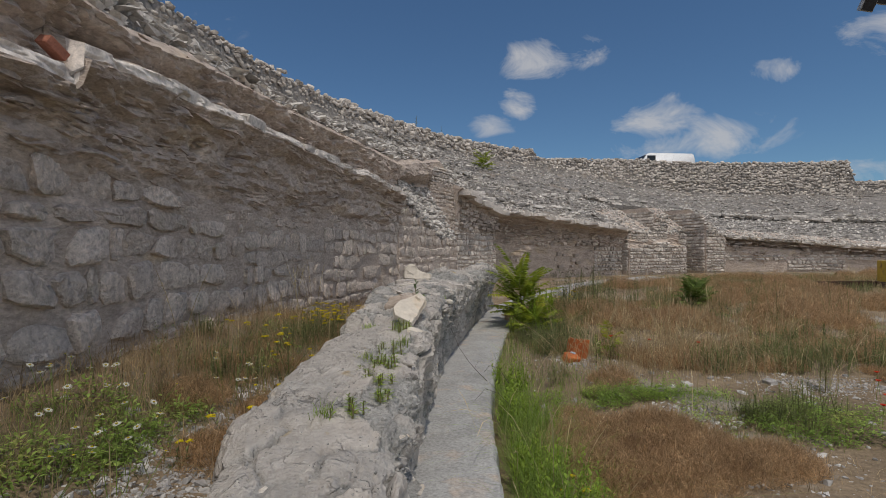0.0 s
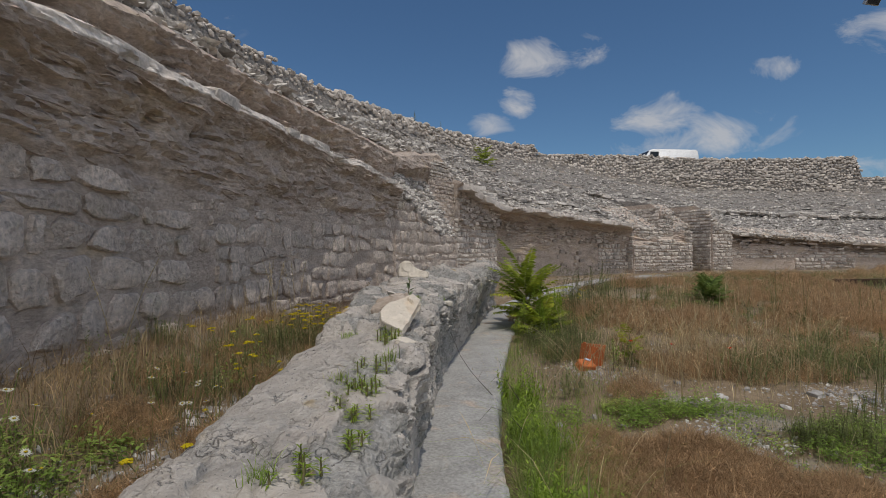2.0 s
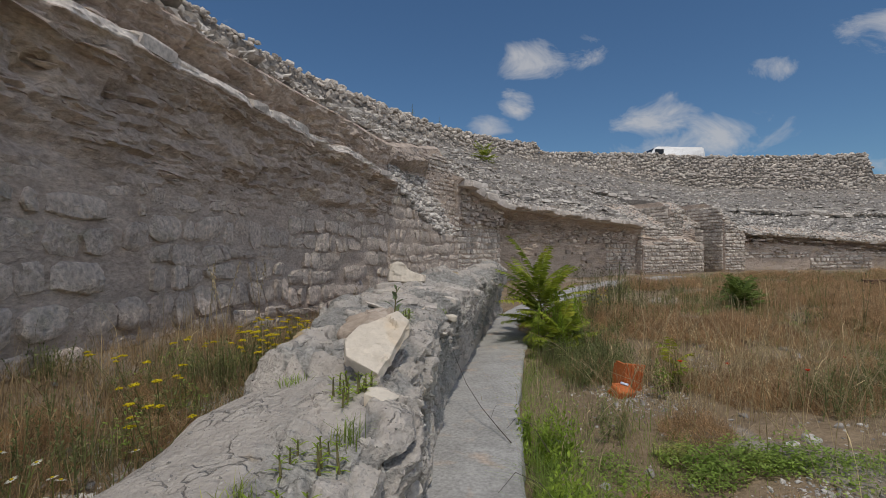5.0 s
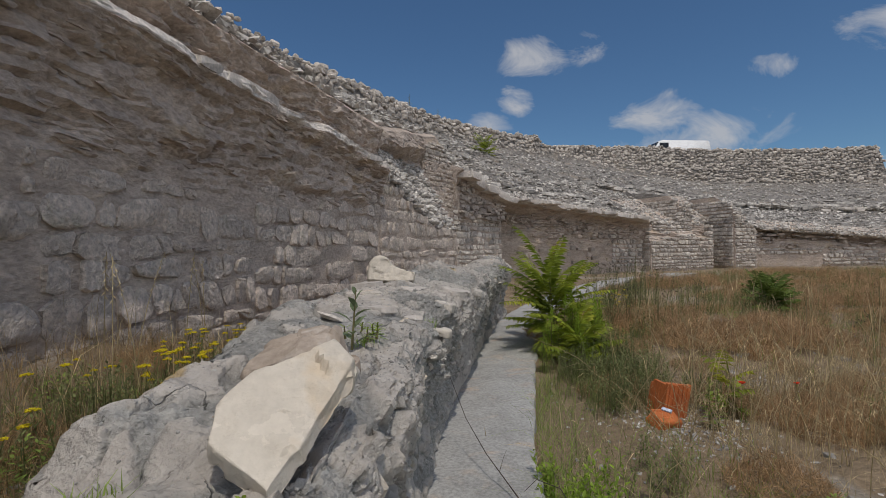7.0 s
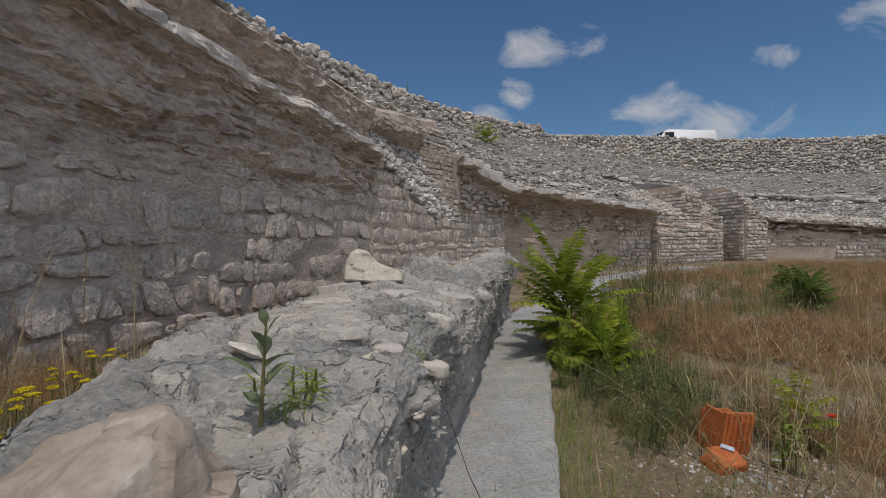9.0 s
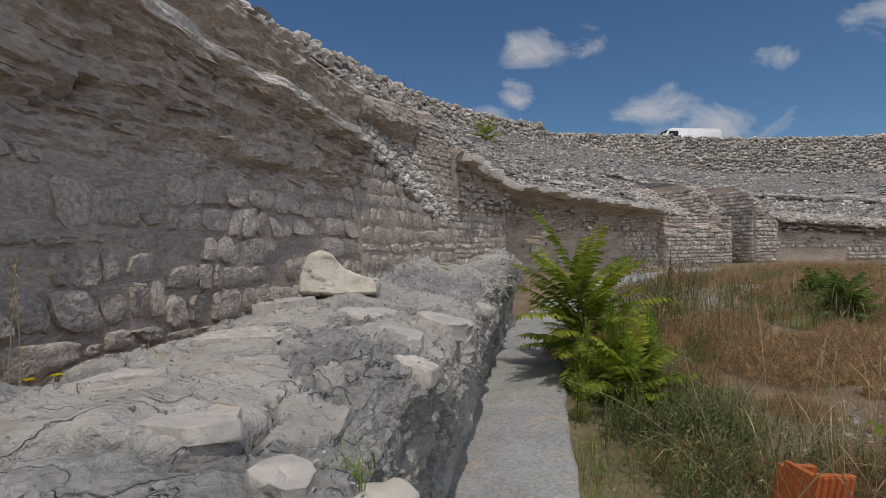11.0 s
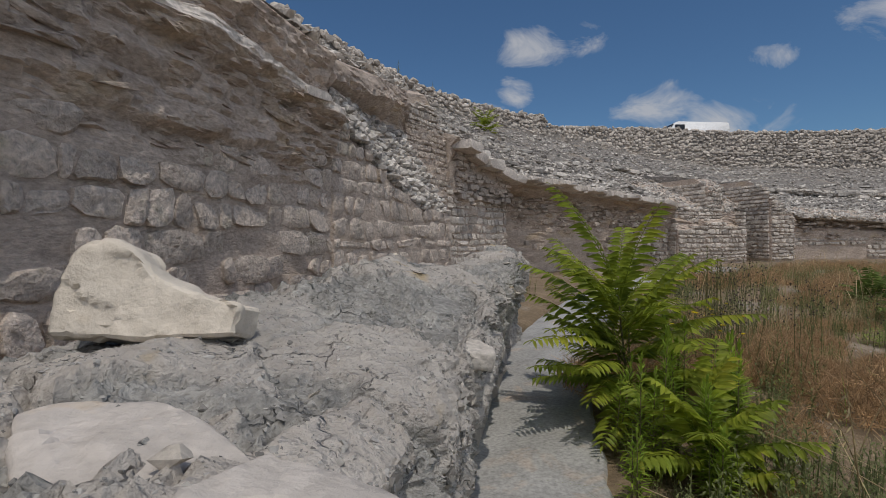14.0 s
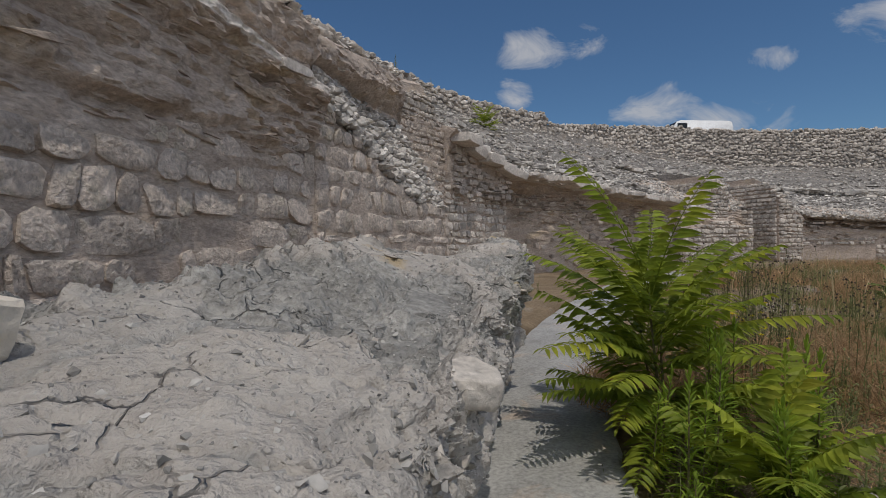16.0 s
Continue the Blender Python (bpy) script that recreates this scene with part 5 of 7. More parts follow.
shaped_stone("stone_lump", [(-0.06, -0.05), (0.055, -0.06), (0.07, 0.03), (0.0, 0.07), (-0.06, 0.04)], 0.08,
             pose(-0.22, 3.88, 0.65, 10, 5, 60), M_WHITE, "small cream stone lump under the tilted slab", 404)
shaped_stone("broken_boulder", [(-0.23, -0.10), (0.0, -0.105), (0.21, -0.09), (0.225, -0.01), (0.10, 0.02), (0.01, 0.05), (-0.05, 0.12), (-0.13, 0.15), (-0.2, 0.11), (-0.235, 0.0)], 0.14,
             pose(-0.38, 7.55, 0.972, 78, 3, 6) @ Matrix.Scale(0.93, 4), M_WHITE, "upright cream limestone chunk standing on the low wall", 405, rough=0.013)
shaped_stone("jutting_stone", [(-0.07, -0.045), (0.035, -0.06), (0.065, 0.0), (0.03, 0.05), (-0.06, 0.035)], 0.05,
             pose(0.36, 7.86, 0.745, 14, 10, 30), M_LOWSTONE, "angular pale stone jutting from the low wall", 406)
def low_z(x, y):
    """The height of the low wall's top at a place."""
    row = LOW_GRID[int(np.clip(np.searchsorted(low_angles, ring_of(x, y)[0]), 0, LOW_GRID.shape[0] - 1)), 4 * LOW_SUB:9 * LOW_SUB]
    return float(row[np.argmin(np.hypot(row[:, 0] - x, row[:, 1] - y)), 2])


shaped_stone("flat_stone", [(-0.14, -0.05), (0.1, -0.08), (0.15, 0.02), (0.03, 0.08), (-0.12, 0.05)], 0.024,
             pose(-0.42, 6.35, low_z(-0.42, 6.35) - 0.006, 3, -2, 10), M_LOWSTONE, "thin flat pale stone on the low wall", 408, rough=0.01)

# large plates bedded in the top
g = np.random.default_rng(33)
for n, (x, y, w, d, th, mat, rx, ry) in enumerate(((-0.12, 6.93, 0.52, 0.25, 0.07, M_PLATE, 4, 6), (0.14, 6.74, 0.24, 0.24, 0.06, M_PLATE, 6, 12), (0.0, 6.5, 0.18, 0.30, 0.05, M_PLATE, 3, 4), (-0.55, 7.05, 0.32, 0.22, 0.05, M_PLATE, -3, -5),
                                                     (-0.08, 5.62, 0.12, 0.10, 0.035, M_PLATE, 5, 8), (0.05, 5.7, 0.11, 0.08, 0.03, M_WHITE, 4, 10),
                                                     (-0.28, 5.75, 0.22, 0.16, 0.03, M_PLATE, 0, 3), (0.07, 6.25, 0.14, 0.18, 0.05, M_LOWSTONE, 3, 14), (-0.5, 5.9, 0.26, 0.18, 0.03, M_PLATE, 0, -4), (-0.34, 6.55, 0.12, 0.06, 0.02, M_LOWSTONE, 0, 0),
                                                     )):
    k = 7
    ang = np.sort(np.arange(k) * math.tau / k + g.normal(0, 0.22, k))
    rad = g.uniform(0.8, 1.12, k)
    outline = [(w / 2 * q * math.cos(a), d / 2 * q * math.sin(a)) for a, q in zip(ang, rad)]
    plate = shaped_stone("stone", outline, th, pose(x, y, low_z(x, y) - th * 0.74, rx, ry, g.uniform(-25, 25)), mat, "", 440 + n, "", 0.011)
    plate.parent = low_wall

# ---- plants ----


def blades(x, y, z, h, w, g, lean=0.35, bend=0.5):
    """Grass blades as one mesh: (verts, faces). x, y, z, h, w are rows of equal length."""
    n = len(x)
    a, b = g.uniform(0, 6.283, n), g.uniform(0, 6.283, n)
    l = np.abs(g.normal(0, lean, n)) * h
    k = l * bend
    side = np.stack([np.cos(b), np.sin(b), 0 * b], -1) * w[:, None] / 2
    dirn = np.stack([np.cos(a), np.sin(a), 0 * a], -1)
    base = np.stack([x, y, z], -1)
    mid = base + dirn * (l * 0.35)[:, None] + np.stack([0 * h, 0 * h, h * 0.55], -1)
    tip = base + dirn * (l + k)[:, None] + np.stack([0 * h, 0 * h, h * np.sqrt(np.clip(1 - (l / (h + 1e-6)) ** 2 * 0.5, 0.2, 1))], -1)
    v = np.stack([base - side, base + side, mid - side * 0.8, mid + side * 0.8, tip], 1).reshape(-1, 3)
    o = np.arange(n)[:, None] * 5
    f = np.concatenate([o + [0, 1, 3], o + [0, 3, 2], o + [2, 3, 4]], 0)
    return v, f


def patch(g, n, cx, cy, sx, sy, h0, h1, w0, w1, lean=0.35):
    x, y = g.normal(cx, sx, n), g.normal(cy, sy, n)
    return x, y, ground_z(x, y) - 0.02, g.uniform(h0, h1, n), g.uniform(w0, w1, n), lean


def sown(name, label, mat, patches, g, category="grass"):
    vs, fs, base = [], [], 0
    for x, y, z, h, w, lean in patches:
        v, f = blades(x, y, z, h, w, g, lean)
        vs.append(v)
        fs.append(f + base)
        base += len(v)
    return tagged(put(name, mesh_of(name, np.concatenate(vs), np.concatenate(fs), mat)), label, category, kind="stuff")


def field(g, n, y0, y1, scale, seed, level, h0, h1, w0, w1, lean, side=1.0):
    """Scattered over the arena floor in drifts."""
    y = y0 + (y1 - y0) * g.random(n) ** 1.5
    x = g.uniform(0.6, 1.0, n) * 0 + 0.5 + g.random(n) * (y * side + 1.0)
    p = np.stack([x, y, 0 * x], -1)
    r = np.hypot(x - CX, y - CY)
    keep = (fbm(p * scale, 3, seed) > level) & (r < 22.72)
    x, y = x[keep], y[keep]
    n = len(x)
    grow = 1 + np.clip(y - 6, 0, 20) * 0.07
    return x, y, ground_z(x, y) - 0.02, g.uniform(h0, h1, n), g.uniform(w0, w1, n) * grow, lean


g = np.random.default_rng(41)
sown("dry_grass", "tall bleached straw grass gone dry", M_STRAW, [
    field(g, 3000, 5.8, 14, 0.8, 3, 0.12, 0.05, 0.22, 0.002, 0.004, 1.2), field(g, 2600, 7, 27, 0.5, 4, 0.0, 0.04, 0.15, 0.003, 0.006, 1.6),
    field(g, 900, 2.0, 9, 0.9, 6, 0.1, 0.03, 0.10, 0.002, 0.004, 1.4),
        patch(g, 260, -1.75, 6.6, 0.35, 1.6, 0.25, 0.6, 0.003, 0.005, 0.25)], g)
sown("withered_weeds", "low rusty brown withered weeds", M_BROWN, [
    field(g, 3800, 3.0, 12, 0.8, 14, 0.12, 0.03, 0.10, 0.003, 0.005, 1.3), field(g, 3500, 8, 26, 0.5, 15, 0.0, 0.04, 0.13, 0.004, 0.008, 1.4),
    patch(g, 1500, 1.6, 4.4, 0.26, 0.3, 0.06, 0.2, 0.0025, 0.0045, 0.9), patch(g, 1500, 2.2, 4.2, 0.35, 0.28, 0.06, 0.2, 0.0025, 0.0045, 0.9),
    patch(g, 500, 1.35, 3.5, 0.2, 0.3, 0.08, 0.2, 0.0025, 0.005, 0.8), patch(g, 1500, 3.6, 7.6, 0.6, 0.4, 0.1, 0.35, 0.003, 0.006, 0.6),
    patch(g, 1500, 6.0, 13.5, 0.8, 0.8, 0.1, 0.3, 0.004, 0.007, 1.0),
    patch(g, 1600, -2.0, 4.2, 0.25, 0.9, 0.1, 0.3, 0.003, 0.005, 0.5), patch(g, 1400, -1.5, 4.6, 0.3, 0.8, 0.08, 0.3, 0.003, 0.005, 0.5),
    patch(g, 1600, -1.6, 7.0, 0.3, 1.2, 0.1, 0.35, 0.003, 0.005, 0.5)], g, "weeds")
strip_f = np.concatenate([g.uniform(-6, 9.5, 2600), g.uniform(-5, 2, 3200)])
strip_r = 22.98 - 0.017 * strip_f - np.abs(g.normal(0, 0.2, len(strip_f)))
strip = ring_xyz(strip_f, strip_r, 0 * strip_f)
sh = 0.05 + 0.45 * g.random(len(strip_f)) ** 1.5 * np.interp(strip_f, [-6, -3, 3, 9.5], [1.0, 1.1, 0.8, 0.6])
sown("green_grass", "fresh thin green grass beside the ledge", M_GREEN, [
    (strip[:, 0], strip[:, 1], ground_z(strip[:, 0], strip[:, 1]) - 0.02, sh, g.uniform(0.0018, 0.004, len(sh)), 0.9),
        patch(g, 700, 1.6, 6.0, 0.3, 0.5, 0.05, 0.2, 0.003, 0.006, 0.5), patch(g, 250, 4.5, 9.5, 1.0, 1.0, 0.1, 0.4, 0.004, 0.007, 0.4),
    patch(g, 300, -1.95, 2.6, 0.2, 0.35, 0.06, 0.2, 0.002, 0.004, 0.6)], g)
base_f = g.uniform(-6, 22, 5200)
base_xy = ring_xyz(base_f, 26.0 - np.abs(g.normal(0, 0.3, len(base_f))), 0 * base_f)
edge_f = g.uniform(1, 14, 250)
edge_xy = ring_xyz(edge_f, 22.9 - 0.017 * edge_f - np.abs(g.normal(0, 0.22, len(edge_f))), 0 * edge_f)
sown("wall_foot_weeds", "brown and straw weeds along the foot of the wall", M_BROWN, [
    (base_xy[:, 0], base_xy[:, 1], ground_z(base_xy[:, 0], base_xy[:, 1]) - 0.02, g.uniform(0.05, 0.28, len(base_f)), g.uniform(0.002, 0.005, len(base_f)), 0.8)], g, "weeds")
sown("grey_weeds", "grey-green wiry weeds among the dry grass", M_OLIVE, [
    (edge_xy[:, 0], edge_xy[:, 1], ground_z(edge_xy[:, 0], edge_xy[:, 1]) - 0.02, g.uniform(0.05, 0.4, len(edge_f)), g.uniform(0.002, 0.004, len(edge_f)), 0.7),
    patch(g, 200, 2.2, 10.8, 0.5, 0.8, 0.1, 0.35, 0.002, 0.004, 0.6), patch(g, 250, 4.5, 13.5, 1.2, 1.2, 0.1, 0.4, 0.003, 0.005, 0.6),
    patch(g, 200, 1.95, 9.1, 0.28, 0.35, 0.05, 0.25, 0.002, 0.004, 0.8), patch(g, 150, 2.3, 10.2, 0.4, 0.5, 0.05, 0.25, 0.002, 0.004, 0.8),
    patch(g, 200, 1.5, 7.6, 0.22, 0.4, 0.1, 0.3, 0.002, 0.004, 0.7), patch(g, 900, 3.3, 4.8, 0.4, 0.28, 0.06, 0.25, 0.002, 0.004, 0.7),
    patch(g, 150, 3.0, 12.0, 0.6, 0.7, 0.15, 0.6, 0.003, 0.005, 0.6), patch(g, 1600, 10.0, 20.0, 1.5, 1.5, 0.15, 0.45, 0.006, 0.010, 0.8),
    patch(g, 2200, 16.0, 22.0, 3.0, 1.5, 0.15, 0.5, 0.006, 0.010, 0.8),
    patch(g, 1800, -1.55, 5.4, 0.25, 0.9, 0.08, 0.3, 0.002, 0.004, 0.8), patch(g, 1600, -1.85, 3.0, 0.25, 0.5, 0.05, 0.18, 0.002, 0.005, 0.8)], g, "weeds")


def leaf(bm, base, d, up, length, width, droop=0.25, fold=0.25):
    """A pointed leaf with a fold along its middle."""
    d, up = d.normalized(), up.normalized()
    s = d.cross(up).normalized()
    pts = [(0.0, 0.02), (0.3, 0.5), (0.62, 0.42), (1.0, 0.0)]
    left, mid, right = [], [], []
    for t, w in pts:
        c = base + d * length * t - up * droop * length * t * t
        mid.append(bm.verts.new(c))
        if w > 0.05:
            left.append(bm.verts.new(c + s * w * width + up * fold * w * width))
            right.append(bm.verts.new(c - s * w * width + up * fold * w * width))
    bm.faces.new((mid[0], mid[1], left[0]))
    bm.faces.new((mid[1], mid[2], left[1], left[0]))
    bm.faces.new((mid[2], mid[3], left[1]))
    bm.faces.new((mid[0], right[0], mid[1]))
    bm.faces.new((mid[1], right[0], right[1], mid[2]))
    bm.faces.new((mid[2], right[1], mid[3]))


# ---- clumps ----


def stalks(n, length, spread, w, g, lay=1.0):
    """Loose long dry stalks, bent and crossing, each with a thin seed head: (verts, faces)."""
    vs, fs, base = [], [], 0
    for k in range(n):
        az, tilt = g.uniform(0, 6.283), min(abs(g.normal(0, 0.42 * lay)), 1.35)
        turn = g.normal(0, 0.25)
        ln = length * g.uniform(0.45, 1.15)
        at = np.array((g.normal(0, spread), g.normal(0, spread), -0.02))
        pts, ang = [at], tilt * 0.4
        for s in range(5):
            d = np.array((math.cos(az) * math.sin(ang), math.sin(az) * math.sin(ang), math.cos(ang)))
            at = at + d * ln / 5
            if at[2] < 0.02:
                at[2] = 0.02
            pts.append(at)
            ang += tilt * 0.22 + (0.18 if s > 2 else 0.0) * g.random()
            az += turn * 0.3
        side = np.array((math.cos(az + 1.57), math.sin(az + 1.57), 0.0))
        if k % 2:
            side = np.array((math.cos(az), math.sin(az), 0.3))
        head = g.random() < 0.6
        wid = [w, w * 0.9, w * 0.8, w * 0.7, w * (2.0 if head else 0.6), w * 0.25]
        for q, ww in zip(pts, wid):
            vs += [q - side * ww / 2, q + side * ww / 2]
        fs += [[base + 2 * s, base + 2 * s + 1, base + 2 * s + 3, base + 2 * s + 2] for s in range(5)]
        base += 12
    return np.array(vs), fs


def leafy_stems(n, height, spread, g, size=0.075):
    """A stand of thin upright stems set with narrow leaves: (verts, faces)."""
    bm = bmesh.new()
    for k in range(n):
        foot = Vector((g.normal(0, spread), g.normal(0, spread), -0.02))
        top = foot + Vector((g.normal(0, 0.12), g.normal(0, 0.12), 1)) * height * g.uniform(0.55, 1.1)
        leaf(bm, foot, top - foot, Vector((1, 0, 0)), (top - foot).length, 0.006, 0.0)
        for j in range(16):
            t = 0.15 + 0.85 * j / 16
            az = j * 2.4 + k
            leaf(bm, foot.lerp(top, t), Vector((math.cos(az), math.sin(az), g.uniform(0.5, 1.5))), Vector((0, 0, 1)), size * g.uniform(0.6, 1.2) * (1.1 - 0.5 * t), size * 0.2)
    bm.verts.index_update()
    out = np.array([v.co[:] for v in bm.verts]), [[v.index for v in f.verts] for f in bm.faces]
    bm.free()
    return out


def fuzz(n, h, spread, g):
    """A dome of fine branching dead stems."""
    rho, az = spread * np.sqrt(g.random(n)), g.uniform(0, 6.283, n)
    dome = h * (1 - 0.75 * (rho / spread) ** 2) * g.uniform(0.45, 1.05, n)
    at = np.stack([rho * np.cos(az), rho * np.sin(az), dome * g.uniform(0.2, 0.85, n)], -1)
    d = g.normal(0, 1, (n, 3)) + np.array([0, 0, 0.9])
    d /= np.linalg.norm(d, axis=1, keepdims=True)
    s = np.cross(d, g.normal(0, 1, (n, 3)))
    s = s / np.linalg.norm(s, axis=1, keepdims=True) * 0.0018
    ln = g.uniform(0.03, 0.11, n)[:, None]
    v = np.stack([at - s, at + s, at + d * ln], 1).reshape(-1, 3)
    o = np.arange(n)[:, None] * 3
    return v, o + [0, 1, 2]


def leafy(n, h, spread, size, g):
    """Low leafy growth."""
    bm = bmesh.new()
    for k in range(n):
        rho, az = spread * math.sqrt(g.random()), g.uniform(0, 6.283)
        at = Vector((rho * math.cos(az), rho * math.sin(az), h * g.random() * (1 - 0.6 * rho / spread)))
        e, up = g.uniform(0, 6.283), g.uniform(-0.2, 1.0)
        leaf(bm, at, Vector((math.cos(e), math.sin(e), up)), Vector((0, 0, 1)), size * g.uniform(0.6, 1.2), size * 0.4 * g.uniform(0.7, 1.2))
    bm.verts.index_update()
    out = np.array([v.co[:] for v in bm.verts]), [[v.index for v in f.verts] for f in bm.faces]
    bm.free()
    return out


def strewn(name, label, category, meshes, spots, g, lo=0.7, hi=1.3):
    """Growth that nobody could count, as one mesh."""
    vs, fs, base = [], [], 0
    for n, (x, y) in enumerate(spots):
        if 22.97 < ring_of(x, y)[1] < 24.6:
            continue
        v, f = meshes[n % len(meshes)]
        k, a = g.uniform(lo, hi), g.uniform(0, 6.283)
        c, s = math.cos(a) * k, math.sin(a) * k
        vs.append(v @ np.array([[c, s, 0], [-s, c, 0], [0, 0, k]]) + np.array((x, y, float(ground_z(x, y)))))
        fs += [[i + base for i in q] for q in f]
        base += len(v)
    return tagged(put(name[0], mesh_of(name[0], np.concatenate(vs), fs, name[1])), label, category, kind="stuff")


def scatter(name, label, category, group, meshes, spots, g, lo=0.7, hi=1.3):
    for n, (x, y) in enumerate(spots):
        q = ring_of(x, y)
        if 22.97 < q[1] < 24.6:
            continue
        k = g.uniform(lo, hi)
        m = Matrix.Translation((x, y, float(ground_z(x, y)))) @ pose(0, 0, 0, 0, 0, g.uniform(0, 360)) @ Matrix.Scale(k, 4)
        tagged(put(name, meshes[n % len(meshes)], m=m), label, category, group)


def spots(g, n, y0, y1, k0, k1, scale, seed, level):
    out = []
    while len(out) < n:
        y = y0 + (y1 - y0) * g.random() ** 1.3
        x = 0.8 + g.uniform(k0, k1) * y
        if fbm(np.array([[x, y, 0.0]]) * scale, 2, seed)[0] > level and ring_of(x, y)[1] < 22.5:
            out.append((x, y))
    return out


def near(g, n, cx, cy, sx, sy):
    return [(g.normal(cx, sx), g.normal(cy, sy)) for k in range(n)]


g = np.random.default_rng(44)
straw = [stalks(n, h, s, 0.0027, g, lay * 1.3) for n, h, s, lay in ((12, 0.7, 0.12, 1.3), (9, 0.9, 0.16, 1.1), (16, 0.5, 0.16, 2.0), (12, 0.8, 0.2, 2.4), (22, 0.3, 0.16, 1.8))]
far_straw = [stalks(n, h, s, 0.0045, g, lay * 1.5) for n, h, s, lay in ((26, 0.5, 0.25, 1.5), (18, 0.7, 0.22, 1.2), (30, 0.35, 0.3, 2.0))]
rust = [mesh_of("dead_bush", *fuzz(2600, h, s, g), M_RUSTWEED) for h, s in ((0.28, 0.28), (0.22, 0.34), (0.17, 0.26))]
green = [leafy(170, h, s, 0.035, g) for h, s in ((0.12, 0.16), (0.2, 0.14), (0.08, 0.2))]
olive = [leafy_stems(n, h, 0.1, g, 0.045) for n, h in ((18, 0.32), (22, 0.24), (16, 0.38))]
stand = [leafy_stems(n, h, 0.06, g) for n, h in ((10, 0.42), (12, 0.34), (9, 0.5), (12, 0.26))]
open_ground = lambda q: not (8.3 < q[1] < 11.5 and q[0] < 4.2) and q[1] > 6.0
strewn(("straw", M_STRAW), "loose bent stalks of bleached dry grass", "grass", straw,
        [q for q in spots(g, 150, 5.4, 13, 0.12, 0.9, 0.6, 3, -0.2) if open_ground(q)] + near(g, 46, 2.9, 7.2, 0.6, 0.5) + near(g, 30, 3.7, 7.8, 0.7, 0.5) + near(g, 5, 2.7, 5.3, 0.5, 0.3) + [(q.x, q.y) for q in (P(f, 22.75 - 0.017 * f, 0) for f in np.arange(-5, 7, 1.1))], g)
strewn(("far_straw", M_STRAW), "dry straw grass of the far field", "grass", far_straw, spots(g, 70, 11, 26, 0.05, 0.85, 0.4, 5, -0.2), g, 0.6, 1.2)
scatter("dead_bush", "low fuzzy rust-brown withered bush", "dead bush", "withered bushes in the field", rust,
        near(g, 26, 1.7, 4.25, 0.38, 0.30) + near(g, 9, 1.3, 3.6, 0.2, 0.25) + near(g, 9, 2.5, 4.0, 0.4, 0.2) + near(g, 9, 4.0, 7.0, 0.5, 0.25) + near(g, 10, 3.5, 7.4, 0.5, 0.3) + near(g, 8, 2.4, 8.0, 0.5, 0.5) + near(g, 22, 3.6, 11.5, 0.9, 1.2) + near(g, 14, 3.4, 10.6, 0.6, 0.5) + spots(g, 70, 5.8, 13, 0.1, 0.9, 0.7, 14, 0.0), g)
scatter("dead_bush", "fuzzy rust-brown withered bush", "dead bush", "withered bushes in the field", rust, spots(g, 90, 9.5, 26, 0.05, 0.85, 0.4, 15, -0.1), g, 1.3, 2.4)
scatter("dead_bush", "low fuzzy brown withered weed by the wall", "dead bush", "withered weeds in the passage", rust,
        near(g, 6, -1.95, 4.3, 0.2, 0.6) + near(g, 5, -1.45, 4.7, 0.2, 0.7) + near(g, 9, -1.55, 7.0, 0.25, 0.9) + near(g, 4, -1.2, 3.4, 0.15, 0.4), g, 0.5, 0.95)
strewn(("leafy_weeds", M_GREEN), "fresh green leafy weeds on gravel", "weeds", green,
        near(g, 34, 2.15, 5.55, 0.42, 0.13) + near(g, 36, 3.3, 4.75, 0.38, 0.24) + near(g, 10, -1.95, 2.55, 0.2, 0.3) + near(g, 8, -1.75, 3.1, 0.2, 0.3) + near(g, 8, -1.6, 5.5, 0.2, 0.5) + spots(g, 18, 5, 12, 0.1, 0.9, 0.9, 31, 0.1), g)
strewn(("wiry_weeds", M_OLIVE), "grey-green wiry weeds in dry grass", "weeds", olive,
        near(g, 12, 2.2, 9.4, 0.3, 0.4) + near(g, 16, 3.0, 11.4, 0.7, 0.5) + near(g, 4, 2.35, 7.6, 0.15, 0.12) + near(g, 34, 1.75, 8.2, 0.2, 0.28) + near(g, 8, 4.8, 7.4, 0.2, 0.2) + near(g, 40, 5.0, 13.5, 1.6, 1.4) + near(g, 8, 1.5, 7.6, 0.2, 0.8) + near(g, 8, 2.3, 10.8, 0.4, 0.6) + near(g, 10, 3.3, 4.9, 0.3, 0.2) + near(g, 16, -1.8, 4.8, 0.25, 0.9) + spots(g, 170, 6.5, 20, 0.08, 0.9, 0.5, 33, -0.05), g)
along = [P(f, 22.96 - 0.017 * f - abs(g.normal(0, 0.2)), 0) for f in np.concatenate([g.uniform(-5.5, 1.5, 36), g.uniform(1.5, 5.0, 8)])]
strewn(("leafy_grass", M_LIME), "lime-green leafy grass standing beside the ledge", "grass", stand, [(q.x, q.y) for q in along if ring_of(q.x, q.y)[1] < 22.95], g, 0.6, 1.15)

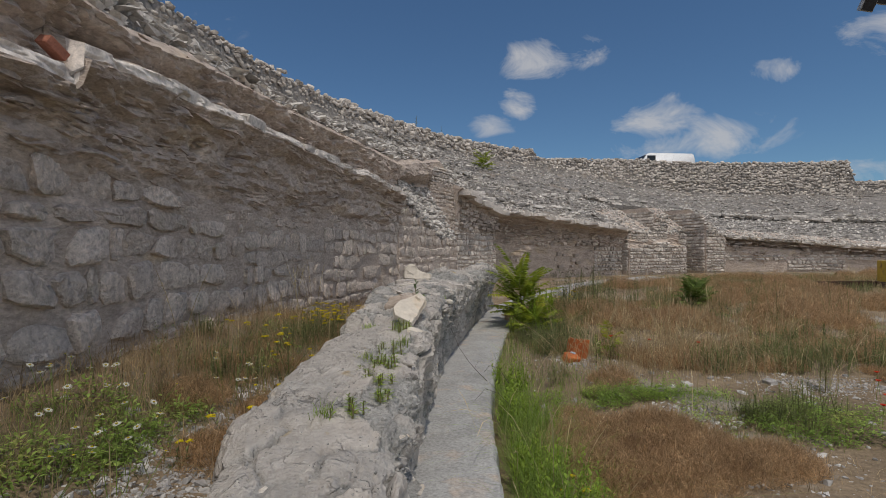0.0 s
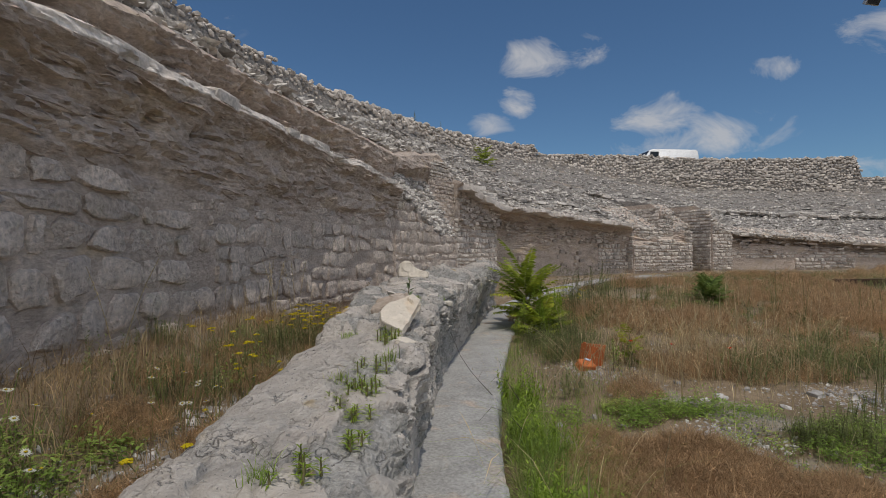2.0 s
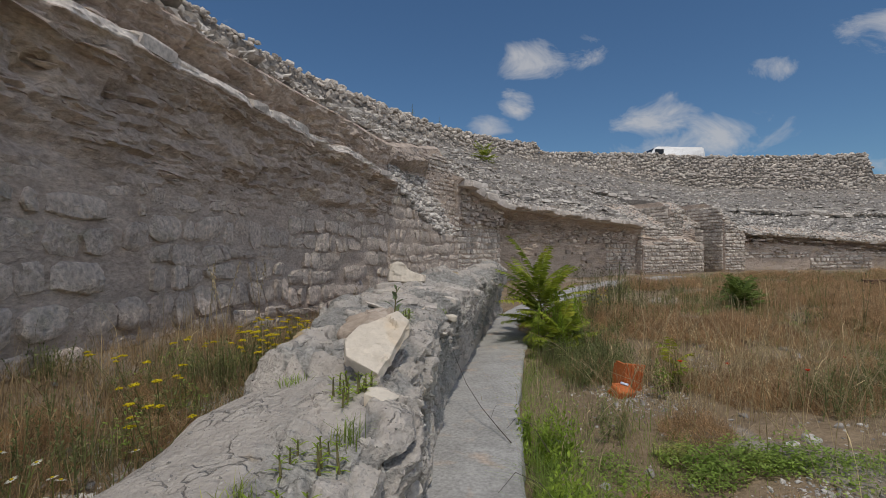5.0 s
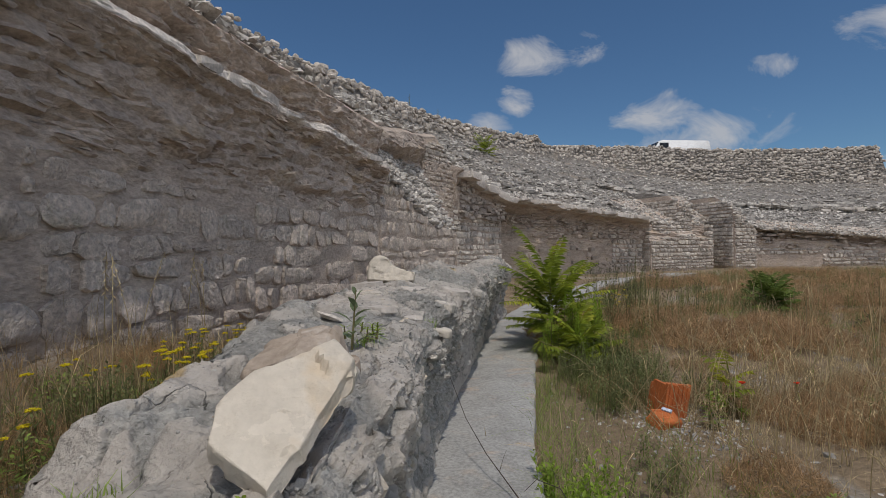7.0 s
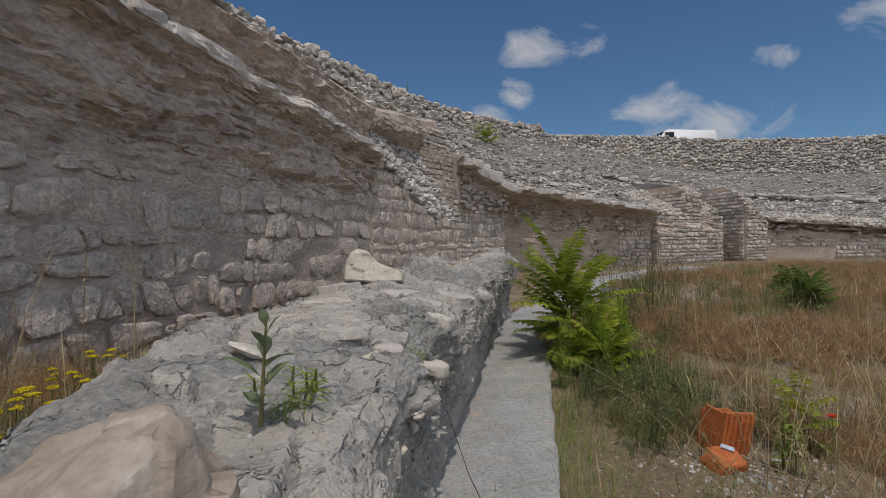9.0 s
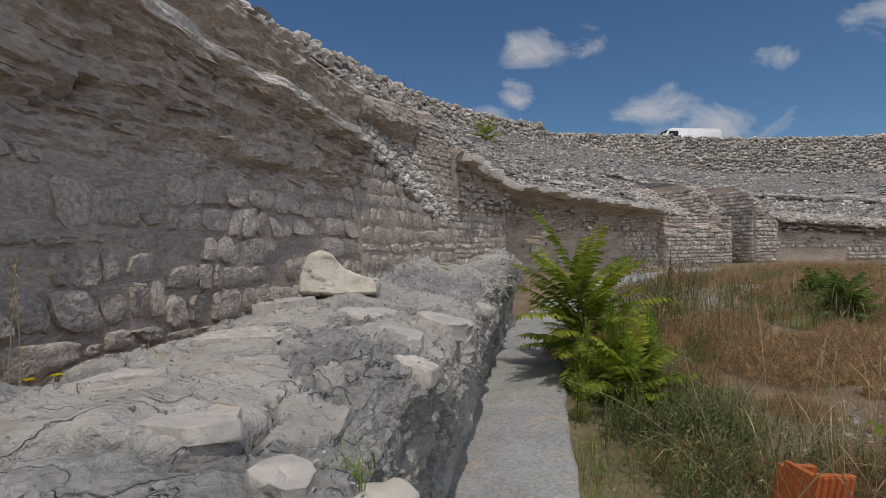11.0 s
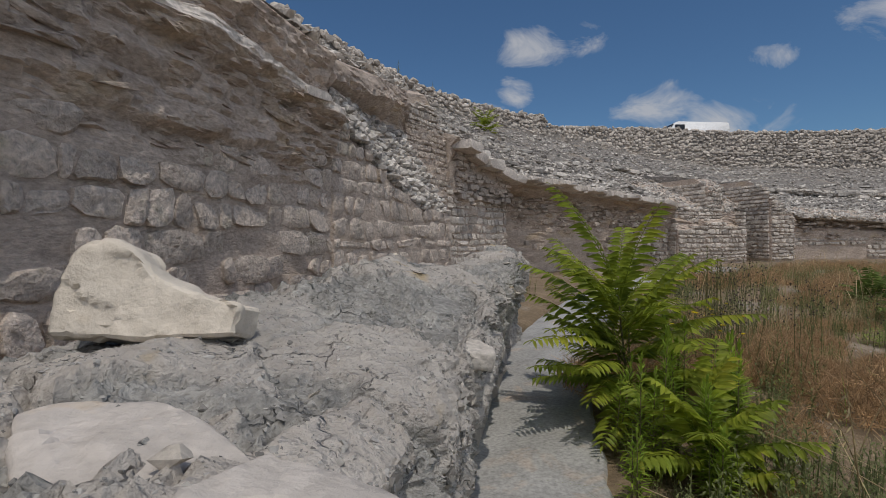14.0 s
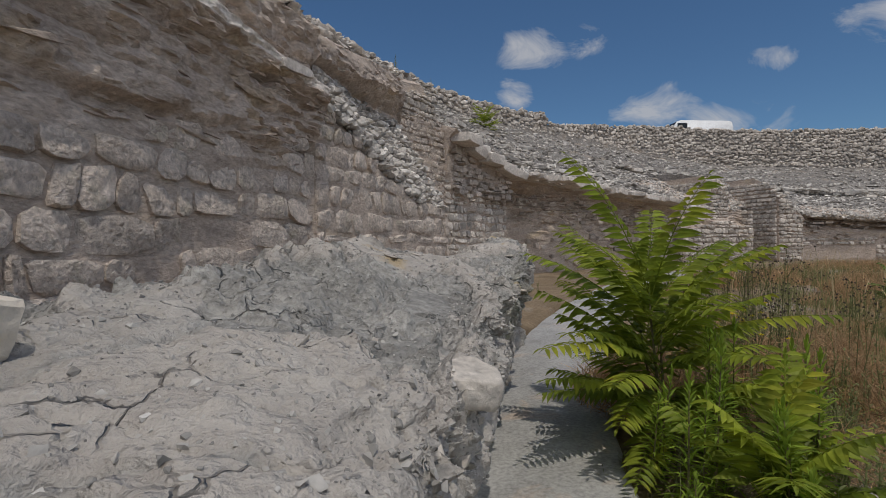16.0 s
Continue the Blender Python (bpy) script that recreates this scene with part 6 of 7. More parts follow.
# gravel on the bare ground
g = np.random.default_rng(42)
placed = []
for n in range(5200):
    u = g.random()
    if u < 0.35:
        f, r = g.uniform(-8, 2), g.normal(24.95, 0.28)
        q = P(f, r, 0)
        x, y = q.x, q.y
        if r < 24.5:
            continue
    else:
        y = 2.5 + 12 * g.random() ** 1.6
        x = 0.6 + g.random() * (y * 1.0)
        if ring_of(x, y)[1] > 22.7:
            continue
    placed.append((x, y, g.choice([0.015, 0.03, 0.06, 0.11], p=[0.5, 0.33, 0.13, 0.04])))
for n, cx, cy, sx, sy in ((1500, 2.35, 4.95, 0.22, 0.16), (1700, 4.4, 5.95, 0.4, 0.2), (900, 5.0, 8.4, 0.5, 0.18), (700, 0.98, 3.1, 0.1, 0.35), (1900, -1.25, 2.6, 0.2, 0.4), (900, 1.9, 7.0, 0.25, 0.3), (700, 3.4, 8.3, 0.4, 0.2)):
    for k in range(n):
        x, y = g.normal(cx, sx), g.normal(cy, sy)
        if not 22.75 < ring_of(x, y)[1] < 24.5:
            placed.append((x, y, g.choice([0.012, 0.02, 0.035, 0.06], p=[0.4, 0.38, 0.18, 0.04])))
zs = ground_z([q[0] for q in placed], [q[1] for q in placed])
a, b = pile(CHIPS, [loose_pose((q[0], q[1], z), q[2], g, 0.6) for q, z in zip(placed, zs)])
tagged(put("gravel", mesh_of("gravel", a, b, M_GRAVEL)), "grey and white gravel strewn over dry soil", "gravel", kind="stuff")


def frond(name, base, azimuth, rise, length, pairs, leaf_len, parent, g, mat=None):
    """A feather-shaped leaf: an arching midrib with paired leaflets."""
    bm = bmesh.new()
    out = Vector((math.cos(azimuth), math.sin(azimuth), 0))
    side = Vector((-out.y, out.x, 0))
    pts = []
    for i in range(9):
        t = i / 8
        pts.append(base + out * length * (t * math.cos(rise) + 0.12 * t * t) + Vector((0, 0, length * (t * math.sin(rise) - 0.34 * t * t * (1.0 - 0.3 * math.sin(rise))))))
    tube(bm, pts, 0.004, 0.0012, 4)
    for k in range(pairs + 1):
        t = 0.16 + 0.84 * k / pairs
        i = min(int(t * 8), 7)
        at = pts[i].lerp(pts[i + 1], t * 8 - i)
        d = (pts[i + 1] - pts[i]).normalized()
        up = side.cross(d) * -1.0
        if up.z < 0:
            up = -up
        size = leaf_len * (0.62 + 0.6 * math.sin(math.pi * min(1, 0.18 + 0.78 * t))) * g.uniform(0.85, 1.12) * (0.6 if t > 0.97 else 1)
        for sgn in ((-1, 1) if k < pairs else (0,)):
            dirn = (side * sgn * 0.9 + d * (0.42 if sgn else 1.0) + Vector((0, 0, g.normal(-0.12, 0.12)))).normalized()
            leaf(bm, at, dirn, up + side * sgn * g.normal(0.15, 0.15), size, size * 0.31, 0.3)
    return part(name, bm, mat or M_LEAF, parent)


def pinnate_plant(name, at, height, fronds, length, leaf_len, label, g, stems=1, pairs=14, category="sapling", mat=None):
    root = tagged(new(name), label, category)
    root.location = at
    for sidx in range(stems):
        lean = Vector((g.normal(0, 0.08), g.normal(0, 0.08), 1)) * height * (1 if sidx == 0 else g.uniform(0.55, 0.85))
        foot = Vector((g.normal(0, 0.05), g.normal(0, 0.05), 0)) if sidx else Vector((0, 0, 0))
        bm = bmesh.new()
        pts = [foot + lean * t + Vector((0.02 * math.sin(5 * t), 0.02 * math.cos(4 * t), 0)) for t in (0, 0.25, 0.5, 0.75, 1.0)]
        tube(bm, pts, 0.012, 0.004, 6)
        part("stem", bm, M_STEM, root)
        count = fronds if sidx == 0 else fronds // 2
        for k in range(count):
            t = 0.2 + 0.8 * k / (count - 1)
            i = min(int(t * 4), 3)
            base = pts[i].lerp(pts[i + 1], t * 4 - i)
            az = k * 2.399 + g.normal(0, 0.25) + sidx
            frond("frond", base, az, lerp(t, [0.2, 0.6, 0.85, 1.0], [0.3, 0.7, 0.95, 1.2]) + g.normal(0, 0.14),
                  length * g.uniform(0.75, 1.15) * lerp(t, [0.2, 0.6, 1.0], [0.75, 0.95, 1.05]), pairs, leaf_len, root, g, mat)
    return root


g = np.random.default_rng(51)
pinnate_plant("tree_of_heaven", (1.5, 9.72, -0.14), 0.88, 26, 0.88, 0.105, "bright green sapling with long feathered leaves beside the ledge", g, 3, 19)
pinnate_plant("tree_of_heaven", (1.58, 8.85, float(ground_z(1.58, 8.85)) - 0.02), 0.32, 12, 0.55, 0.105, "low yellow-green sapling with feathered leaves by the ledge", g, 2, 12)
for x, y in ((6.0, 12.2), (6.3, 12.6), (7.1, 14.3)):
    pinnate_plant("tree_of_heaven", (x, y, float(ground_z(x, y)) - 0.02), 0.4, 14, 0.55, 0.11, "low spreading dark green sapling among dry grass", g, 3, 10, mat=M_DARKLEAF)
q = P(50.5, 33.3, 6.05)
pinnate_plant("tree_of_heaven", q, 0.85, 14, 0.9, 0.16, "green sapling rooted in the rubble slope", g, 3, 9)
pinnate_plant("tree_of_heaven", (2.4, 7.25, float(ground_z(2.4, 7.25)) - 0.01), 0.42, 8, 0.25, 0.07, "young yellow-green seedling by the orange clay block", g, 2, 6)


def lance_plant(name, at, height, leaves, leaf_len, label, g, mat=None, stems=1, category="weed", wide=0.09, rise=0.0):
    """Upright stalks set all round with narrow leaves."""
    root = tagged(new(name), label, category)
    root.location = at
    for sidx in range(stems):
        foot = Vector((g.normal(0, 0.05), g.normal(0, 0.05), 0)) if sidx else Vector((0, 0, 0))
        h = height * (1 if sidx == 0 else g.uniform(0.6, 0.95))
        top = foot + Vector((g.normal(0, 0.06), g.normal(0, 0.06), 1)) * h
        bm = bmesh.new()
        pts = [foot.lerp(top, t) for t in (0, 0.33, 0.66, 1.0)]
        tube(bm, pts, 0.006, 0.002, 5)
        part("stem", bm, M_STEM, root)
        bm = bmesh.new()
        for k in range(leaves):
            t = 0.12 + 0.88 * k / leaves
            az = k * 2.399
            up = lerp(t, [0.1, 0.7, 1.0], [0.25, 0.6, 1.5 if leaves > 12 else 0.95]) + rise + g.normal(0, 0.12)
            d = Vector((math.cos(az) * math.cos(up), math.sin(az) * math.cos(up), math.sin(up)))
            leaf(bm, foot.lerp(top, t), d, Vector((0, 0, 1)) + d * 0.01, leaf_len * g.uniform(0.7, 1.1) * lerp(t, [0, 0.6, 1], [1, 1, 0.55]), leaf_len * wide, 0.3, 0.3)
        part("foliage", bm, mat or M_LIME, root)
    return root


lance_plant("goldenrod", (1.42, 8.98, -0.2), 0.82, 95, 0.13, "lush lime-green leafy weed beside the ledge", g, None, 3)
lance_plant("goldenrod", (1.62, 9.2, -0.18), 0.7, 80, 0.12, "lush lime-green leafy weed beside the sapling", g, None, 3)
lance_plant("goldenrod", (1.15, 8.6, -0.2), 0.45, 60, 0.1, "short lime-green leafy weed at the ledge", g, None, 3)
lance_plant("goldenrod", (1.3, 9.3, -0.17), 0.6, 70, 0.12, "lime-green leafy weed under the sapling", g, None, 3)
for x, y, h in ((1.78, 9.0, 0.75), (1.98, 9.3, 0.65), (1.6, 8.72, 0.6), (1.72, 9.5, 0.8)):
    lance_plant("goldenrod", (x, y, float(ground_z(x, y)) - 0.02), h, 85, 0.14, "lush lime-green leafy weed below the sapling", g, None, 6)
lance_plant("wall_sprout", Vector(low_top(1.4, 6.5)) - Vector((0, 0, 0.012)), 0.24, 10, 0.115, "small grey-green sprout growing from wall mortar", g, M_SPROUT, 1, "sprout", 0.27, 0.4)


def tuft(at, n, h, g, label, mat):
    """A small clump of blades."""
    v, f = blades(g.normal(0, 0.022, n), g.normal(0, 0.03, n), np.full(n, -0.01), h * g.uniform(0.4, 1.1, n), g.uniform(0.002, 0.0045, n), g, 0.55)
    return tagged(put("wall_weed", mesh_of("wall_weed", v, f, mat), m=Matrix.Translation(at)), label, "weed", "weeds on the low wall")


for f, k, h in ((-5.05, 6.0, 0.10), (-2.2, 7.6, 0.10), (1.6, 6.7, 0.05), (-2.8, 6.2, 0.07), (3.0, 8.6, 0.05), (-1.0, 5.4, 0.06)):
    tuft(low_top(f, k), 60, h, g, "small fresh green weed tuft growing from wall mortar", M_GREEN)
for f, k, h, n in ((-5.0, 6.7, 0.11, 4), (-3.0, 7.0, 0.13, 5), (-3.1, 6.7, 0.09, 4), (-3.5, 6.6, 0.08, 4), (-3.8, 7.2, 0.09, 5), (-3.3, 7.7, 0.10, 4), (-2.4, 7.1, 0.12, 4), (-1.6, 7.0, 0.14, 5), (-1.3, 7.3, 0.09, 3), (-4.3, 7.4, 0.07, 4), (1.75, 6.9, 0.07, 4)):
    tagged(lance_plant("wall_weed", Vector(low_top(f, k)) - Vector((0, 0, 0.01)), h * 0.8, 11, 0.05, "small leafy green weed rooted in wall mortar", g, M_LIME, n + 3, "weed", 0.15), group="weeds on the low wall")
lance_plant("thistle", (4.2, 5.75, -0.27), 0.75, 60, 0.11, "tall grey-green leafy weed in the field", g, M_OLIVE, 3)
lance_plant("thistle", (3.1, 11.5, 0.0), 0.9, 60, 0.1, "tall grey-green leafy weed in dry grass", g, M_OLIVE, 4)
lance_plant("thistle", (3.9, 13.2, 0.0), 1.0, 60, 0.1, "tall dark weed with dry seed heads", g, M_OLIVE, 5)
lance_plant("thistle", (2.1, 7.02, float(ground_z(2.1, 7.02)) - 0.01), 0.4, 26, 0.09, "leafy green weed beside the orange clay block", g, M_GREEN, 3, wide=0.3)


def seed_weed(at, height, g):
    """A tall thin dry weed, branched at the top, with small dark seed heads."""
    root = tagged(new("seeded_weed"), "tall thin grey-green weed with dark seed heads", "weed", "seeded weeds in the field")
    root.location = at
    heads = bmesh.new()
    bm = bmesh.new()
    for k in range(5):
        foot = Vector((g.normal(0, 0.05), g.normal(0, 0.05), -0.02))
        top = foot + Vector((g.normal(0, 0.12), g.normal(0, 0.12), 1)) * height * g.uniform(0.7, 1.05)
        tube(bm, [foot, foot.lerp(top, 0.5), top], 0.003, 0.0015, 4)
        for j in range(9):
            t = g.uniform(0.15, 0.95)
            az = g.uniform(0, 6.28)
            leaf(bm, foot.lerp(top, t), Vector((math.cos(az), math.sin(az), 0.8)), Vector((0, 0, 1)), 0.06 * (1.2 - t), 0.012)
        for j in range(6):
            start = foot.lerp(top, g.uniform(0.6, 1.0))
            end = start + Vector((g.normal(0, 0.06), g.normal(0, 0.06), g.uniform(0.04, 0.12)))
            tube(bm, [start, start.lerp(end, 0.5), end], 0.0014, 0.001, 3)
            bmesh.ops.create_icosphere(heads, subdivisions=1, radius=g.uniform(0.005, 0.009), matrix=Matrix.Translation(end))
    part("stem", bm, M_OLIVE, root)
    tagged(part("seed_heads", heads, M_TWIG, root, "small dark brown seed heads"), kind="stuff")
    return root


seeded = [seed_weed((x, y, float(ground_z(x, y))), h, g) for x, y, h in ((2.7, 10.9, 0.95), (3.2, 11.4, 0.85), (2.4, 10.3, 0.7))]
for n in range(15):
    x, y = g.normal(3.0, 0.6), g.normal(11.2, 0.7)
    copy_thing(seeded[n % 3], Matrix.Translation((x, y, float(ground_z(x, y)))) @ pose(0, 0, 0, 0, 0, g.uniform(0, 360)))
for n in range(10):
    x, y = g.uniform(4.2, 8.5), g.uniform(8.5, 15.0)
    copy_thing(seeded[n % 3], Matrix.Translation((x, y, float(ground_z(x, y)))) @ pose(0, 0, 0, 0, 0, g.uniform(0, 360)))
lance_plant("rim_weed", P(49.6, 36.6, 8.45), 0.9, 24, 0.18, "dark weed stalk on top of the rim", g, M_OLIVE, 2)
lance_plant("rim_weed", P(42.6, 34.0, 7.95), 0.8, 24, 0.16, "dark weed stalk on top of the rim wall", g, M_OLIVE, 3)


def yarrow(at, stems, height, g, label="yellow yarrow with flat flower heads by the wall"):
    root = tagged(new("yarrow"), label, "flower", "yarrow along the wall")
    root.location = at
    for k in range(stems):
        top = Vector((g.normal(0, 0.10), g.normal(0, 0.12), height * g.uniform(0.7, 1.1)))
        bm = bmesh.new()
        foot = Vector((g.normal(0, 0.03), g.normal(0, 0.03), -0.03))
        tube(bm, [foot, foot.lerp(top, 0.5) + Vector((0.01, 0, 0)), top], 0.003, 0.0018, 4)
        for j in range(7):
            az = j * 2.4
            leaf(bm, foot.lerp(top, 0.08 + 0.1 * j), Vector((math.cos(az), math.sin(az), 0.6)), Vector((0, 0, 1)), 0.06, 0.012)
        part("stem", bm, M_OLIVE, root)
        bm = bmesh.new()
        rad = g.uniform(0.014, 0.028)
        for j in range(16):
            a, d = j * 2.399, rad * math.sqrt(j / 16)
            m = Matrix.Translation(top + Vector((math.cos(a) * d, math.sin(a) * d, 0.006 * (1 - (d / rad) ** 2) + g.normal(0, 0.0015)))) @ Matrix.Diagonal((1, 1, 0.6, 1))
            bmesh.ops.create_icosphere(bm, subdivisions=1, radius=rad * 0.3, matrix=m)
        part("flower_head", bm, M_YELLOW, root)
    return root


g = np.random.default_rng(61)
kinds = [yarrow(P(f, r, float(ground_z(*P(f, r, 0)[:2]))), n, h, g) for f, r, n, h in ((1.0, 25.1, 7, 0.30), (3.2, 24.95, 6, 0.34), (4.6, 25.2, 7, 0.32))]
for n in range(15):
    f, r = g.uniform(-0.5, 9.0), g.uniform(24.62, 25.4)
    q = P(f, r, 0)
    q.z = float(ground_z(q.x, q.y))
    copy_thing(kinds[n % 3], Matrix.Translation(q) @ pose(0, 0, 0, 0, 0, g.uniform(0, 360)))
for f, r in ((-3.4, 24.75), (-4.2, 24.9), (-1.6, 24.7)):
    q = P(f, r, 0)
    yarrow(Vector((q.x, q.y, float(ground_z(q.x, q.y)))), 2, 0.16, g, "short yellow yarrow in gravel")
yarrow(Vector((0.93, 3.25, -0.34)), 3, 0.24, g, "yellow yarrow beside withered weeds")
yarrow(Vector((2.55, 10.6, 0.0)), 9, 0.45, g, "yellow yarrow in grey weeds")
yarrow(Vector((2.75, 11.0, 0.0)), 9, 0.5, g, "yellow yarrow in the dry grass")


def daisy(at, stems, g):
    root = tagged(new("daisy"), "white ox-eye daisies with yellow centres in green weeds", "flower", "daisies in the passage")
    root.location = at
    for k in range(stems):
        top = Vector((g.normal(0, 0.12), g.normal(0, 0.14), g.uniform(0.16, 0.34)))
        bm = bmesh.new()
        foot = Vector((top.x * 0.4, top.y * 0.4, -0.02))
        tube(bm, [foot, foot.lerp(top, 0.5), top], 0.0022, 0.0015, 4)
        part("stem", bm, M_GREEN, root)
        bm = bmesh.new()
        tilt = Euler((g.normal(0, 0.3), g.normal(0, 0.3), 0)).to_matrix()
        for j in range(13):
            a = j * math.tau / 13
            d = tilt @ Vector((math.cos(a), math.sin(a), 0.05))
            leaf(bm, top + d * 0.005, d, tilt @ Vector((0, 0, 1)), g.uniform(0.013, 0.018), 0.0055, 0.1, 0.05)
        petals = part("petals", bm, M_PETAL, root)
        bm = bmesh.new()
        bmesh.ops.create_icosphere(bm, subdivisions=1, radius=0.007, matrix=Matrix.Translation(top + Vector((0, 0, 0.002))) @ Matrix.Diagonal((1, 1, 0.5, 1)))
        part("centre", bm, M_YELLOW, petals)
    return root


g = np.random.default_rng(62)
for x, y, n in ((-1.95, 2.35, 9), (-1.7, 2.2, 8), (-1.6, 2.65, 7), (-2.1, 2.9, 8), (-1.85, 3.1, 7), (-1.5, 3.75, 9), (-1.35, 3.9, 6), (-2.15, 3.3, 6), (-1.4, 2.3, 5)):
    daisy(Vector((x, y, float(ground_z(x, y)))), n, g)


def poppy(at, h, g):
    root = tagged(new("poppy"), "red poppy in bloom among dry weeds", "flower", "poppies in the field")
    root.location = at
    top = Vector((g.normal(0, 0.03), g.normal(0, 0.03), h))
    bm = bmesh.new()
    tube(bm, [Vector((0, 0, -0.03)), top * 0.5, top], 0.0025, 0.0018, 4)
    part("stem", bm, M_GREEN, root)
    bm = bmesh.new()
    for j in range(4):
        a = j * math.tau / 4 + g.normal(0, 0.2)
        leaf(bm, top, Vector((math.cos(a), math.sin(a), 0.7)), Vector((-math.cos(a) * 0.5, -math.sin(a) * 0.5, 1)), 0.035, 0.045, 0.15, 0.4)
    part("petals", bm, M_POPPY, root)


for x, y, h in ((4.35, 5.2, 0.25), (4.5, 5.3, 0.3), (3.9, 4.6, 0.2), (3.98, 4.7, 0.25), (3.85, 4.5, 0.22), (3.3, 6.7, 0.35), (4.3, 7.4, 0.3), (2.95, 7.2, 0.3), (2.2, 6.8, 0.4)):
    poppy(Vector((x, y, float(ground_z(x, y)))), h, g)


def oat(at, height, bend, az, g):
    """A tall dry culm with a drooping seed head."""
    root = tagged(new("wild_oat"), "tall bleached wild oat stalk with drooping seeds", "grass stalk", "dry stalks")
    root.location = at
    d = Vector((math.cos(az), math.sin(az), 0))
    pts = [Vector((0, 0, -0.03)) + d * bend * (t ** 1.7) * height + Vector((0, 0, height * (t - 0.35 * bend * t * t))) for t in (0, 0.2, 0.4, 0.6, 0.8, 1.0)]
    bm = bmesh.new()
    tube(bm, pts, 0.0036, 0.0018, 4)
    part("culm", bm, M_STRAW, root)
    bm = bmesh.new()
    for k in range(10):
        t = 0.72 + 0.28 * k / 10
        i = min(int(t * 5), 4)
        at2 = pts[i].lerp(pts[i + 1], t * 5 - i)
        a = k * 2.4
        leaf(bm, at2, Vector((math.cos(a) * 0.6, math.sin(a) * 0.6, -0.8)), d, 0.03, 0.006, 0.0)
    tagged(part("seed_head", bm, M_STRAW, root), kind="stuff")
    return root


g = np.random.default_rng(63)
oats = [oat((2.0, 6.4, -0.2), 0.9, 0.5, 0.4, g), oat((2.6, 7.2, -0.14), 0.8, 0.9, 2.0, g), oat((3.1, 6.6, -0.15), 0.95, 0.25, 4.0, g)]
for n in range(150):
    x, y = g.uniform(1.3, 5.0), g.uniform(5.6, 8.6)
    if ring_of(x, y)[1] > 22.6:
        continue
    copy_thing(oats[n % 3], Matrix.Translation((x, y, float(ground_z(x, y)))) @ pose(0, 0, 0, 0, 0, g.uniform(0, 360)))
for x, y in ((-2.0, 4.0), (-2.1, 4.15), (-1.6, 5.7), (-1.75, 5.85), (-1.65, 6.0), (-1.8, 6.2), (-1.6, 6.4), (-1.35, 8.9), (-1.4, 9.1), (-1.85, 7.2), (-1.95, 7.4)):
    q = Matrix.Translation((x, y, float(ground_z(x, y)))) @ pose(0, 0, 0, 0, 0, g.uniform(0, 360))
    copy_thing(oats[2], q)


def twig(name, pts, r0, label, branches=()):
    root = tagged(new(name), label, "twig")
    root.location = pts[0]
    bm = bmesh.new()
    tube(bm, [Vector(p) - Vector(pts[0]) for p in pts], r0, r0 * 0.4, 5)
    part("branch", bm, M_TWIG, root)
    for a, b in branches:
        bm = bmesh.new()
        tube(bm, [Vector(a) - Vector(pts[0]), (Vector(a) + Vector(b)) / 2 - Vector(pts[0]) + Vector((0, 0, 0.01)), Vector(b) - Vector(pts[0])], r0 * 0.5, r0 * 0.25, 4)
        part("shoot", bm, M_TWIG, root)


twig("dead_twig", [(0.47, 5.55, -0.085), (0.40, 5.8, -0.06), (0.30, 6.0, 0.02), (0.2, 6.3, 0.12), (0.10, 6.6, 0.32)], 0.004, "thin dark dead twig leaning across the ledge", [((0.36, 5.88, -0.03), (0.42, 6.05, 0.02))])
twig("dead_twig", [(0.62, 4.6, -0.09), (0.52, 4.75, 0.0), (0.4, 4.85, 0.02), (0.3, 4.82, -0.08)], 0.003, "thin arching dead twig on the ledge", [((0.52, 4.75, 0.0), (0.44, 4.95, 0.06))])
twig("dead_twig", [(0.7, 5.4, -0.09), (0.6, 5.5, 0.06), (0.5, 5.55, 0.08), (0.45, 5.6, 0.0)], 0.003, "thin arching dead twig over the ledge", [((0.6, 5.5, 0.06), (0.57, 5.7, 0.14))])

# ---- things in the field ----
root = tagged(new("clay_block"), "broken orange hollow clay block in the weeds", "clay block")
root.matrix_basis = pose(1.9, 7.34, float(ground_z(1.9, 7.34)) - 0.02, 4, 8, 14) @ Matrix.Scale(1.5, 4)
bm = bmesh.new()
box(bm, (0.15, 0.02, 0.2), (0, -0.06, 0.1), None, 0.004)
box(bm, (0.15, 0.02, 0.17), (0, 0.06, 0.085), None, 0.004)
box(bm, (0.02, 0.1, 0.19), (-0.065, 0, 0.095), None, 0.003)
box(bm, (0.02, 0.1, 0.15), (0.065, 0, 0.075), None, 0.003)
box(bm, (0.012, 0.1, 0.17), (0, 0, 0.085), None, 0.003)
part("shell", bm, M_ORANGE, root)
for i in range(5):
    bm = bmesh.new()
    box(bm, (0.012, 0.008, 0.19), (-0.055 + 0.0275 * i, -0.073, 0.1), None, 0.002)
    part("rib", bm, M_ORANGE, root)
shaped_stone("clay_fragment", [(-0.1, -0.06), (0.09, -0.08), (0.1, 0.05), (-0.06, 0.08)], 0.09, pose(1.73, 7.06, float(ground_z(1.73, 7.06)) - 0.015, 24, 6, 30) @ Matrix.Scale(1.15, 4), M_ORANGE, "orange clay fragment beside the broken block", 420, "clay fragment")
shaped_stone("wrapper", [(-0.04, -0.015), (0.04, -0.02), (0.045, 0.015), (-0.035, 0.02)], 0.012, pose(1.79, 7.08, float(ground_z(1.73, 7.06)) + 0.105, 24, 10, -30), M_FOIL, "crumpled silver and blue foil wrapper", 421, "litter", 0.003)
g = np.random.default_rng(64)
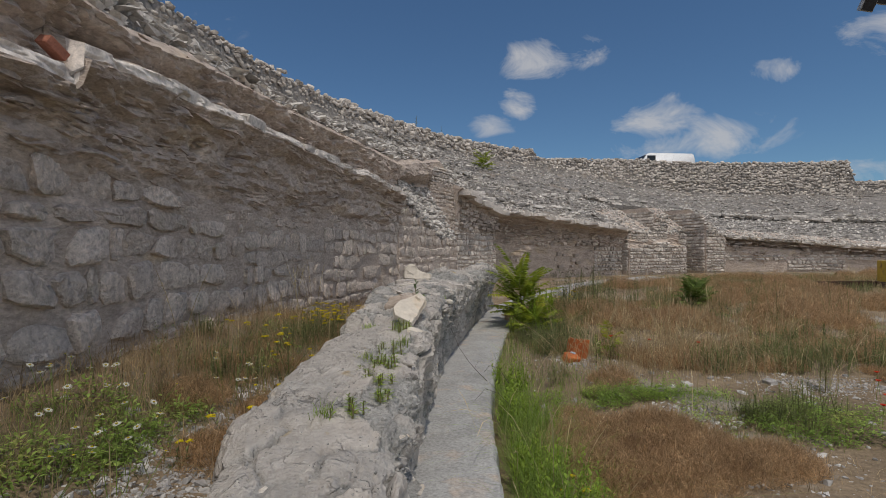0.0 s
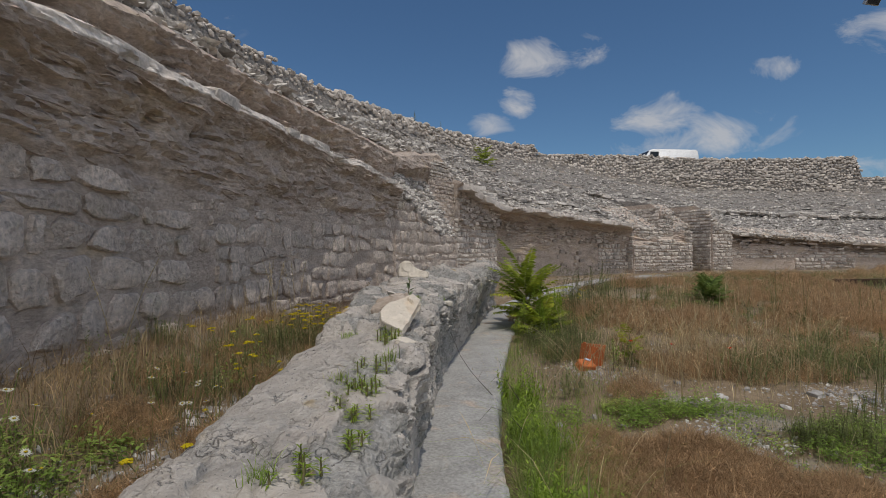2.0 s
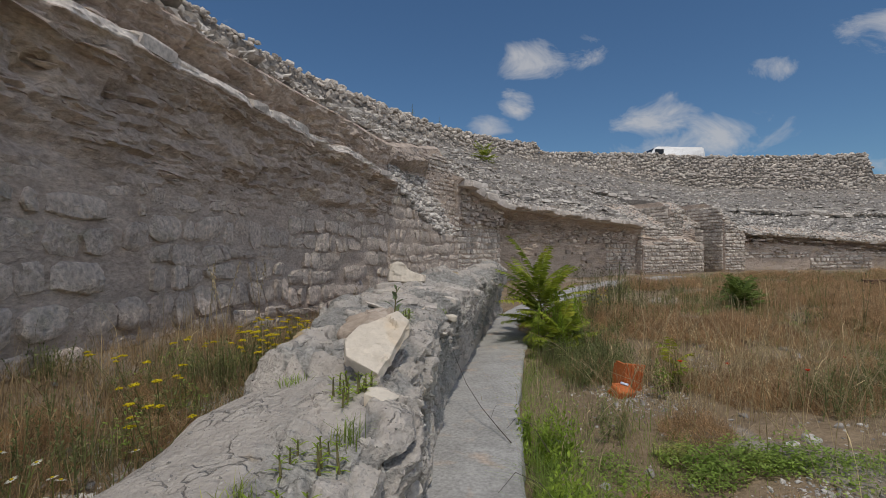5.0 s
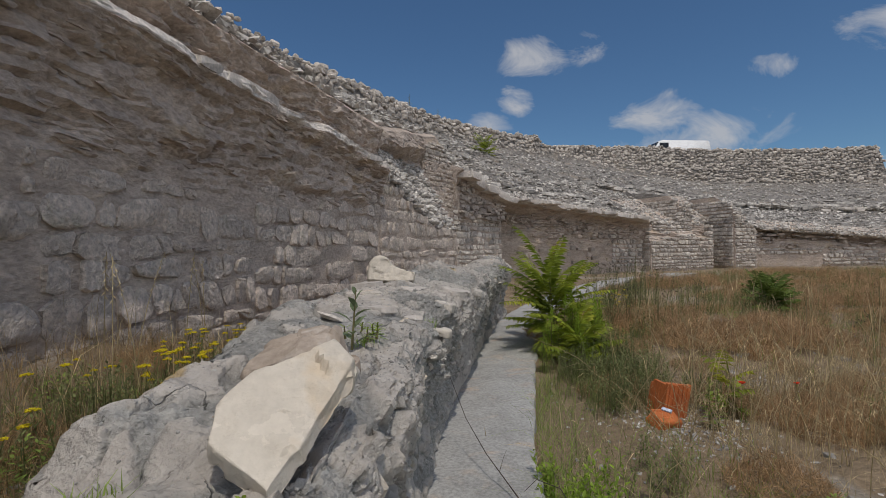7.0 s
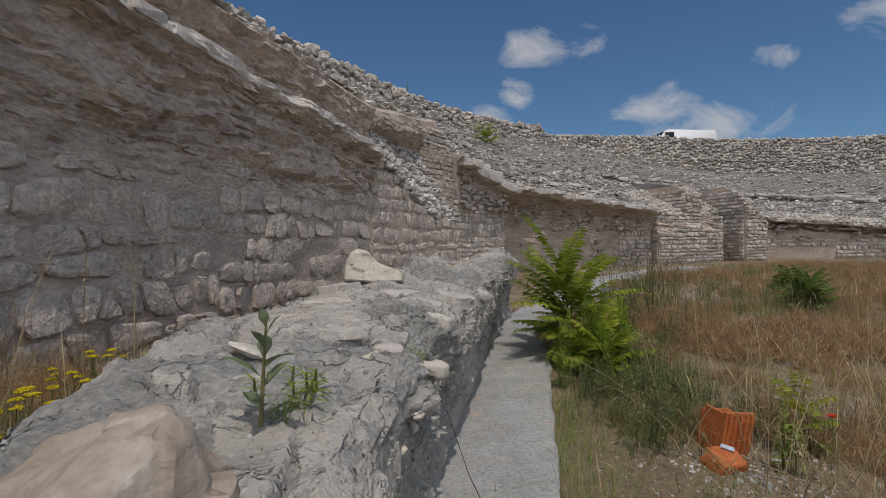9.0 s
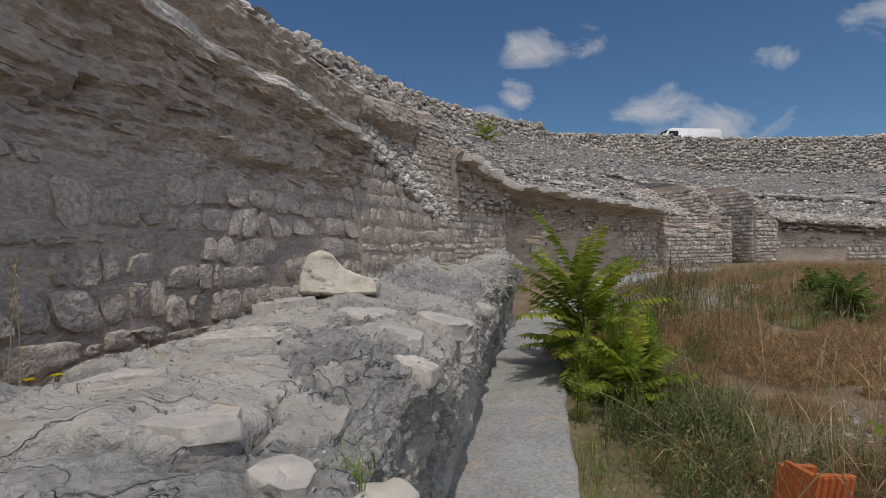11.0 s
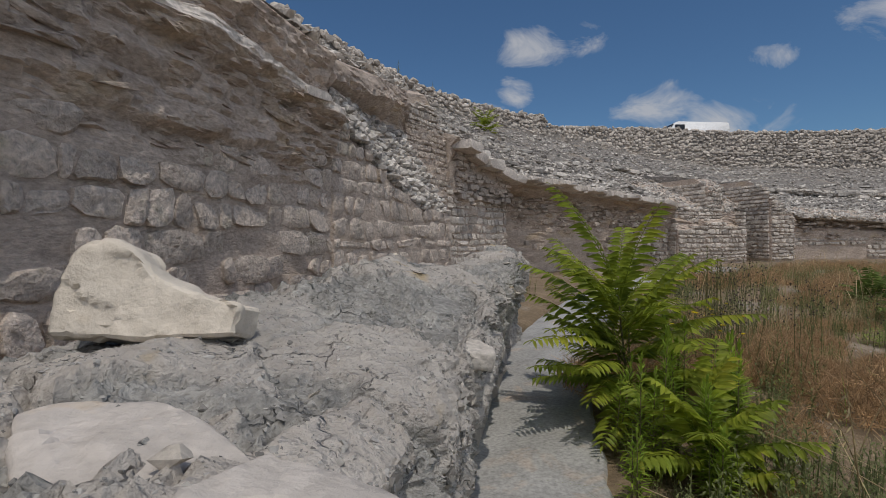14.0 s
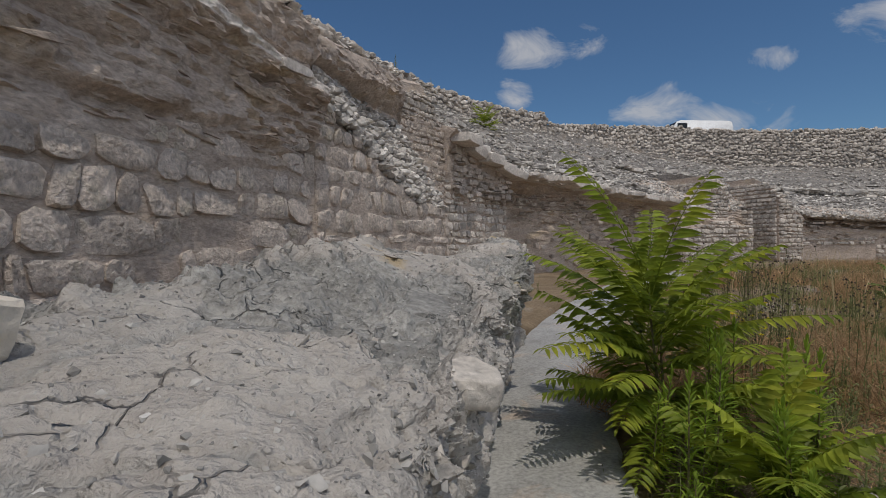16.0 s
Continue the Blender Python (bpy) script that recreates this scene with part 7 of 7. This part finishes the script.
for n in range(26):
    x, y = g.uniform(1.6, 6.5), g.uniform(4.0, 11.0)
    if ring_of(x, y)[1] > 22.4:
        continue
    s = g.uniform(0.03, 0.09)
    shaped_stone("field_stone", [(-s, -0.6 * s), (0.7 * s, -0.8 * s), (s, 0.3 * s), (0.1 * s, 0.8 * s), (-0.8 * s, 0.5 * s)], s * 0.7,
                 pose(x, y, float(ground_z(x, y)) - s * 0.2, g.normal(0, 8), g.normal(0, 8), g.uniform(0, 360)), M_GRAVEL, "pale weathered stone lying in dry weeds", 430 + n, "stone")

root = tagged(new("rusty_beam"), "rusty steel beam lying in weeds", "beam")
root.matrix_basis = pose(14.5, 18.0, 0.0, 0, 0, 6)
for nm, z, s in (("flange", 0.02, (2.6, 0.16, 0.03)), ("web", 0.13, (2.6, 0.03, 0.2)), ("flange", 0.24, (2.6, 0.16, 0.03))):
    bm = bmesh.new()
    box(bm, s, (0, 0, z), None, 0.004)
    part(nm, bm, M_RUST, root)
root = tagged(new("site_machine"), "dirty yellow site machine standing by the wall", "machine")
root.matrix_basis = pose(15.85, 17.6, -0.05, 0, 0, -10)
for nm, mat, s, at in (("body", M_MACHINE, (1.5, 0.9, 0.75), (0.3, 0, 0.65)), ("hood", M_MACHINE, (0.9, 0.8, 0.3), (0.3, 0, 1.15)), ("base", M_RUST, (1.6, 1.0, 0.28), (0.3, 0, 0.14)), ("panel", M_DARK, (0.5, 0.03, 0.3), (0.2, -0.46, 0.7))):
    bm = bmesh.new()
    box(bm, s, at, None, 0.03)
    part(nm, bm, mat, root)

# ---- behind the rim ----


def prism(bm, outline, width):
    """An outline in x and z, drawn out along y."""
    a = [bm.verts.new((x, -width / 2, z)) for x, z in outline]
    b = [bm.verts.new((x, width / 2, z)) for x, z in outline]
    n = len(outline)
    bm.faces.new(a)
    bm.faces.new(list(reversed(b)))
    for i in range(n):
        bm.faces.new((a[(i + 1) % n], a[i], b[i], b[(i + 1) % n]))
    bmesh.ops.recalc_face_normals(bm, faces=bm.faces)


t_f = np.arange(70, 105, 1.0)
tv = np.concatenate([ring_xyz(t_f, 0 * t_f + 39.0, 0 * t_f + 7.83), ring_xyz(t_f, 0 * t_f + 50.0, 0 * t_f + 7.83), ring_xyz(t_f, 0 * t_f + 50.0, 0 * t_f - 0.3)])
n = len(t_f)
tf = [[i, i + 1, n + i + 1, n + i] for i in range(n - 1)] + [[n + i, n + i + 1, 2 * n + i + 1, 2 * n + i] for i in range(n - 1)]
tagged(put("terrace", mesh_of("terrace", tv, tf, M_SOIL)), "earth terrace behind the rim wall", "ground", kind="structure")

van = tagged(new("van"), "white van parked behind the rim wall", "van")
van.matrix_basis = pose(19.75, 45.4, 7.83, 0, 0, 4)
bm = bmesh.new()
prism(bm, [(-2.6, 0.45), (2.5, 0.45), (2.5, 1.6), (2.35, 2.18), (-1.7, 2.22), (-1.95, 2.05), (-2.35, 1.45), (-2.6, 1.2)], 1.9)
bmesh.ops.bevel(bm, geom=list(bm.edges), offset=0.09, segments=3, affect="EDGES")
part("body", bm, M_VAN, van, smooth=True)
bm = bmesh.new()
prism(bm, [(-2.44, 1.45), (-2.02, 2.06), (-1.93, 2.06), (-2.3, 1.45)], 1.6)
part("windscreen", bm, M_DARK, van)
for y in (-0.96, 0.96):
    bm = bmesh.new()
    box(bm, (0.75, 0.03, 0.5), (-1.55, y, 1.72), None, 0.01)
    part("side_window", bm, M_DARK, van)
for x in (-1.7, 1.6):
    for y in (-0.85, 0.85):
        bm = bmesh.new()
        bmesh.ops.create_cone(bm, cap_ends=True, segments=20, radius1=0.34, radius2=0.34, depth=0.22, matrix=Matrix.Translation((x, y, 0.34)) @ pose(0, 0, 0, 90))
        wheel = part("wheel", bm, M_DARK, van)
        bm = bmesh.new()
        bmesh.ops.create_cone(bm, cap_ends=True, segments=16, radius1=0.2, radius2=0.2, depth=0.24, matrix=Matrix.Translation((x, y, 0.34)) @ pose(0, 0, 0, 90))
        part("rim", bm, M_METAL, wheel)
rail = tagged(new("railing"), "grey steel railing behind the rim wall", "railing")
rail.matrix_basis = pose(15.2, 44.6, 7.83, 0, 0, 4)
for x in (-1.8, 0.0, 1.8):
    bm = bmesh.new()
    tube(bm, [(x, 0, 0), (x, 0, 1.55)], 0.03, 0.03, 6)
    part("post", bm, M_METAL, rail)
for z in (1.3, 1.5):
    bm = bmesh.new()
    tube(bm, [(-1.9, 0, z), (1.9, 0, z)], 0.025, 0.025, 6)
    part("bar", bm, M_METAL, rail)
mast = tagged(new("floodlight_mast"), "tall steel mast carrying floodlights on an arm", "floodlight")
mast.location = (48.0, 50.0, 0.0)
bm = bmesh.new()
tube(bm, [(0, 0, 0), (0, 0, 27)], 0.3, 0.16, 12)
part("pole", bm, M_METAL, mast)
bm = bmesh.new()
tube(bm, [(0.3, 0, 26.6), (-6.2, 0, 26.6)], 0.08, 0.08, 8)
part("arm", bm, M_METAL, mast)
for x in (-6.0, -4.6, -3.2):
    bm = bmesh.new()
    box(bm, (1.3, 0.5, 1.3), (x, -0.2, 25.8 if x < -5 else 26.5), Euler((0.5, 0.15, 0)).to_matrix(), 0.05)
    lamp = part("lamp_head", bm, M_METAL, mast)
    bm = bmesh.new()
    box(bm, (1.1, 0.04, 1.1), (x, -0.44, 25.66 if x < -5 else 26.36), Euler((0.5, 0.15, 0)).to_matrix(), 0.01)
    part("glass", bm, M_DARK, lamp)
